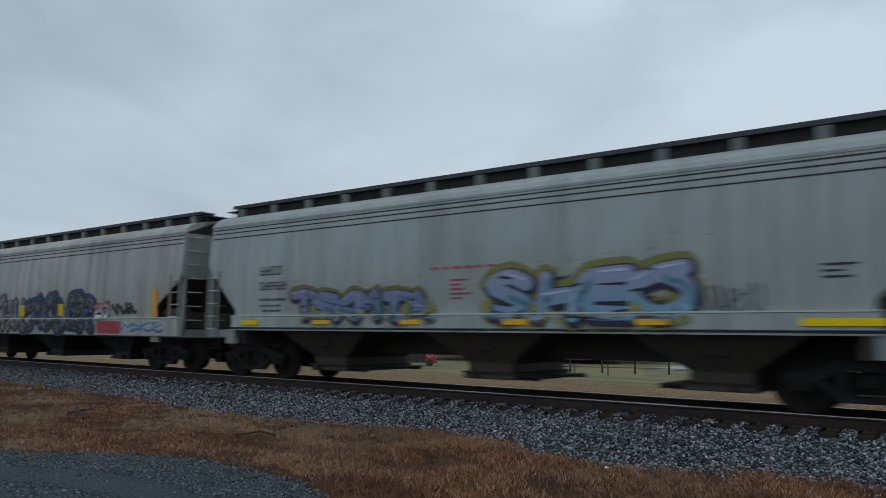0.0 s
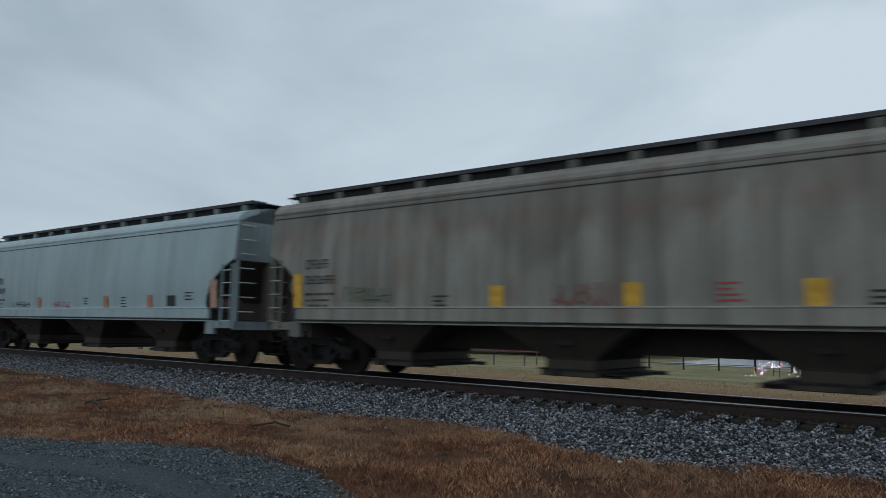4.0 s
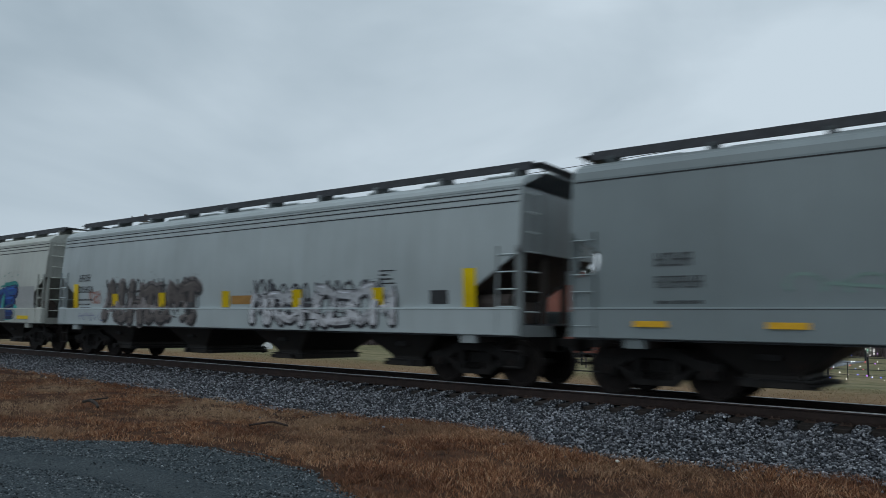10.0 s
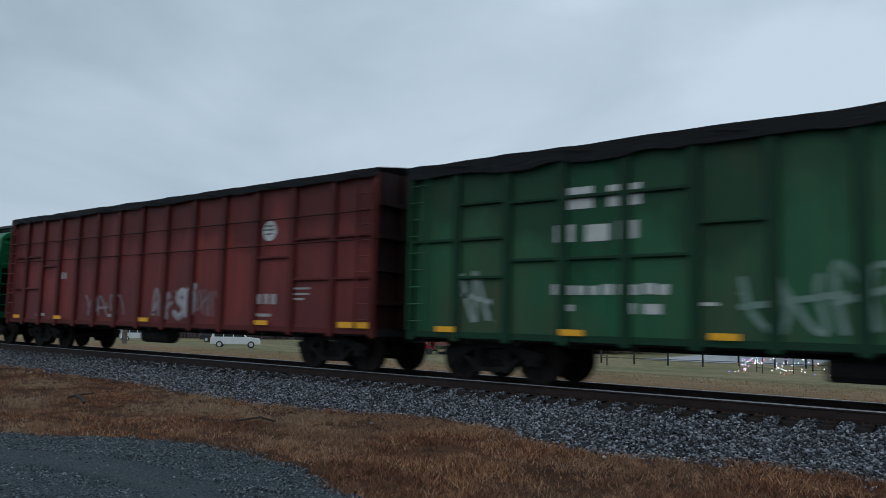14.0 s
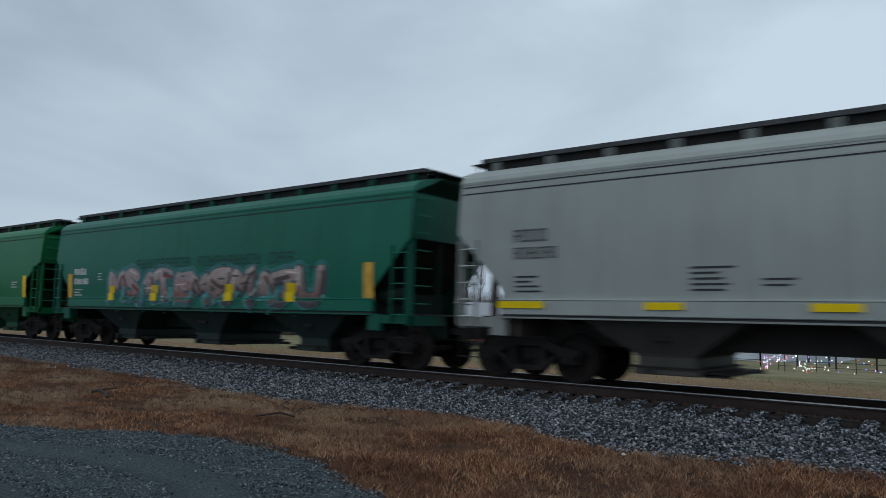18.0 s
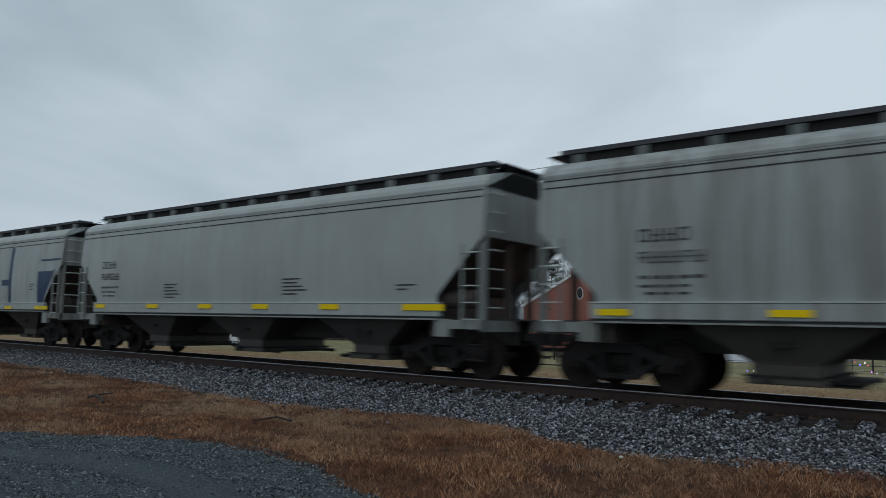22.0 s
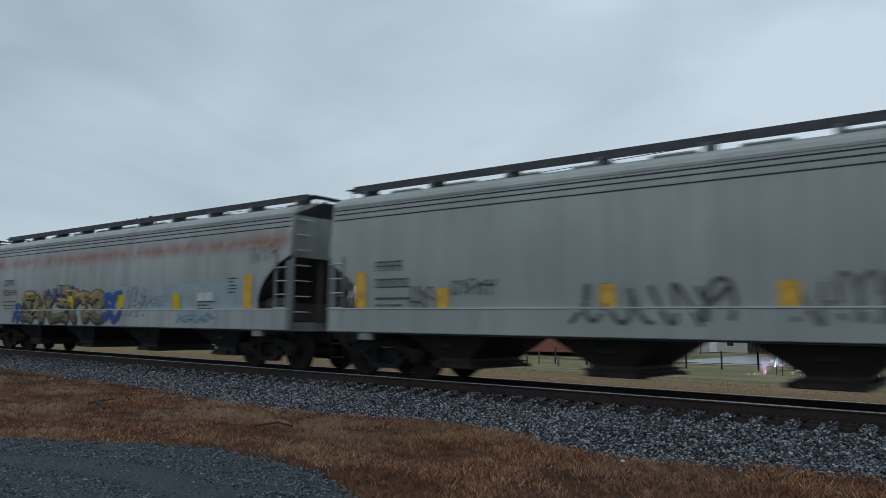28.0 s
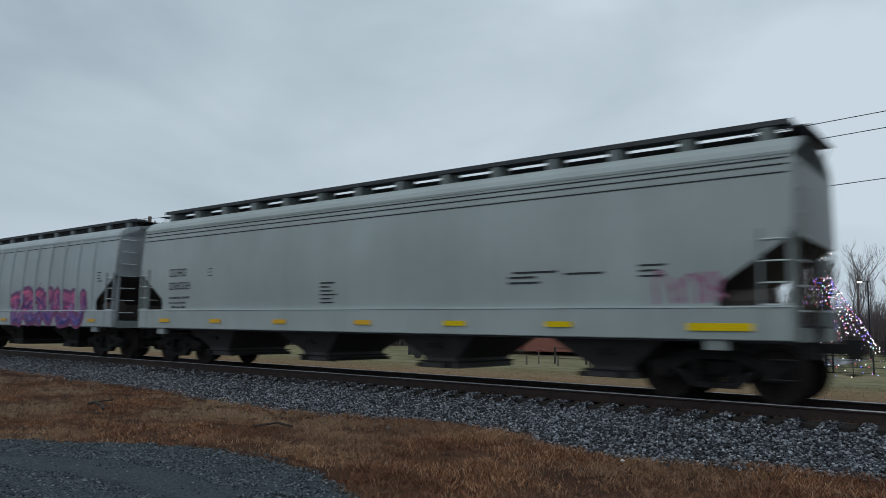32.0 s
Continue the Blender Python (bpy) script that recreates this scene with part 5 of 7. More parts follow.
def blue_shapes(car, half, rng):
    x = -half
    tri = [[(x + 3.2 + 0.9 * a, 1.46 + 2.15 * a), (x + 4.36, 1.46 + 2.15 * a), (x + 4.36, 1.46 + 2.15 * b), (x + 3.2 + 0.9 * b, 1.46 + 2.15 * b)] for a, b in ((k / 6, (k + 1) / 6) for k in range(6))]
    decal(car, "emblem", tri, BLUE, 0.007, None, "dark blue painted letter shapes")
    for a, z, w, h in ((5.34, 2.74, 0.36, 0.3), (5.42, 1.46, 0.28, 0.9), (6.9, 1.46, 0.26, 2.15), (7.1, 2.9, 1.15, 0.06), (8.5, 2.15, 1.1, 0.07), (9.58, 1.46, 0.24, 2.15), (9.8, 2.22, 0.5, 0.24),
                       (12.1, 1.46, 0.24, 2.15), (11.5, 2.2, 0.6, 0.22), (14.64, 3.02, 1.5, 0.07)):
        decal(car, "emblem", rect(x + a, z, w, h), BLUE, 0.007)
    cut = lambda z: x + min(15.75, 14.98 + 0.94 * max(0.0, (z - 1.65)) / 1.2)
    zz = [1.46 + 1.2 * k / 6 for k in range(7)]
    decal(car, "emblem", [[(x + 14.5, a), (cut(a), a), (cut(b), b), (x + 14.5, b)] for a, b in zip(zz, zz[1:])], BLUE, 0.007)


hopper("pale grey covered hopper with tall dark blue letter shapes", -322.0, -338.2, (0.375, 0.385, 0.365), cut="diag", eave="two", seed=19, hem=1.31, bay_shift=0.6, grime=0.4, under=(0.058, 0.05, 0.043), marks=[
    blue_shapes, *marks_at(1.95, 2.55, None, 1.15), words([(7.74, 2.1 - 0.07 * k, 1.1, 0.04, 1) for k in range(5)], RED), small_print(7.8, 1.66, None, 2, 1.1), small_print(13.9, 2.2, None, 3, 0.6), tapes([1.4, 4.2, 6.85, 9.6, 12.0], 1.32, 0.62, 0.11), tapes([14.5], 1.32, 1.0, 0.12)])
hopper("dark green covered hopper with black and red soot stains", -339.61, -355.1, (0.004, 0.088, 0.064), 3, "deep", "diag", "two", seed=20, grime=0.75, soot=1.0, soot_color=(0.01, 0.011, 0.013), soot_low=-0.21, band=0.2, under=(0.02, 0.022, 0.022), marks=[
    words([(1.29, 2.15, 0.75, 0.22, 4), (1.29, 1.85, 0.95, 0.2, 6)], WHITE), small_print(1.3, 1.68, WHITE, 3, 0.8), small_print(3.7, 2.25, WHITE, 3, 0.35), words([(4.6, 2.35, 3.0, 0.3, 9), (7.9, 2.35, 3.2, 0.3, 9)], worn("faded_dark_letters", (0.005, 0.035, 0.028), 5, 0.2, 0.6, 0), "hollow"), small_print(13.6, 2.25, WHITE, 4, 0.8), panel(13.9, 1.55, 0.8, 0.28, BLACK), panel(0.4, 3.7, 14.6, 0.085, worn("sooty_red_stripe", (0.13, 0.025, 0.035), 1.2, 0.5, 0.7, 0)),
    words([(0.5, 1.36, 1.0, 0.05, 1), (2.0, 1.36, 1.5, 0.05, 1), (5.6, 1.3, 0.5, 0.05, 1), (11.3, 1.34, 2.0, 0.05, 1), (14.0, 1.2, 1.2, 0.05, 1)], WHITE), tapes([9.27, 11.01], 1.3, 0.33, 0.42, YELLOW_MID), tapes([4.48, 6.16], 1.3, 0.3, 0.4, YELLOW_DULL), tapes([14.3], 1.3, 0.33, 0.8, YELLOW_DULL), tapes([1.1], 1.3, 0.3, 0.8, YELLOW_DULL)])
hopper("light grey four-bay covered hopper with pale end paint", -356.45, -374.7, PALE, 4, "deep", "diag", "one", seed=21, airy=True, grime=0.12, under=(0.06, 0.057, 0.057), marks=[
    *marks_at(2.0, 2.5, None, 1.0), small_print(13.6, 2.75, None, 8, 0.8), words([(9.0, 1.62, 1.8, 0.06, 4)], RED), small_print(5.7, 1.7, None, 2, 0.4), tapes([4.7, 7.4, 10.5, 13.2], 1.54, 0.26, 0.4, worn("pinkish_tape", (0.42, 0.33, 0.27), 6, 0.2, 0.7, 0)), tapes([16.4], 1.54, 0.3, 0.85, worn("orange_tape", (0.5, 0.33, 0.14), 6, 0.2, 0.7, 0))])
hopper("grey covered hopper with ghostly black outline letters sprayed on", -375.9, -392.9, (0.35, 0.355, 0.335), 4, "deep", "diag", "ribs", "plain", seed=22, grime=0.25, rust=0.06, under=(0.035, 0.028, 0.026), marks=[
    *marks_at(1.48, 2.32, None, 1.0), piece(221, 6.3, 9.1, 1.2, 2.0, 4, (0.06, 0.065, 0.07), (0.08, 0.085, 0.09), (0, 0, 0), None, 0.4, None, True), piece(222, 9.8, 12.3, 1.2, 2.05, 4, (0.1, 0.105, 0.11), (0.16, 0.165, 0.17), (0, 0, 0), None, 0.45, None, True), piece(223, 3.5, 4.6, 1.75, 2.1, 3, (0.04, 0.09, 0.06), (0.04, 0.08, 0.06), (0, 0, 0), None, 0.35, None, True), piece(224, 2.4, 3.1, 1.5, 2.0, 2, (0.05, 0.05, 0.05), (0.06, 0.06, 0.06), (0, 0, 0), None, 0.35, None, True),
    small_print(12.6, 1.95, None, 3, 0.6), small_print(14.2, 2.05, None, 4, 0.7), panel(15.1, 1.6, 0.6, 0.25, BLACK), tapes([3.2, 6.8, 9.7, 12.58], 1.52, 0.3, 0.4, YELLOW_DULL), tapes([15.78], 1.52, 0.36, 0.85), tapes([0.9], 1.52, 0.3, 0.8, YELLOW_DULL)])
hopper("rust-streaked grey covered hopper with a yellow, black and blue sprayed piece", -394.3, -412.3, (0.37, 0.375, 0.36), 4, "deep", "arc", "ribs", "plain", seed=23, grime=0.35, rust=0.25, band=1.0, marks=[
    panel(9.4, 1.52, 7.3, 0.7, worn("pale_blue_repaint", (0.29, 0.355, 0.385), 2, 0.12, 0.5, 0.05)), panel(1.5, 1.9, 1.35, 0.75, worn("grey_panel", (0.29, 0.30, 0.30), 3, 0.15, 0.5, 0)), *marks_at(1.6, 2.42, None, 1.15),
    piece(231, 2.6, 3.5, 1.1, 1.7, 2, (0.02, 0.07, 0.22), (0.03, 0.1, 0.28), (0.03, 0.05, 0.1), None, 0.8), piece(238, 5.3, 6.9, 1.75, 2.28, 2, (0.02, 0.06, 0.2), (0.03, 0.09, 0.26), (0.03, 0.05, 0.1), None, 0.7), piece(232, 3.2, 9.2, 1.08, 2.25, 7, (0.13, 0.105, 0.06), (0.34, 0.24, 0.085), (0.016, 0.016, 0.015), None, 0.72, (0.17, 0.135, 0.075)), piece(233, 9.1, 10.2, 1.08, 2.1, 2, (0.01, 0.06, 0.3), (0.015, 0.09, 0.34), (0.05, 0.08, 0.14), None, 0.8),
    piece(234, 10.5, 11.5, 1.3, 2.35, 3, (0.42, 0.45, 0.48), (0.3, 0.33, 0.36), (0.04, 0.05, 0.06), None, 0.5), piece(235, 11.6, 12.6, 1.6, 2.0, 3, (0.3, 0.36, 0.4), (0.33, 0.38, 0.42), (0.15, 0.2, 0.25), None, 0.35), piece(236, 13.3, 15.2, 1.15, 1.45, 4, (0.2, 0.33, 0.42), (0.3, 0.38, 0.44), (0.1, 0.2, 0.3), None, 0.4), panel(14.2, 1.75, 0.7, 0.22, WHITE, 0.011), small_print(14.2, 1.7, None, 3, 1.2), small_print(15.6, 2.3, None, 5, 0.6),
    piece(237, 16.4, 17.6, 2.65, 3.2, 3, (0.1, 0.1, 0.1), (0.12, 0.12, 0.12), (0, 0, 0), None, 0.25, None, True), tapes([6.8, 10.06, 13.06], 1.54, 0.33, 0.43), tapes([16.27], 1.54, 0.36, 0.86, YELLOW_DULL)])
for k, (f, r, g, sc) in enumerate(((-413.6, -425.6, 0.4, (0.1, 0.1, 0.095)), (-426.7, -438.3, 0.6, (0.036, 0.034, 0.033)))):
    hopper(("short two-bay grey-olive hopper with open end frames and dark smoke stains", "short dark grey hopper with open end frames and heavy black stains")[k], f, r, ((0.37, 0.38, 0.345), (0.25, 0.258, 0.235))[k], 3, "deep", "frame", "one", "plain", seed=24 + 3 * k, grime=g, soot=0.95, soot_low=-0.09, soot_color=sc, marks=[
        *marks_at(2.15, 2.62, None, 0.95), small_print(3.6, 2.55, None, 2, 0.3), words([(2.9, 1.2, 0.7, 0.07, 2), (5.2, 1.2, 1.4, 0.1, 5), (7.6, 1.2, 1.2, 0.09, 4)], RED if k == 0 else BLACK), panel(0.9, 1.9, 0.25, 0.4, YELLOW_DULL),
        *([tapes([6.9], 1.55, 0.28, 0.4, YELLOW_DULL), tapes([9.9], 1.5, 0.36, 0.42, YELLOW_DULL), tapes([9.8], 2.15, 0.36, 0.36, YELLOW_DULL)] if k == 0 else [])])
hopper("pale grey four-bay covered hopper with a small pink tag", -439.88, -457.9, (0.41, 0.43, 0.41), 4, "deep", "diag", "ribs", seed=26, airy=True, grime=0.1, under=(0.07, 0.066, 0.066), marks=[
    *marks_at(1.54, 2.45, None, 1.05), small_print(3.4, 2.6, None, 3, 0.3), small_print(7.8, 2.1, None, 6, 0.8), words([(13.1, 2.15, 1.4, 0.04, 1), (13.0, 2.06, 1.0, 0.04, 1), (14.2, 2.1, 1.0, 0.04, 1), (13.0, 1.96, 0.9, 0.04, 1)]), small_print(15.6, 2.2, None, 3, 0.7),
    piece(261, 15.8, 17.0, 1.55, 2.15, 3, (0.36, 0.14, 0.25), (0.38, 0.2, 0.29), (0.3, 0.1, 0.2), None, 0.45, None, True), tapes([1.2, 3.6, 6.2, 9.0], 1.17, 0.5, 0.1, YELLOW_MID, True), tapes([11.5, 13.83], 1.17, 0.55, 0.1, None, True), tapes([16.42], 1.14, 1.0, 0.12, None, True), words([(2.6, 1.25, 0.6, 0.03, 1), (5.0, 1.2, 1.3, 0.04, 1), (8.2, 1.2, 0.6, 0.03, 1), (12.4, 1.2, 1.0, 0.04, 1), (15.0, 1.25, 0.5, 0.03, 1), (16.0, 1.3, 0.5, 0.08, 1)])])
hopper("pale grey ribbed covered hopper with pink and blue bubble graffiti", -459.4, -475.5, (0.41, 0.43, 0.43), 3, "deep", "diag", "one", seed=27, grime=0.2, ribs=14, marks=[
    piece(271, 8.6, 14.2, 1.08, 2.2, 7, (0.04, 0.06, 0.3), (0.55, 0.1, 0.22), (0.2, 0.05, 0.14), (0.22, 0.08, 0.22), 1.3, (0.4, 0.3, 0.42)), small_print(15.0, 2.7, None, 4, 0.4), tapes([8.0, 14.6], 1.15, 0.5, 0.1, YELLOW_DULL, True)])


# ---- ground ----
def smooth(a, b, v):
    k = min(1.0, max(0.0, (v - a) / (b - a)))
    return k * k * (3 - 2 * k)


def ground_z(x, y):
    if y > 0:
        return -0.62 - 1.48 * smooth(8, 44, y)
    z = -0.57 + 0.05 * noise.noise(Vector((x * 0.35, y * 0.5, 0))) + 0.025 * noise.noise(Vector((x * 1.6, y * 1.6, 3)))
    z += 0.022 * noise.noise(Vector((x * 3.4, y * 3.8, 8))) * smooth(-9.8, -8.0, y)
    z += 0.10 * smooth(-14, -30, x) * smooth(-9, -3, y)
    if y < -7:
        z -= 0.03
    return z


def grid_sheet(xs, ys, zf):
    verts = [(x, y, zf(x, y)) for y in ys for x in xs]
    n = len(xs)
    faces = [(j * n + i, j * n + i + 1, (j + 1) * n + i + 1, (j + 1) * n + i) for j in range(len(ys) - 1) for i in range(n - 1)]
    return verts, faces


def from_lists(name, verts, faces, material, smooth_shade=False):
    me = bpy.data.meshes.new(name)
    me.from_pydata(verts, [], faces)
    me.materials.append(material)
    if smooth_shade:
        me.polygons.foreach_set("use_smooth", [True] * len(me.polygons))
    return new(name, me)


def ground_material():
    n = Nodes("winter_grass_ground")
    y = n.node("ShaderNodeSeparateXYZ", (n.co, "Vector")).outputs["Y"]
    far = n.node("ShaderNodeMapRange", (y, "Value"), From_Min=2.0, From_Max=9.0).outputs["Result"]
    a, b, c = n.noise(0.5, 5), n.noise(5, 5), n.noise(40, 4)
    # soil under the blades darkened: shade of the gaps is in the colour
    dry = n.mix(n.ramp(a, (0.35, 0.0), (0.65, 1.0)), (0.07, 0.03, 0.02), (0.125, 0.062, 0.036))
    dry = n.mix(n.ramp(b, (0.4, 0.0), (0.7, 1.0)), dry, (0.04, 0.024, 0.017))
    band = n.noise(0.22, 6, (0.5, 1.6, 1.0), 0.65)
    field = n.mix(n.ramp(band, (0.42, 0.0), (0.58, 1.0)), (0.15, 0.155, 0.08), (0.27, 0.225, 0.135))
    field = n.mix(n.ramp(n.noise(1.3, 4, (0.5, 1.8, 1.0)), (0.5, 0.0), (0.68, 1.0)), field, (0.125, 0.14, 0.06))
    field = n.mix(n.math("MULTIPLY", n.ramp(n.noise(2.2, 6, (0.6, 1.4, 1.0), 0.7), (0.5, 0.0), (0.62, 1.0)), 0.6), field, (0.36, 0.3, 0.19))
    near_field = n.node("ShaderNodeMapRange", (y, "Value"), From_Min=20.0, From_Max=7.0).outputs["Result"]
    field = n.mix(n.math("MULTIPLY", near_field, 0.7), field, (0.27, 0.145, 0.085))
    col = n.mix(far, dry, field)
    col = n.mix(n.math("MULTIPLY", n.ramp(c, (0.45, 0.0), (0.7, 1.0)), n.math("SUBTRACT", 0.5, n.math("MULTIPLY", far, 0.38))), col, (0.06, 0.045, 0.03))
    n.bump(n.math("ADD", b, c), 0.8, 0.05)
    return n.done(col, 0.95, 0, 0.1)


xs = [-1800, -900, -500, -300, -200, -150, -110, -80, -60, -48, *np.arange(-40, -22.2, 0.5).tolist(), *np.arange(-22, 2.1, 0.2).tolist(), 4, 6, 12, 20, 30, 45, 70, 110, 200, 400, 900, 1800]
ys = [-900, -400, -200, -100, -60, -40, -28, -20, *np.arange(-16, -10, 0.5).tolist(), *np.arange(-9.8, -2.5, 0.18).tolist(), -2, -1, 0, 1, 2, 3, 4, 6, 8, 12, 16, 20, 26, 32, 40, 48, 56, 64, 75, 90, 120, 200, 400, 900, 2000]
ground = from_lists("ground", *grid_sheet(xs, ys, ground_z), ground_material(), True)
tagged(ground, "dry brown winter grass and a short tan field beyond the track", "ground", kind="structure")

# gravel drive in the foreground
EDGE_X = [-60, -30, -16, -11.8, -10.4, -9, -7.9, -6.8, -5.8, -5, -4, -2.5, 0, 3, 12]
EDGE_Y = [-16, -12.5, -10.3, -8.6, -7.65, -7.15, -7.0, -7.15, -7.55, -7.95, -8.7, -10.3, -12.4, -15.5, -22]


def drive_edge(x):
    return float(np.interp(x, EDGE_X, EDGE_Y)) + 0.13 * noise.noise(Vector((x * 1.3, 7, 0))) + 0.06 * noise.noise(Vector((x * 5, 3, 0)))


def lane(d):
    """How much wheels have packed the drive at d metres from its edge."""
    d += 0.1
    return max(0.0, 1 - abs(d - 1.45) / 0.42, 1 - abs(d - 3.1) / 0.5, 1 - abs(d - 4.9) / 0.6)


def gravel_material():
    n = Nodes("blue_grey_gravel")
    packed = n.t.nodes.new("ShaderNodeAttribute")
    packed.attribute_name = "packed"
    a, b, c = n.noise(0.8, 4, (0.3, 1.4, 1)), n.noise(40, 5, None, 0.7), n.noise(3.0, 5)
    v = n.node("ShaderNodeTexVoronoi", (n.co, "Vector"), Scale=55.0)
    worn_in = n.ramp(n.math("ADD", packed.outputs["Fac"], n.math("MULTIPLY", n.math("SUBTRACT", c, 0.5), 0.9)), (0.15, 0.0), (0.75, 1.0))
    col = n.mix(n.ramp(a, (0.3, 0.0), (0.7, 1.0)), (0.04, 0.06, 0.072), (0.07, 0.1, 0.118))
    col = n.mix(n.math("MULTIPLY", n.ramp(b, (0.42, 0.0), (0.62, 1.0)), 0.85), col, (0.012, 0.017, 0.021))
    col = n.mix(n.math("MULTIPLY", n.ramp(v.outputs["Color"], (0.6, 0.0), (0.95, 1.0)), 0.4), col, (0.17, 0.19, 0.2))
    lane_col = n.mix(n.ramp(b, (0.35, 0.0), (0.65, 1.0)), (0.135, 0.168, 0.184), (0.04, 0.055, 0.064))
    col = n.mix(n.math("MULTIPLY", worn_in, 0.5), col, lane_col)
    col = n.mix(n.math("MULTIPLY", n.ramp(v.outputs["Color"], (0.1, 1.0), (0.45, 0.0)), 0.55), col, (0.016, 0.023, 0.028))
    col = n.mix(n.math("MULTIPLY", n.ramp(v.outputs["Color"], (0.75, 0.0), (0.95, 1.0)), 0.3), col, (0.2, 0.225, 0.235))
    n.bump(n.math("ADD", v.outputs["Distance"], b), 1.0, 0.03)
    return n.done(col, 0.8, 0, 0.3)


GRAVEL = gravel_material()
gx = np.arange(-60, 12.01, 0.25).tolist()
gverts, gfaces, packed = [], [], []
for x in gx:
    e = drive_edge(x)
    for k in range(48):
        y = e - (k / 47) ** 1.6 * 24
        rut = lane((e - y) * 0.85)
        packed.append(rut)
        gverts.append((x, y, ground_z(x, y) + 0.027 - 0.012 * rut - (0.024 if not k else 0) + 0.002 * max(0, k - 24)))
for i in range(len(gx) - 1):
    for k in range(47):
        gfaces.append((i * 48 + k, i * 48 + k + 1, (i + 1) * 48 + k + 1, (i + 1) * 48 + k))
drive = from_lists("gravel_drive", gverts, gfaces, GRAVEL, True)
drive.data.attributes.new("packed", "FLOAT", "POINT").data.foreach_set("value", packed)
tagged(drive, "worn blue-grey gravel drive curving through dry grass", "drive", kind="structure")


def stones(name, spots, sizes, material, seed, flat=0.75):
    """Many small crushed stones in one mesh: six uneven corners and eight facets each."""
    r = np.random.RandomState(seed)
    n = len(spots)
    corner = np.array([(1, 0, 0), (0, 1, 0), (-1, 0, 0), (0, -1, 0), (0, 0, 1), (0, 0, -1)], float)
    v = corner[None] * r.uniform(0.75, 1.35, (n, 6, 1)) + r.uniform(-0.32, 0.32, (n, 6, 3))
    for i, j in ((0, 1), (1, 2), (0, 2)):
        a = r.uniform(0, 2 * np.pi, n)[:, None]
        p, q = v[..., i].copy(), v[..., j].copy()
        v[..., i], v[..., j] = p * np.cos(a) - q * np.sin(a), p * np.sin(a) + q * np.cos(a)
    v[..., 2] *= flat
    v = v * np.asarray(sizes)[:, None, None] * 0.58 + np.asarray(spots)[:, None, :]
    q = np.array([(0, 1, 4), (1, 2, 4), (2, 3, 4), (3, 0, 4), (1, 0, 5), (2, 1, 5), (3, 2, 5), (0, 3, 5)])
    f = (q[None] + 6 * np.arange(n)[:, None, None]).reshape(-1, 3)
    me = bpy.data.meshes.new(name)
    me.vertices.add(n * 6)
    me.vertices.foreach_set("co", v.reshape(-1))
    me.loops.add(len(f) * 3)
    me.loops.foreach_set("vertex_index", f.reshape(-1))
    me.polygons.add(len(f))
    me.polygons.foreach_set("loop_start", np.arange(0, len(f) * 3, 3))
    me.update(calc_edges=True)
    me.materials.append(material)
    return new(name, me)


def stone_material(name, dark, mid, light):
    n = Nodes(name)
    rnd = n.t.nodes.new("ShaderNodeNewGeometry").outputs["Random Per Island"]
    col = n.ramp(rnd, (0.0, shade(dark, 0.35)), (0.5, mid), (0.85, light), (0.93, light), (1.0, shade(light, 1.9)))
    col = n.mix(n.math("MULTIPLY", n.ramp(n.noise(30, 4), (0.4, 0.0), (0.7, 1.0)), 0.5), col, shade(dark, 0.7))
    return n.done(col, 0.8, 0, 0.35)


BALLAST = stone_material("blue_grey_ballast", (0.026, 0.03, 0.036), (0.074, 0.081, 0.097), (0.31, 0.325, 0.355))


def toe(x):
    """How far the ballast reaches towards the drive."""
    return float(np.interp(x, [-60, -28, -17, -12, -9, -7.4, -6.4, -5.2, -3, 2, 40], [-2.75, -2.55, -2.8, -3.35, -3.0, -2.85, -3.2, -3.85, -3.5, -3.3, -3.4])) + 0.16 * noise.noise(Vector((x * 0.8, 2, 0)))


def bed_z(x, y):
    """The ballast's surface: level by the ties, sloping to the toe."""
    a, t = abs(y), abs(toe(x))
    if a < 1.3:
        return -0.245
    g = ground_z(x, y) - 0.02
    return -0.262 + (g + 0.262) * min(1.0, (a - 1.3) / (t - 1.3))


# ballast bed, a sheet over the ground that carries the stones
bx = [-520, -300, -150, -80, *np.arange(-45, 5.01, 0.4).tolist(), 20, 60, 150, 300, 470]
bverts, bfaces = [], []
for x in bx:
    t = abs(toe(x))
    prof = [-t - 0.05, -(t + 1.3) / 2, -1.31, -0.5, 0.5, 1.31, (t + 1.3) / 2, t + 0.05]
    for y in prof:
        bverts.append((x, y, bed_z(x, y) - 0.01 + 0.02 * noise.noise(Vector((x * 2, y * 2, 0)))))
for i in range(len(bx) - 1):
    for k in range(7):
        bfaces.append((i * 8 + k, (i + 1) * 8 + k, (i + 1) * 8 + k + 1, i * 8 + k + 1))
# near-black, with the shade between the stones put into the bed's colour
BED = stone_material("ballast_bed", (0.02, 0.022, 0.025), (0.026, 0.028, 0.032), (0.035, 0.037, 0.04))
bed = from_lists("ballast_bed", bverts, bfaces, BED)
tagged(bed, "sloping bed of crushed blue-grey railway ballast", "ballast", kind="structure")

rs = np.random.RandomState(5)
spots, sizes = [], []
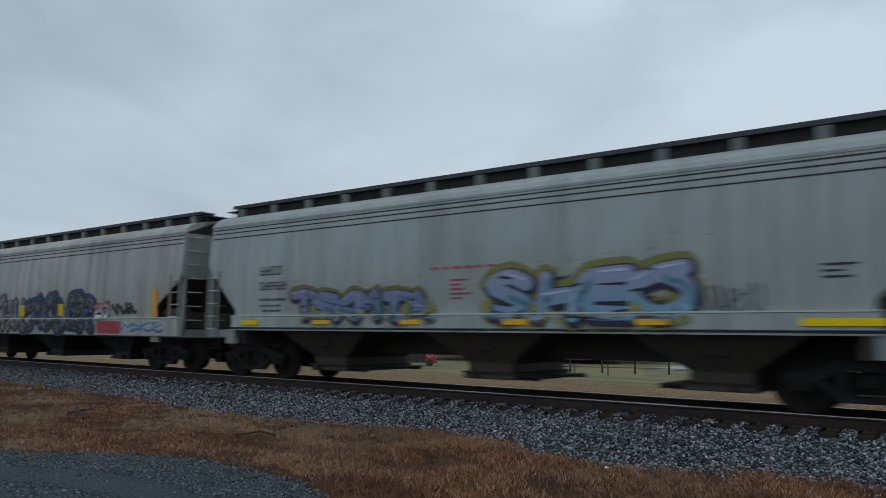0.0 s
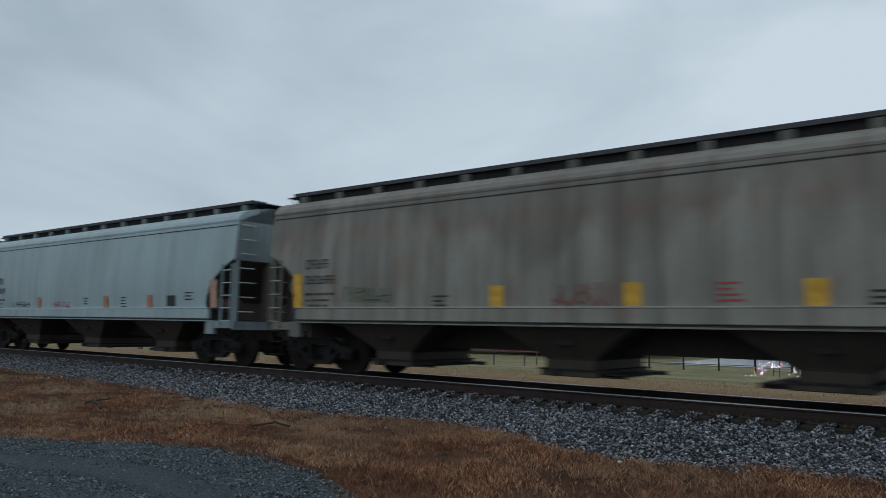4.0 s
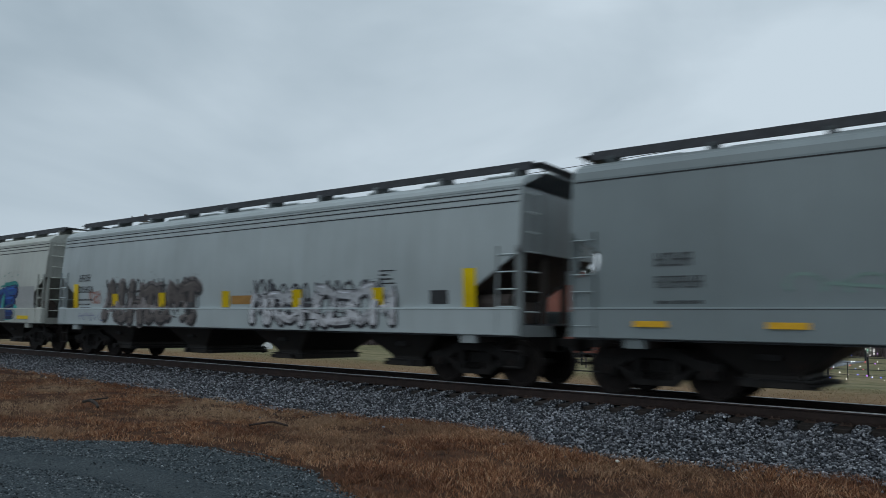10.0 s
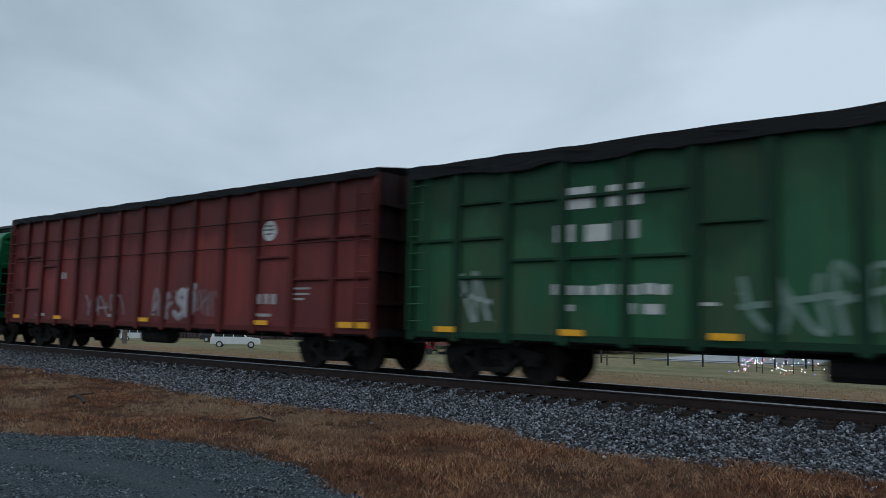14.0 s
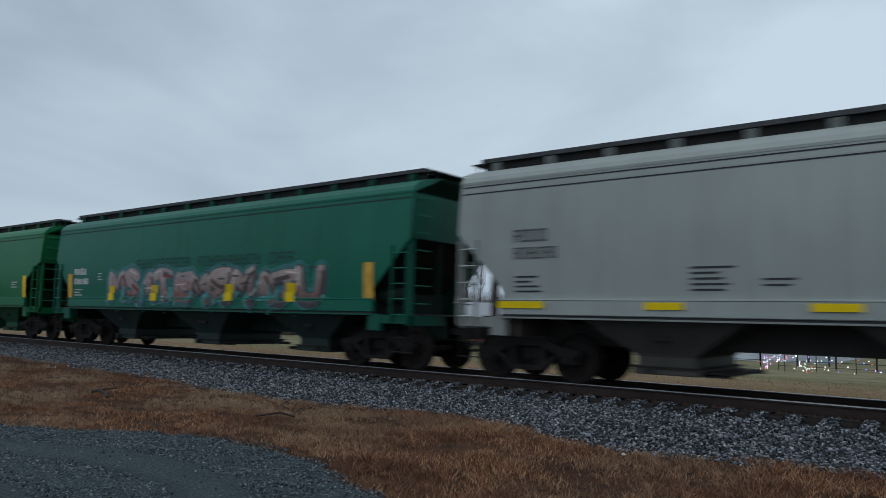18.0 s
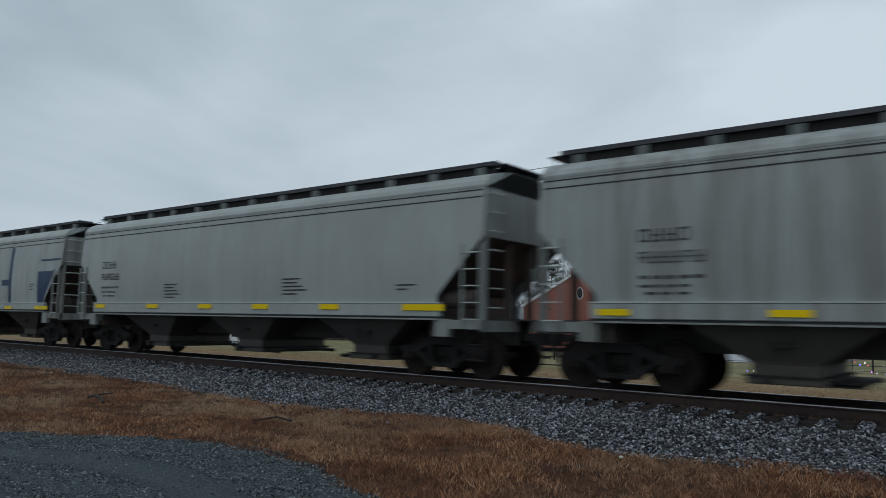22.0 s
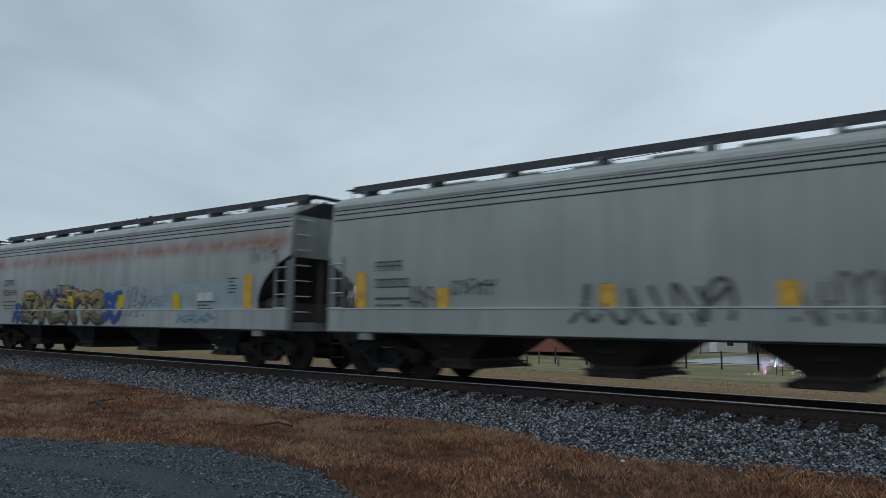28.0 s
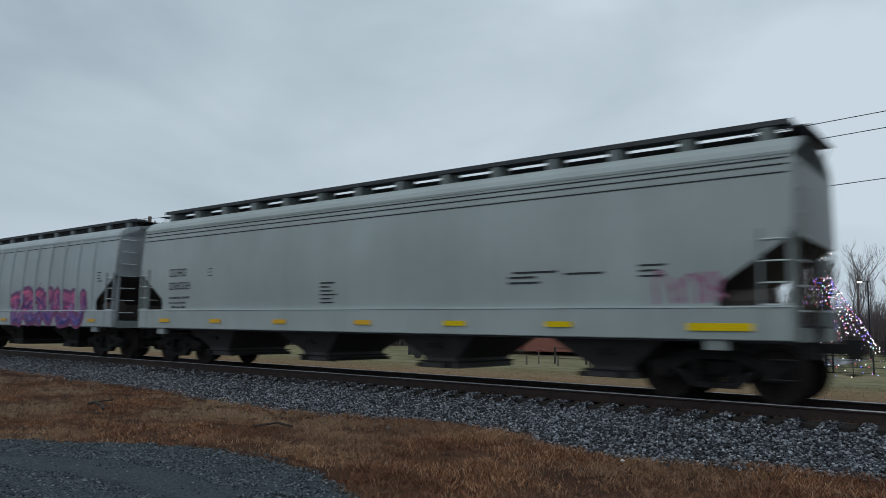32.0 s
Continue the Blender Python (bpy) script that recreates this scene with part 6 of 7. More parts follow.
for _ in range(112000):
    x = -34 + 36 * rs.rand() ** 0.62
    t = abs(toe(x))
    y = -(0.95 + (t + 0.12 - 0.95) * rs.rand())
    if y > -1.38 and abs(((x + 52) / 0.495 + 0.5) % 1.0 - 0.5) < 0.3:
        continue
    s = rs.uniform(0.026, 0.056)
    crib = abs(((x + 52) / 0.495 + 0.5) % 1.0 - 0.5) * 2
    heap = smooth(-1.85, -1.4, y) * (0.06 * smooth(0.25, 0.8, crib) - 0.025)
    spots.append((x, y, bed_z(x, y) + heap + rs.uniform(-0.02, 0.045)))
    sizes.append(s)
for _ in range(5000):
    x, y = -36 + 39 * rs.rand(), rs.uniform(-0.6, 3.2)
    spots.append((x, y, bed_z(x, y) + 0.01))
    sizes.append(rs.uniform(0.04, 0.075))
for _ in range(700):
    x = -30 + 32 * rs.rand()
    y = -abs(toe(x)) - rs.exponential(0.25)
    spots.append((x, y, ground_z(x, y) + 0.01))
    sizes.append(rs.uniform(0.03, 0.06))
tagged(stones("ballast_stones", spots, sizes, BALLAST, 6), "loose crushed blue-grey ballast stones", "ballast", kind="stuff")

spots, sizes = [], []
for _ in range(36000):
    x = rs.uniform(-12, -1.5)
    y = drive_edge(x) + 0.08 - abs(rs.normal(0, 2.4))
    if lane((drive_edge(x) - y) * 0.85) > 0.2 and rs.rand() < 0.96:
        continue
    spots.append((x, y, ground_z(x, y) + 0.028))
    sizes.append(rs.uniform(0.012, 0.03))
CHIPS = stone_material("gravel_chips", (0.018, 0.026, 0.032), (0.055, 0.076, 0.09), (0.19, 0.215, 0.23))
tagged(stones("gravel_chips", spots, sizes, CHIPS, 8), "small loose gravel chips on the drive", "gravel", kind="stuff")
pebble = stones("pebble", [(-4.04, -4.39, -0.5)], [0.055], worn("white_stone", (0.75, 0.74, 0.7), 9, 0.1, 0.7, 0.2), 3)
tagged(pebble, "single white stone lying in the dry grass", "stone")


# ---- dry grass ----
def blades(name, pts, heights, material, seed, lean=0.5, wide=0.007):
    r = np.random.RandomState(seed)
    n = len(pts)
    p, h = np.asarray(pts, float), np.asarray(heights)[:, None]
    a = r.uniform(0, 2 * np.pi, n)
    side = np.stack([np.cos(a), np.sin(a), np.zeros(n)], -1) * wide
    bend = np.stack([r.normal(0, lean, n), r.normal(0, lean, n), np.ones(n)], -1) * h
    mid = p + bend * np.array([0.35, 0.35, 0.6])
    v = np.stack([p - side, p + side, mid + side * 0.7, mid - side * 0.7, p + bend], 1).reshape(-1, 3)
    faces = []
    for i in range(n):
        k = 5 * i
        faces += [(k, k + 1, k + 2, k + 3), (k + 3, k + 2, k + 4)]
    return from_lists(name, v.tolist(), faces, material)


def blade_material():
    n = Nodes("dry_grass_blades")
    rnd = n.t.nodes.new("ShaderNodeNewGeometry").outputs["Random Per Island"]
    col = n.ramp(rnd, (0.0, (0.065, 0.029, 0.019)), (0.4, (0.23, 0.1, 0.052)), (0.8, (0.42, 0.215, 0.115)), (1.0, (0.58, 0.4, 0.26)))
    col = n.mix(n.math("MULTIPLY", n.ramp(n.noise(0.9, 5), (0.48, 0.0), (0.6, 1.0)), 0.6), col, (0.1, 0.041, 0.027))
    x = n.node("ShaderNodeSeparateXYZ", (n.co, "Vector")).outputs["X"]
    west = n.node("ShaderNodeMapRange", (x, "Value"), From_Min=-7.5, From_Max=-13.0, To_Min=0.28, To_Max=0.85).outputs["Result"]
    straw = n.math("MULTIPLY", n.ramp(n.noise(0.33, 4, (1, 1.6, 1)), (0.46, 0.0), (0.6, 1.0)), west)
    col = n.mix(straw, col, (0.40, 0.285, 0.185))
    return n.done(col, 0.8, 0, 0.15)


BLADE = blade_material()
n = Nodes("field_grass_blades")
n_y = n.node("ShaderNodeSeparateXYZ", (n.co, "Vector")).outputs["Y"]
n_far = n.node("ShaderNodeMapRange", (n_y, "Value"), From_Min=6.0, From_Max=16.0).outputs["Result"]
n_rnd = n.t.nodes.new("ShaderNodeNewGeometry").outputs["Random Per Island"]
FIELD_BLADE = n.done(n.mix(n_far, n.ramp(n_rnd, (0.0, (0.24, 0.125, 0.07)), (1.0, (0.46, 0.28, 0.17))), n.ramp(n_rnd, (0.0, (0.16, 0.165, 0.075)), (1.0, (0.36, 0.3, 0.18)))), 0.9, 0, 0.1)
pts, hs = [], []
for _ in range(120000):
    x = -30 + 33 * rs.rand() ** 0.6
    lo, hi = max(drive_edge(x), -9.6) - 0.1, -abs(toe(x)) + 0.12
    y = lo + (hi - lo) * rs.rand()
    clump = noise.noise(Vector((x * 1.1, y * 1.6, 11)))
    if clump < -0.12 and rs.rand() < 0.75:
        continue
    if y < lo + 0.3 and rs.rand() < 0.6:
        continue
    pts.append((x, y, ground_z(x, y) - 0.005))
    tall = math.exp(-((x + 7.6) / 1.6) ** 2 - ((y + 3.3) / 0.5) ** 2)
    hs.append(rs.uniform(0.02, 0.055) * (1.0 + 1.0 * max(0, clump) + 1.2 * tall) * (1.2 if x > -8 else 1.0))
# tufts: bunches of longer bent blades, thick along the ballast and on the low humps
for _ in range(9500):
    x = -26 + 29 * rs.rand() ** 0.55
    lo, hi = max(drive_edge(x), -9.6) + 0.12, -abs(toe(x)) + 0.1
    y = lo + (hi - lo) * rs.rand()
    hump = noise.noise(Vector((x * 0.9, y * 1.5, 21))) + 0.5 * noise.noise(Vector((x * 2.6, y * 3.1, 5)))
    tall = math.exp(-((x + 7.6) / 1.6) ** 2 - ((y + 3.3) / 0.55) ** 2)
    if hump + 0.8 * tall < -0.02:
        continue
    k = int(rs.uniform(9, 20))
    top = rs.uniform(0.045, 0.1) * (1 + 0.5 * max(0, hump) + 0.6 * tall) * (1.15 if x > -7 else 0.9)
    for px, py in rs.normal(0, 0.035, (k, 2)):
        pts.append((x + px, y + py, ground_z(x, y) - 0.005))
        hs.append(top * rs.uniform(0.55, 1.1))
grass = blades("dry_grass", pts, hs, BLADE, 4, 0.85, 0.0045)
tagged(grass, "matted dry orange-brown winter grass", "grass", kind="stuff")
pts, hs = [], []
for _ in range(36000):
    x, y = -40 + 44 * rs.rand(), 3.3 + 16 * rs.rand() ** 2
    pts.append((x, y, ground_z(x, y)))
    hs.append(rs.uniform(0.02, 0.06))
tagged(blades("field_grass", pts, hs, FIELD_BLADE, 9, 1.1, 0.009), "short dry grass of the field behind the track", "grass", kind="stuff")
bm = bmesh.new()
stick = [(-14.45, -6.0, -0.44), (-14.1, -6.05, -0.38), (-13.75, -6.1, -0.42), (-13.5, -6.2, -0.46)]
for a, b, r in zip(stick, stick[1:], (0.03, 0.035, 0.028)):
    tube(bm, a, b, r, 7, r * 0.85)
tube(bm, stick[1], (-13.9, -5.8, -0.34), 0.015, 5)
tagged(link("dead_branch", bm, worn("dead_wood", (0.04, 0.03, 0.025), 8, 0.3, 0.9, 0.5)), "dark dead branch lying in the dry grass", "branch")
bm = bmesh.new()
for a, b in (((-9.9, -5.55, -0.5), (-9.5, -5.4, -0.42)), ((-9.5, -5.4, -0.42), (-9.25, -5.3, -0.47))):
    tube(bm, a, b, 0.018, 6)
tagged(link("dead_branch", bm, worn("dead_twig", (0.05, 0.035, 0.03), 8, 0.3, 0.9, 0.5)), "thin dead branch lying in the dry grass", "branch")

# ---- track ----
track = new("railway_track")
tagged(track, "single railway track of rusty rails on dark wooden ties", "railway track", kind="structure")
RAIL_PROF = [(-0.076, -0.186), (0.076, -0.186), (0.076, -0.175), (0.012, -0.155), (0.009, -0.045), (0.037, -0.035), (0.037, -0.012), (-0.037, -0.012), (-0.037, -0.035), (-0.009, -0.045), (-0.012, -0.155), (-0.076, -0.175)]
HEAD = [(-0.0355, -0.012), (0.0355, -0.012), (0.033, -0.003), (0.02, 0.0), (-0.02, 0.0), (-0.033, -0.003)]
for sy in (-1, 1):
    c = sy * 0.7525
    rail = part("rail", loft(bmesh.new(), [[(x, c + y, z) for y, z in RAIL_PROF] for x in (-520, 470)]), RAIL, track)
    part("rail_head", loft(bmesh.new(), [[(x, c + y, z) for y, z in HEAD] for x in (-520, 470)]), RAILHEAD, rail, "polished running surface")


def tie_box(bm, x, rnd):
    e = rnd.uniform(-0.05, 0.05)
    return box(bm, x - 0.112, x + 0.112, -1.3 + e, 1.3 + e, -0.38, -0.195)


rt = random.Random(3)
meshes = []
for k in range(6):
    me = bpy.data.meshes.new("tie")
    bm = bevelled(tie_box(bmesh.new(), 0, rt), 0.012)
    bm.to_mesh(me)
    me.materials.append(TIE)
    meshes.append(me)
PLATE = worn("rusty_tie_plate", (0.07, 0.045, 0.035), 7, 0.3, 0.8, 0.3)
bm = bmesh.new()
for sy in (-1, 1):
    c = sy * 0.7525
    box(bm, -0.09, 0.09, c - 0.17, c + 0.17, -0.196, -0.182)
    for px, py in ((-0.05, 0.1), (0.05, -0.1), (0.05, 0.12), (-0.05, -0.12)):
        box(bm, px - 0.012, px + 0.012, c + py - 0.016, c + py + 0.016, -0.182, -0.15)
plate_mesh = bpy.data.meshes.new("tie_plate")
bm.to_mesh(plate_mesh)
bm.free()
plate_mesh.materials.append(PLATE)
x = -52.0
while x < 7:
    ti = new("tie", rt.choice(meshes))
    ti.parent = track
    ti.location = (x + rt.uniform(-0.02, 0.02), 0, rt.uniform(-0.012, 0.004))
    ti.rotation_euler = (0, 0, rt.uniform(-0.012, 0.012))
    pl = new("tie_plate", plate_mesh)
    pl.parent = ti
    x += 0.495
bm = bmesh.new()
for lo, hi in ((-520, -52.3), (7.2, 470)):
    x = lo
    while x < hi:
        tie_box(bm, x, rt)
        x += 0.495
tagged(part("tie_row", bm, TIE, track), kind="stuff")


# ---- beyond the track ----
def brick_material():
    n = Nodes("red_brick_wall")
    b = n.node("ShaderNodeTexBrick", (n.co, "Vector"), Scale=4.0)
    mp = n.node("ShaderNodeMapping", (n.co, "Vector"))
    mp.inputs["Rotation"].default_value = (radians(90), 0, 0)
    n.t.links.new(mp.outputs["Vector"], b.inputs["Vector"])
    b.inputs["Color1"].default_value, b.inputs["Color2"].default_value, b.inputs["Mortar"].default_value = (0.23, 0.075, 0.055, 1), (0.3, 0.10, 0.075, 1), (0.24, 0.17, 0.15, 1)
    c = n.mix(n.math("MULTIPLY", n.noise(0.8, 4), 0.4), b.outputs["Color"], (0.17, 0.06, 0.045))
    n.bump(b.outputs["Fac"], 0.4, 0.01)
    return n.done(c, 0.85)


BRICK = brick_material()
TRIM = worn("white_trim", (0.66, 0.68, 0.7), 4, 0.08, 0.5, 0.05)
ROOF = worn("pale_shingle_roof", (0.33, 0.34, 0.36), 6, 0.2, 0.8, 0.3)
GLASS = worn("dark_window_glass", (0.02, 0.024, 0.028), 3, 0.2, 0.1, 0.0, 0, 0.01, 0.6)
WOOD_POST = worn("weathered_post", (0.14, 0.12, 0.1), 6, 0.3, 0.85, 0.3)
BLACK_POST = worn("black_painted_metal", (0.02, 0.021, 0.023), 5, 0.2, 0.5, 0.05)


def placed(ob, x, y, turn=0.0, z=None):
    ob.matrix_basis = pose(x, y, ground_z(x, y) if z is None else z, 0, 0, turn)
    return ob


def brick_hall():
    """A brick hall: a tall gable with a round louvred window and a low wing beside it."""
    hall = new("brick_hall")
    tagged(hall, "red brick hall with white-trimmed gable and oval window", "building")
    w, e, a, top = 6.4, 4.9, 8.3, 9.2
    gable = [(-w, 0), (w, 0), (w, e), (1.0, a), (1.0, top), (-1.0, top), (-1.0, a), (-w, e)]
    part("gable_wall", prism_xz(bmesh.new(), gable, 0, 0.3), BRICK, hall)
    part("side_wall", boxed(-w, -w + 0.3, 0.3, 22, 0, e), BRICK, hall)
    part("side_wall", boxed(w - 0.3, w, 0.3, 22, 0, e), BRICK, hall)
    part("back_wall", boxed(-w, w, 21.7, 22, 0, e), BRICK, hall)
    for s in (-1, 1):
        bm = loft(bmesh.new(), [[(s * (w + 0.35), y, e - 0.3), (s * 0.9, y, a + 0.05), (s * 0.9, y, a + 0.25), (s * (w + 0.45), y, e - 0.1)] for y in (0.31, 22.2)])
        part("roof", bm, ROOF, hall)
        bm = loft(bmesh.new(), [[(s * (w + 0.35), y, e - 0.42), (s * 1.0, y, a - 0.1), (s * 1.0, y, a + 0.22), (s * (w + 0.4), y, e - 0.08)] for y in (-0.12, 0.1)])
        part("rake_trim", bm, TRIM, hall, "white trim board")
    part("chimney_cap", boxed(-1.15, 1.15, -0.06, 0.5, top, top + 0.18), TRIM, hall)
    part("roof_ridge", boxed(-0.95, 0.95, 0.3, 22.2, a + 0.0, a + 0.28), ROOF, hall)
    ring = bmesh.new()
    for k in range(20):
        p, q = 2 * math.pi * k / 20, 2 * math.pi * (k + 1) / 20
        tube(ring, (0.36 * math.sin(p), -0.03, 6.3 + 0.66 * math.cos(p)), (0.36 * math.sin(q), -0.03, 6.3 + 0.66 * math.cos(q)), 0.05, 6)
    win = part("oval_window", ring, TRIM, hall)
    bm = bmesh.new()
    bm.faces.new([bm.verts.new((0.34 * math.sin(2 * math.pi * k / 20), -0.01, 6.3 + 0.64 * math.cos(2 * math.pi * k / 20))) for k in range(20)][::-1])
    part("pane", bm, GLASS, win)
    for k in range(6):
        z = 5.85 + k * 0.16
        hw = 0.33 * math.sqrt(max(0.05, 1 - ((z - 6.3) / 0.64) ** 2))
        part("louvre", boxed(-hw, hw, -0.05, -0.015, z, z + 0.05), STEEL, win)
    # low wing
    part("wing_wall", boxed(-18, -w, 4, 4.3, 0, 2.9), BRICK, hall)
    part("wing_wall", boxed(w, 12, 4, 4.3, 0, 2.9), BRICK, hall)
    for x0, x1 in ((-18.5, -w + 0.2), (w - 0.2, 12.5)):
        part("wing_roof", loft(bmesh.new(), [[(x, 3.4, 2.85), (x, 8.5, 4.9), (x, 13.5, 2.85)] for x in (x0, x1)]), ROOF, hall)
    for x in (-16, -13, -10, -7, 6, 8.5, 11):
        wn_ = part("window", boxed(x - 0.6, x + 0.6, 3.92, 4.0, 1.0, 2.4), TRIM, hall)
        part("pane", boxed(x - 0.5, x + 0.5, 3.9, 3.93, 1.08, 2.32), GLASS, wn_)
    return hall


placed(brick_hall(), -39.6, 63.1, 28, -1.6)


def small_house(label, w, d, e, r, wall, roof):
    ho = new("house")
    tagged(ho, label, "house")
    part("wall", prism_xz(bmesh.new(), [(-w, 0), (w, 0), (w, e), (0, r), (-w, e)], 0, 0.25), wall, ho)
    part("wall", prism_xz(bmesh.new(), [(-w, 0), (w, 0), (w, e), (0, r), (-w, e)], d - 0.25, d), wall, ho)
    for s in (-1, 1):
        a, b = sorted((s * w, s * (w - 0.25)))
        part("wall", boxed(a, b, 0.25, d - 0.25, 0, e), wall, ho)
        k = (r - e) / w
        part("roof", loft(bmesh.new(), [[(s * (w + 0.5), y, e - 0.5 * k), (0, y, r), (0, y, r + 0.25), (s * (w + 0.5), y, e - 0.5 * k + 0.25)] for y in (-0.4, d + 0.4)]), roof, ho)
        wi = part("window", boxed(s * w * 0.5 - 0.55, s * w * 0.5 + 0.55, -0.06, 0.0, 1.0, 2.3), TRIM, ho)
        part("pane", boxed(s * w * 0.5 - 0.45, s * w * 0.5 + 0.45, -0.08, -0.05, 1.08, 2.22), GLASS, wi)
    do = part("door", boxed(-0.5, 0.5, -0.06, 0.0, 0.1, 2.15), TRIM, ho)
    part("door_handle", boxed(0.32, 0.4, -0.1, -0.06, 1.0, 1.1), STEEL, do)
    return ho


SIDING = worn("pale_siding", (0.42, 0.42, 0.4), 3, 0.1, 0.7, 0.1)
placed(small_house("small pale-sided house with a low gable by the woods", 4.5, 9, 2.6, 4.6, SIDING, ROOF), -34.0, 92, 25)
placed(small_house("long low shed with pale walls behind a fence", 7, 6, 2.4, 3.4, SIDING, ROOF), -56, 72, 40)
LAMP_GLOW = Nodes("porch_lamp_glow")
LAMP_GLOW.p.inputs["Emission Color"].default_value, LAMP_GLOW.p.inputs["Emission Strength"].default_value = (1, 0.97, 0.85, 1), 6.0
LAMP_GLOW = LAMP_GLOW.done((0.9, 0.9, 0.85), 0.4)
bm = tube(bmesh.new(), (0, 0, 0), (0, 0, 3.4), 0.06, 8)
yl = tagged(link("yard_light", bm, BLACK_POST), "small bright yard light on a post by the shed", "lamp")
bm = bmesh.new()
bmesh.ops.create_uvsphere(bm, u_segments=10, v_segments=8, radius=0.2)
bmesh.ops.translate(bm, vec=(0, 0, 3.55), verts=bm.verts)
part("globe", bm, LAMP_GLOW, yl, "glowing globe")
placed(yl, -34.6, 88.5)


# ---- street lamps ----
def street_lamp(height, arm):
    lamp = new("street_lamp")
    tagged(lamp, "tall dark street lamp with a lit head", "street lamp", "street lamps")
    part("pole", tube(bmesh.new(), (0, 0, 0), (0, 0, height), 0.11, 10, 0.08), BLACK_POST, lamp)
    part("arm", boxed(min(0, arm), max(0, arm), -0.05, 0.05, height - 0.08, height + 0.02), BLACK_POST, lamp)
    a, b = sorted((arm, arm * 1.75))
    head = part("lamp_head", bevelled(boxed(a, b, -0.17, 0.17, height - 0.06, height + 0.1), 0.03), BLACK_POST, lamp)
    part("lens", boxed(a + 0.03, b - 0.03, -0.14, 0.14, height - 0.16, height - 0.065), STREET_GLOW, head, "glowing warm white lens")
    return lamp


STREET_GLOW = Nodes("street_lamp_glow")
STREET_GLOW.p.inputs["Emission Color"].default_value, STREET_GLOW.p.inputs["Emission Strength"].default_value = (1, 0.9, 0.72, 1), 14.0
STREET_GLOW = STREET_GLOW.done((0.9, 0.9, 0.85), 0.4)
placed(street_lamp(9.2, -0.55), -15.4, 60.1, 5)
placed(street_lamp(9.2, -0.6), -13.75, 85.8, 8)


# ---- tree of coloured lights and the lit fence ----
def glow(name, c, k=5.0):
    n = Nodes(name)
    n.p.inputs["Emission Color"].default_value, n.p.inputs["Emission Strength"].default_value = (*c, 1), k
    return n.done(shade(c, 0.5), 0.4)


BULBS = [glow("white_bulb", (1.0, 0.93, 0.85), 5), glow("red_bulb", (1.0, 0.08, 0.1), 4), glow("blue_bulb", (0.12, 0.15, 1.0), 5), glow("green_bulb", (0.4, 1.0, 0.65), 3), glow("violet_bulb", (0.7, 0.25, 1.0), 4)]


def bulbs(parent, points, radius, seed, weights=(60, 12, 14, 8, 8)):
    """Small bulbs along strings, one mesh for each colour."""
    r = random.Random(seed)
    sets = {}
    for p in points:
        sets.setdefault(r.choices(range(5), weights)[0], []).append(p)
    for k, ps in sets.items():
        bm = bmesh.new()
        for p in ps:
            s = radius * r.uniform(0.7, 1.25)
            v = [bm.verts.new(Vector(p) + Vector(o) * s) for o in ((1, 0, 0), (-1, 0, 0), (0, 1, 0), (0, -1, 0), (0, 0, 1), (0, 0, -1))]
            for a, b, c in ((0, 2, 4), (2, 1, 4), (1, 3, 4), (3, 0, 4), (2, 0, 5), (1, 2, 5), (3, 1, 5), (0, 3, 5)):
                bm.faces.new((v[a], v[b], v[c]))
        tagged(part("bulb_string", bm, BULBS[k], parent, "string of small glowing bulbs"), kind="stuff")


def light_tree():
    tree = new("light_tree")
    tagged(tree, "tall tree of coloured light strings with a lit cross", "light tree")
    H, R = 8.3, 4.1
    part("pole", tube(bmesh.new(), (0, 0, 0), (0, 0, H + 1.0), 0.08, 8), BLACK_POST, tree)
    r = random.Random(4)
    pts, wires = [], bmesh.new()
    for k in range(30):
        a = 2 * math.pi * k / 30
        foot = Vector((R * math.cos(a), R * math.sin(a), 1.5 + 0.5 * r.random()))
        prev = None
        for i in range(22):
            f = i / 21
            rad = R * (0.06 + 0.94 * f ** 1.05)
            p = Vector((rad * math.cos(a), rad * math.sin(a), H - (H - foot.z) * f))
            if prev is not None:
                tube(wires, prev, p, 0.012, 3)
            prev = p
            if r.random() < 0.7:
                pts.append(p + Vector((r.uniform(-0.06, 0.06), r.uniform(-0.06, 0.06), r.uniform(-0.1, 0.1))))
    part("light_cable", wires, BLACK_POST, tree)
    bulbs(tree, pts, 0.042, 5, (40, 18, 20, 6, 12))
    cross = bmesh.new()
    cpts = []
    for i in range(9):
        cpts.append((0, 0, H + 0.2 + i * 0.24))
    for i in range(-4, 5):
        cpts.append((i * 0.17, 0, H + 1.45))
    for k in range(8):
        a = math.pi * k / 4
        cpts.append((0.4 * math.cos(a), 0, H + 1.45 + 0.4 * math.sin(a)))
    box(cross, -0.04, 0.04, -0.04, 0.04, H, H + 2.2)
    box(cross, -0.7, 0.7, -0.04, 0.04, H + 1.41, H + 1.49)
    cr = part("cross", cross, WOOD_POST, tree)
    bulbs(cr, cpts, 0.06, 6, (100, 4, 0, 0, 0))
    return tree


placed(light_tree(), -12.85, 55.5)


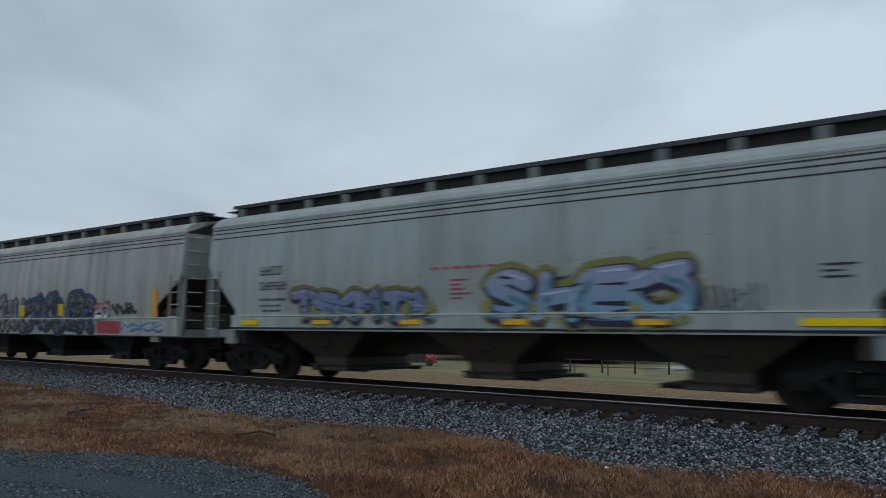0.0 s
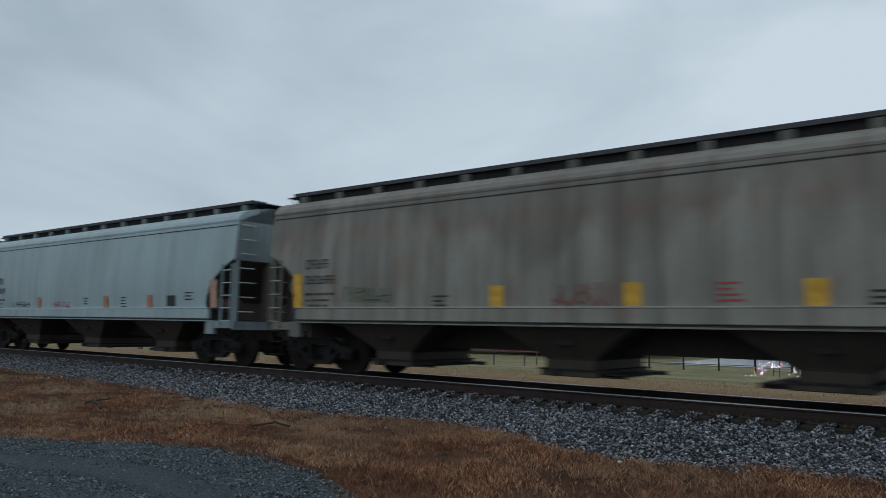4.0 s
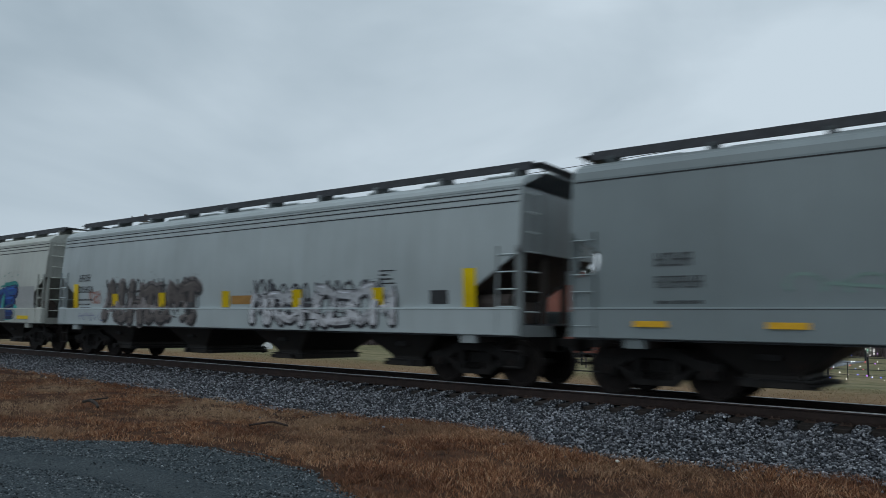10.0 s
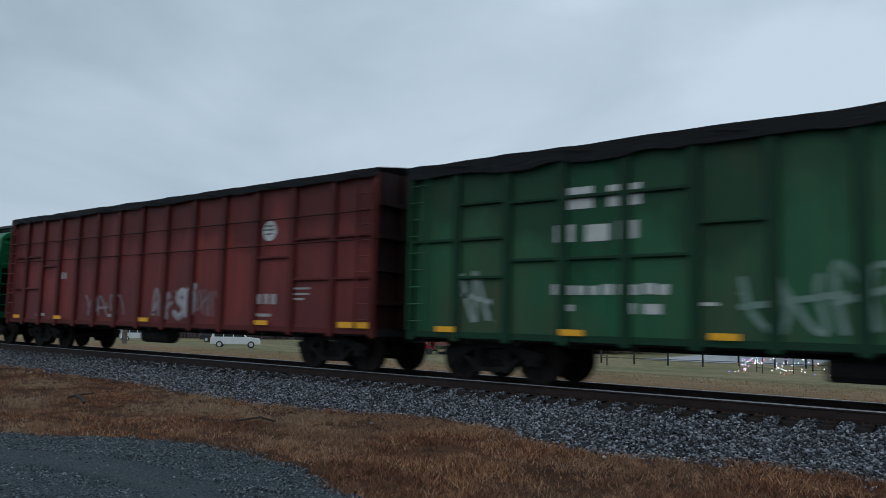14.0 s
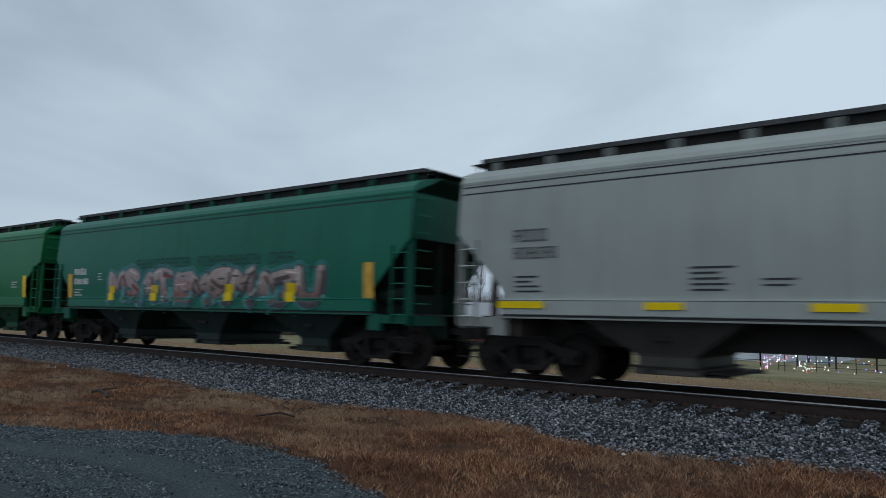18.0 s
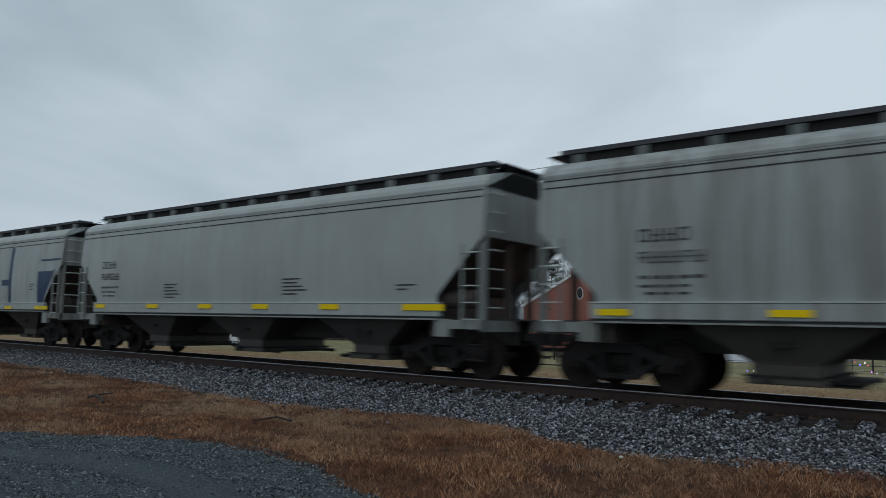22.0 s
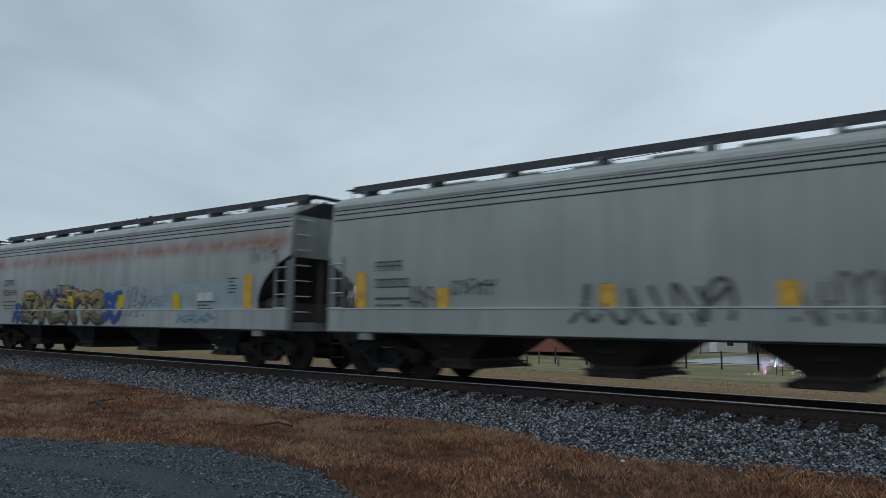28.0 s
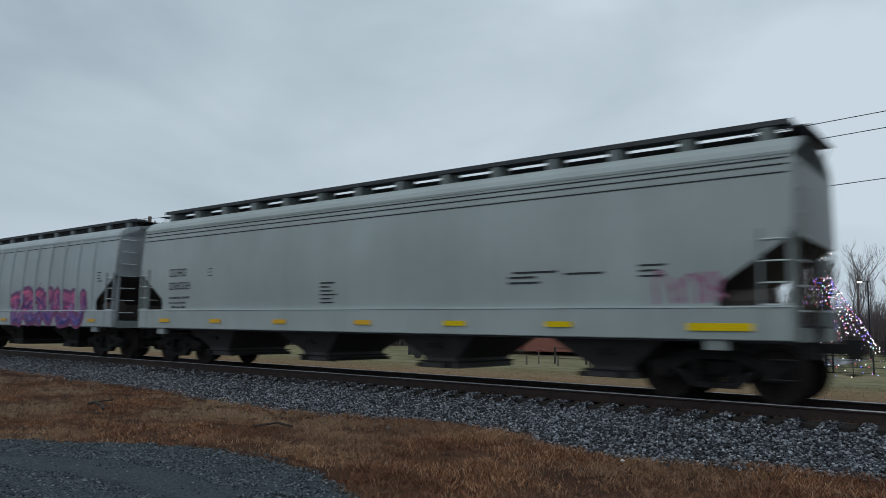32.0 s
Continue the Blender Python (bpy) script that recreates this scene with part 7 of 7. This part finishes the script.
def lit_fence(x0, x1, y, seed, h=1.2):
    """A post fence hung with lights."""
    fe = new("lit_fence")
    tagged(fe, "dark post fence hung with small coloured lights", "fence")
    r = random.Random(seed)
    pts = []
    n = int((x1 - x0) / 2.4)
    for k in range(n + 1):
        x = x0 + (x1 - x0) * k / n
        z = ground_z(x, y)
        part("post", boxed(x - 0.025, x + 0.025, y - 0.025, y + 0.025, z, z + h + 0.05), BLACK_POST, fe)
    for zz in (0.35, h):
        part("rail_wire", tube(bmesh.new(), (x0, y, ground_z(x0, y) + zz), (x1, y, ground_z(x1, y) + zz), 0.015, 4), BLACK_POST, fe)
    x = x0
    while x < x1:
        pts.append((x, y - 0.05 + r.uniform(-0.4, 0.4), ground_z(x, y) + r.choice([h, h * 0.7, 0.35, 0.1]) + r.uniform(-0.15, 0.15)))
        x += r.uniform(0.06, 0.22)
    bulbs(fe, pts, 0.035, seed, (50, 12, 20, 4, 14))
    return fe


lit_fence(-14.5, 6.0, 46.0, 7)
arch = new("light_mound")
tagged(arch, "small mound of coloured lights on the field", "light display")
r7 = random.Random(9)
mound = []
for k in range(70):
    a = math.pi * r7.random()
    rad = r7.uniform(0.55, 1.0)
    mound.append((2.3 * rad * math.cos(a), r7.uniform(-0.3, 0.3), 1.3 * rad * math.sin(a) + 0.05))
part("frame", tube(bmesh.new(), (0, 0, 0), (0, 0, 1.3), 0.03, 6), BLACK_POST, arch)
bulbs(arch, mound, 0.03, 10, (55, 12, 12, 4, 16))
placed(arch, -13.6, 44.0)


# ---- fences, road and field things ----
def rail_fence(points, h, material, rails, label):
    fe = new("fence")
    tagged(fe, label, "fence")
    for (xa, ya), (xb, yb) in zip(points, points[1:]):
        d = math.hypot(xb - xa, yb - ya)
        n = max(1, round(d / 2.6))
        for k in range(n + 1):
            f = k / n
            x, y = xa + (xb - xa) * f, ya + (yb - ya) * f
            z = ground_z(x, y)
            part("post", boxed(x - 0.06, x + 0.06, y - 0.06, y + 0.06, z, z + h), material, fe)
        for zz in rails:
            part("rail", tube(bmesh.new(), (xa, ya, ground_z(xa, ya) + zz), (xb, yb, ground_z(xb, yb) + zz), 0.03, 5), material, fe)
    return fe


rail_fence([(-33, 45.5), (-17, 50.5), (2, 53)], 1.5, BLACK_POST, (0.5, 1.4), "thin black rail fence round the far yard")
rail_fence([(-36, 40.5), (-25.5, 43.5)], 0.9, WOOD_POST, (0.85,), "low pale post and rail fence on the field")
# wet lot; the sky's reflection is also put into its pale base colour
ASPHALT = worn("wet_sky_paled_asphalt", (0.36, 0.39, 0.42), 2, 0.12, 0.22, 0.03, 0, 0.01, 0.8)
rx = np.linspace(-28, -13.5, 12).tolist()
rv, rf = [], []
for x in rx:
    c = 58.5 + 0.16 * (x + 25)
    for off in (-1.5, 5.0, 13.0, 25.0):
        rv.append((x, c + off, ground_z(x, c + off) + 0.05))
for i in range(len(rx) - 1):
    for k in range(3):
        rf.append((i * 4 + k, (i + 1) * 4 + k, (i + 1) * 4 + k + 1, i * 4 + k + 1))
road = from_lists("road", rv, rf, ASPHALT)
tagged(road, "wet pale grey parking lot beyond the field", "road", kind="structure")


def trailer():
    t = new("box_trailer")
    tagged(t, "small dark latticed trailer with a red rear panel", "trailer")
    MESHY = worn("dark_lattice_load", (0.05, 0.05, 0.048), 14, 0.8, 0.8, 0.8, 0, 0.05)
    part("body", bevelled(boxed(-2.2, 0.9, -1.0, 1.0, 0.42, 2.2), 0.04), MESHY, t)
    for k in range(5):
        x = -2.2 + k * 0.775
        part("stake", boxed(x - 0.05, x + 0.05, -1.06, -1.0, 0.4, 2.25), BLACK_POST, t)
    cab = part("cab", bevelled(boxed(0.95, 2.0, -0.95, 0.95, 0.55, 2.1), 0.06), worn("bright_red_panel", (0.42, 0.02, 0.035), 4, 0.12, 0.4, 0.05), t, "bright red panel")
    ring = bmesh.new()
    for k in range(14):
        p, q = 2 * math.pi * k / 14, 2 * math.pi * (k + 1) / 14
        tube(ring, (1.48 + 0.33 * math.cos(p), -0.96, 1.35 + 0.42 * math.sin(p)), (1.48 + 0.33 * math.cos(q), -0.96, 1.35 + 0.42 * math.sin(q)), 0.03, 5)
    box(ring, 1.42, 1.54, -0.98, -0.955, 1.15, 1.55)
    part("emblem", ring, WHITE, cab)
    part("chassis", boxed(-2.3, 2.2, -0.4, 0.4, 0.36, 0.46), STEEL, t)
    for x in (-1.3, 1.45):
        for s in (-1, 1):
            part("wheel", lathe_y(bmesh.new(), [(0.1, s * 0.75), (0.34, s * 0.76), (0.37, s * 0.85), (0.34, s * 0.95), (0.1, s * 0.96)], 16, (x, 0, 0.37)), BLACK, t)
    return t


placed(trailer(), -47.0, 45.1, 38)


def parked_car(label, body_color, z_roof=1.72, length=4.6):
    car = new("parked_car")
    tagged(car, label, "car", "parked cars")
    COAT = worn("car_paint", body_color, 2, 0.05, 0.25, 0.0, 0, 0.01, 0.5)
    h = length / 2
    low = [(-h, 0.35), (h, 0.35), (h + 0.03, 0.62), (h - 0.1, 0.9), (h - 1.15, 1.02), (-h + 0.05, 1.02), (-h - 0.03, 0.6)]
    part("body", bevelled(prism_xz(bmesh.new(), low, -0.9, 0.9), 0.05, 2), COAT, car)
    top = [(-h + 0.08, 1.0), (h - 1.2, 1.0), (h - 1.85, z_roof - 0.03), (h - 2.1, z_roof), (-h + 0.45, z_roof), (-h + 0.2, z_roof - 0.08)]
    part("cabin", bevelled(prism_xz(bmesh.new(), top, -0.78, 0.78), 0.06, 2), COAT, car)
    for s in (-1, 1):
        for a, b in ((-h + 0.35, -h + 1.15), (-h + 1.22, -h + 2.05), (-h + 2.12, h - 1.75)):
            y0, y1 = sorted((s * 0.77, s * 0.79))
            part("side_window", prism_xz(bmesh.new(), [(a, 1.06), (b + (0.3 if b > h - 1.9 else 0), 1.06), (b, z_roof - 0.14), (a + 0.06, z_roof - 0.14)], y0, y1), GLASS, car)
        for x in (-h + 0.85, h - 0.85):
            wh = part("wheel", lathe_y(bmesh.new(), [(0.12, s * 0.7), (0.31, s * 0.7), (0.345, s * 0.76), (0.345, s * 0.86), (0.31, s * 0.915), (0.2, s * 0.915)], 18, (x, 0, 0.345)), BLACK, car)
            part("rim", lathe_y(bmesh.new(), [(0.05, s * 0.918), (0.19, s * 0.92), (0.2, s * 0.9)], 14, (x, 0, 0.345)), WHITE, wh)
        part("tail_lamp", boxed(-h - 0.05, -h + 0.06, s * 0.72 - 0.1, s * 0.72 + 0.1, 0.75, 1.0), RED, car)
    part("windscreen", loft(bmesh.new(), [[(h - 1.2, -0.68, 1.06), (h - 1.82, -0.62, z_roof - 0.1)], [(h - 1.2, 0.68, 1.06), (h - 1.82, 0.62, z_roof - 0.1)]], False), GLASS, car)
    return car


placed(parked_car("white parked sport utility car at the field's edge", (0.7, 0.72, 0.74)), -58.5, 31.9, 50)
placed(parked_car("white parked van beside the field", (0.68, 0.7, 0.72), 1.9, 5.0), -85.7, 38.2, 70)
placed(parked_car("dark parked pickup-like car beside the field", (0.03, 0.033, 0.04), 1.7, 4.8), -82.0, 47.5, 40)
bm = boxed(-0.05, 0.05, -0.05, 0.05, 0, 1.1)
mb = tagged(link("mailbox", bm, WOOD_POST), "mailbox on a post beside the road", "mailbox")
part("box", bevelled(boxed(-0.12, 0.12, -0.3, 0.3, 1.1, 1.4), 0.04), worn("dull_red_metal", (0.2, 0.06, 0.05), 5, 0.2, 0.6, 0.1), mb)
placed(mb, -33.5, 43.5)


flagpole = tagged(new("flagpole"), "white flagpole with a hanging striped flag", "flagpole")
part("pole", tube(bmesh.new(), (0, 0, 0), (0, 0, 11.6), 0.09, 8, 0.05), TRIM, flagpole)
flag = part("flag", boxed(0.06, 0.9, -0.02, 0.02, 10.3, 11.3), BLUE, flagpole, "blue field of the flag")
for k in range(7):
    z = 9.6 + k * 0.1
    part("stripe", boxed(0.06, 0.9, -0.02, 0.02, z, z + 0.095), RED if k % 2 == 0 else TRIM, flag)
placed(flagpole, -47.0, 84.0, -25)


# ---- utility pole and wires ----
up = new("utility_pole")
tagged(up, "brown wooden utility pole with a crossarm", "utility pole")
part("pole", tube(bmesh.new(), (0, 0, 0), (0, 0, 9.2), 0.17, 10, 0.12), WOOD_POST, up)
part("crossarm", boxed(-0.06, 0.06, -1.1, 1.1, 8.65, 8.77), WOOD_POST, up)
for y in (-1.0, -0.4, 0.4, 1.0):
    part("insulator", tube(bmesh.new(), (0, y, 8.77), (0, y, 8.95), 0.05, 8), worn("porcelain", (0.3, 0.3, 0.3), 6, 0.1, 0.3, 0), up)
placed(up, -2.2, 14.0)
for zz, yy in ((8.22, 13.6), (7.78, 14.0), (6.15, 14.2)):
    rings = []
    for x0, x1 in ((-92.2, -47.2), (-47.2, -2.2), (-2.2, 42.8)):
        for k in range(12):
            f = k / 12
            x, z = x0 + (x1 - x0) * f, zz + 0.05 - 2.4 * f * (1 - f)
            rings.append([(x, yy + 0.014 * math.cos(q), z + 0.014 * math.sin(q)) for q in (0, 1.57, 3.14, 4.71)])
    bm = loft(bmesh.new(), rings)
    tagged(link("overhead_wire", bm, BLACK_POST), "black overhead wire sagging between poles", "wire")
for x in (-47.2, 42.8, -92.2):
    copy_thing(up, pose(x, 14.0, ground_z(x, 14.0)))


# ---- trees ----
# bark and twigs paled: the haze of distance is in their colour
BARK = worn("hazed_brown_bark", (0.13, 0.108, 0.104), 4, 0.25, 0.9, 0.4)
TWIG = worn("hazed_twigs", (0.155, 0.13, 0.13), 3, 0.2, 0.9, 0.0)
NEEDLE = worn("dark_pine_needles", (0.022, 0.034, 0.02), 2, 0.4, 0.8, 0.2)


def bare_tree(seed, height):
    """A leafless tree: tapered trunk and limbs, and a crown of fine twigs."""
    r = random.Random(seed)
    wood, fine = bmesh.new(), bmesh.new()

    def grow(p, d, length, rad, level):
        segs = 3
        for i in range(segs):
            q = p + d * (length / segs)
            if level < 2:
                tube(wood, p, q, rad * (1 - 0.25 * i / segs), 6 if level == 0 else 4, rad * (1 - 0.25 * (i + 1) / segs))
            else:
                tube(fine, p, q, max(rad, 0.012), 3, max(rad * 0.7, 0.008))
            p = q
            d = (d + Vector((r.uniform(-0.14, 0.14), r.uniform(-0.14, 0.14), 0.06))).normalized()
            if level < 4:
                for _ in range(r.choice([1, 2, 2]) if i or level else 0):
                    side = Vector((r.uniform(-1, 1), r.uniform(-1, 1), r.uniform(0.25, 1.0))).normalized()
                    grow(p, (d * 0.65 + side * 0.8).normalized(), length * r.uniform(0.5, 0.72), rad * 0.5, level + 1)

    grow(Vector((0, 0, 0)), Vector((0, 0, 1)), height * 0.55, height * 0.012, 0)
    tree = new("bare_tree")
    tagged(tree, "leafless grey-brown deciduous tree", "tree", "bare trees of the wood")
    part("trunk", wood, BARK, tree)
    part("crown", fine, TWIG, tree, "crown of fine bare twigs")
    return tree


def pine(seed, height):
    """An old pine: a bare trunk below, tufted flat boughs above."""
    r = random.Random(seed)
    tree = new("pine_tree")
    tagged(tree, "dark evergreen pine with layered boughs", "tree", "pines of the wood")
    bm, needles = bmesh.new(), bmesh.new()
    tube(bm, (0, 0, 0), (0, 0, height * 0.95), height * 0.02, 8, 0.05)
    for k in range(30):
        f = 0.35 + 0.62 * k / 29
        a, z = r.uniform(0, 6.3), height * f
        reach = height * (0.34 * (1.05 - f) + 0.06) * r.uniform(0.7, 1.1)
        end = Vector((reach * math.cos(a), reach * math.sin(a), z + reach * 0.12))
        tube(bm, (0, 0, z), end, 0.06, 4, 0.02)
        for _ in range(85):
            g = r.uniform(0.3, 1.05)
            c = Vector((end.x * g, end.y * g, z + (end.z - z) * g)) + Vector((r.gauss(0, 0.4), r.gauss(0, 0.4), r.gauss(0.05, 0.17)))
            for _ in range(2):
                v = Vector((r.gauss(0, 1), r.gauss(0, 1), r.gauss(0.3, 0.6))).normalized() * r.uniform(0.18, 0.4)
                s = v.cross(Vector((r.gauss(0, 1), r.gauss(0, 1), 1))).normalized() * 0.05
                needles.faces.new([needles.verts.new(c - s), needles.verts.new(c + s), needles.verts.new(c + v)])
    part("trunk", bm, BARK, tree)
    part("crown", needles, NEEDLE, tree, "tufts of dark green needles")
    return tree


rw = random.Random(12)
protos = [bare_tree(20 + k, 10.5 + 1.2 * k) for k in range(5)]
for k, p in enumerate(protos):
    x = -58 + 12 * k
    placed(p, x, 128 + 5 * (k % 2), 70 * k)
for k in range(64):
    az, reach = radians(rw.uniform(82, 169)), rw.uniform(120, 168)
    x, y = reach * math.cos(az), reach * math.sin(az) - 13
    copy_thing(rw.choice(protos), pose(x, y, ground_z(x, y), 0, 0, rw.uniform(0, 360)))
for x, y in ((-46, 104), (-5, 104), (0, 118)):
    copy_thing(protos[1], pose(x, y, ground_z(x, y), 0, 0, x * 9))
pn = placed(pine(3, 9.6), -18.3, 83)
for x, y, a in ((-27, 112, 120), (-57, 96, 200), (-63, 100, 30), (-51, 112, 290), (-35, 118, 80)):
    copy_thing(pn, pose(x, y, ground_z(x, y), 0, 0, a))
tall = placed(pine(8, 13.5), -56.7, 86.8)
for x, y, a in ((-60.5, 90, 140), (-53.5, 93.5, 250), (-50.0, 96.0, 40)):
    copy_thing(tall, pose(x, y, ground_z(x, y) - 0.6, 0, 0, a))
# undergrowth lightened in colour for the haze, like the trees
BRUSH = worn("hazed_brown_brush", (0.13, 0.105, 0.105), 0.6, 0.3, 0.95, 0.0)
vb, fb = [], []
for _ in range(90000):
    az, reach = radians(rw.uniform(80, 171)), rw.uniform(118, 160)
    x, y = reach * math.cos(az), reach * math.sin(az) - 13
    h = rw.uniform(5.0, 11.5) * (1.15 if az > 2.2 else 1.0) * (0.8 + 0.35 * noise.noise(Vector((x * 0.08, y * 0.08, 0))))
    z, a = ground_z(x, y), rw.uniform(0, 3.14)
    w = rw.uniform(0.02, 0.07)
    k = len(vb)
    lx, ly = rw.gauss(0, 1.7), rw.gauss(0, 1.7)
    vb += [(x - w * math.cos(a), y - w * math.sin(a), z), (x + w * math.cos(a), y + w * math.sin(a), z), (x + lx, y + ly, z + h)]
    fb.append((k, k + 1, k + 2))
tagged(from_lists("brush", vb, fb, BRUSH), "brown leafless undergrowth at the wood's edge", "brush", kind="stuff")


# ---- what moves ----
def motions():
    rows = [(t, ride(t)) for t in np.linspace(0, 32, 33).tolist()]
    wheels = []
    for ob in list(scene.objects):
        if "place" in ob:
            c = ob["place"]
            walk(ob, [(t, pose(c + s, 0, 0)) for t, s in rows])
            del ob["place"]
        elif ob.name.split(".")[0] == "wheelset":
            wheels.append(ob)
    spin = [(k / FPS, ride(k / FPS) / WHEEL_R) for k in range(32 * FPS + 1)]
    first = {}
    for w in wheels:
        x = round(w.location.x, 3)
        if x not in first:
            walk(w, [(t, Matrix.LocRotScale((x, 0, WHEEL_R), Euler((0, a, 0)), None)) for t, a in spin])
            first[x] = w
        else:
            w.rotation_mode = "QUATERNION"
            keys = w.animation_data_create()
            keys.action = first[x].animation_data.action
            keys.action_slot = first[x].animation_data.action_slot


motions()
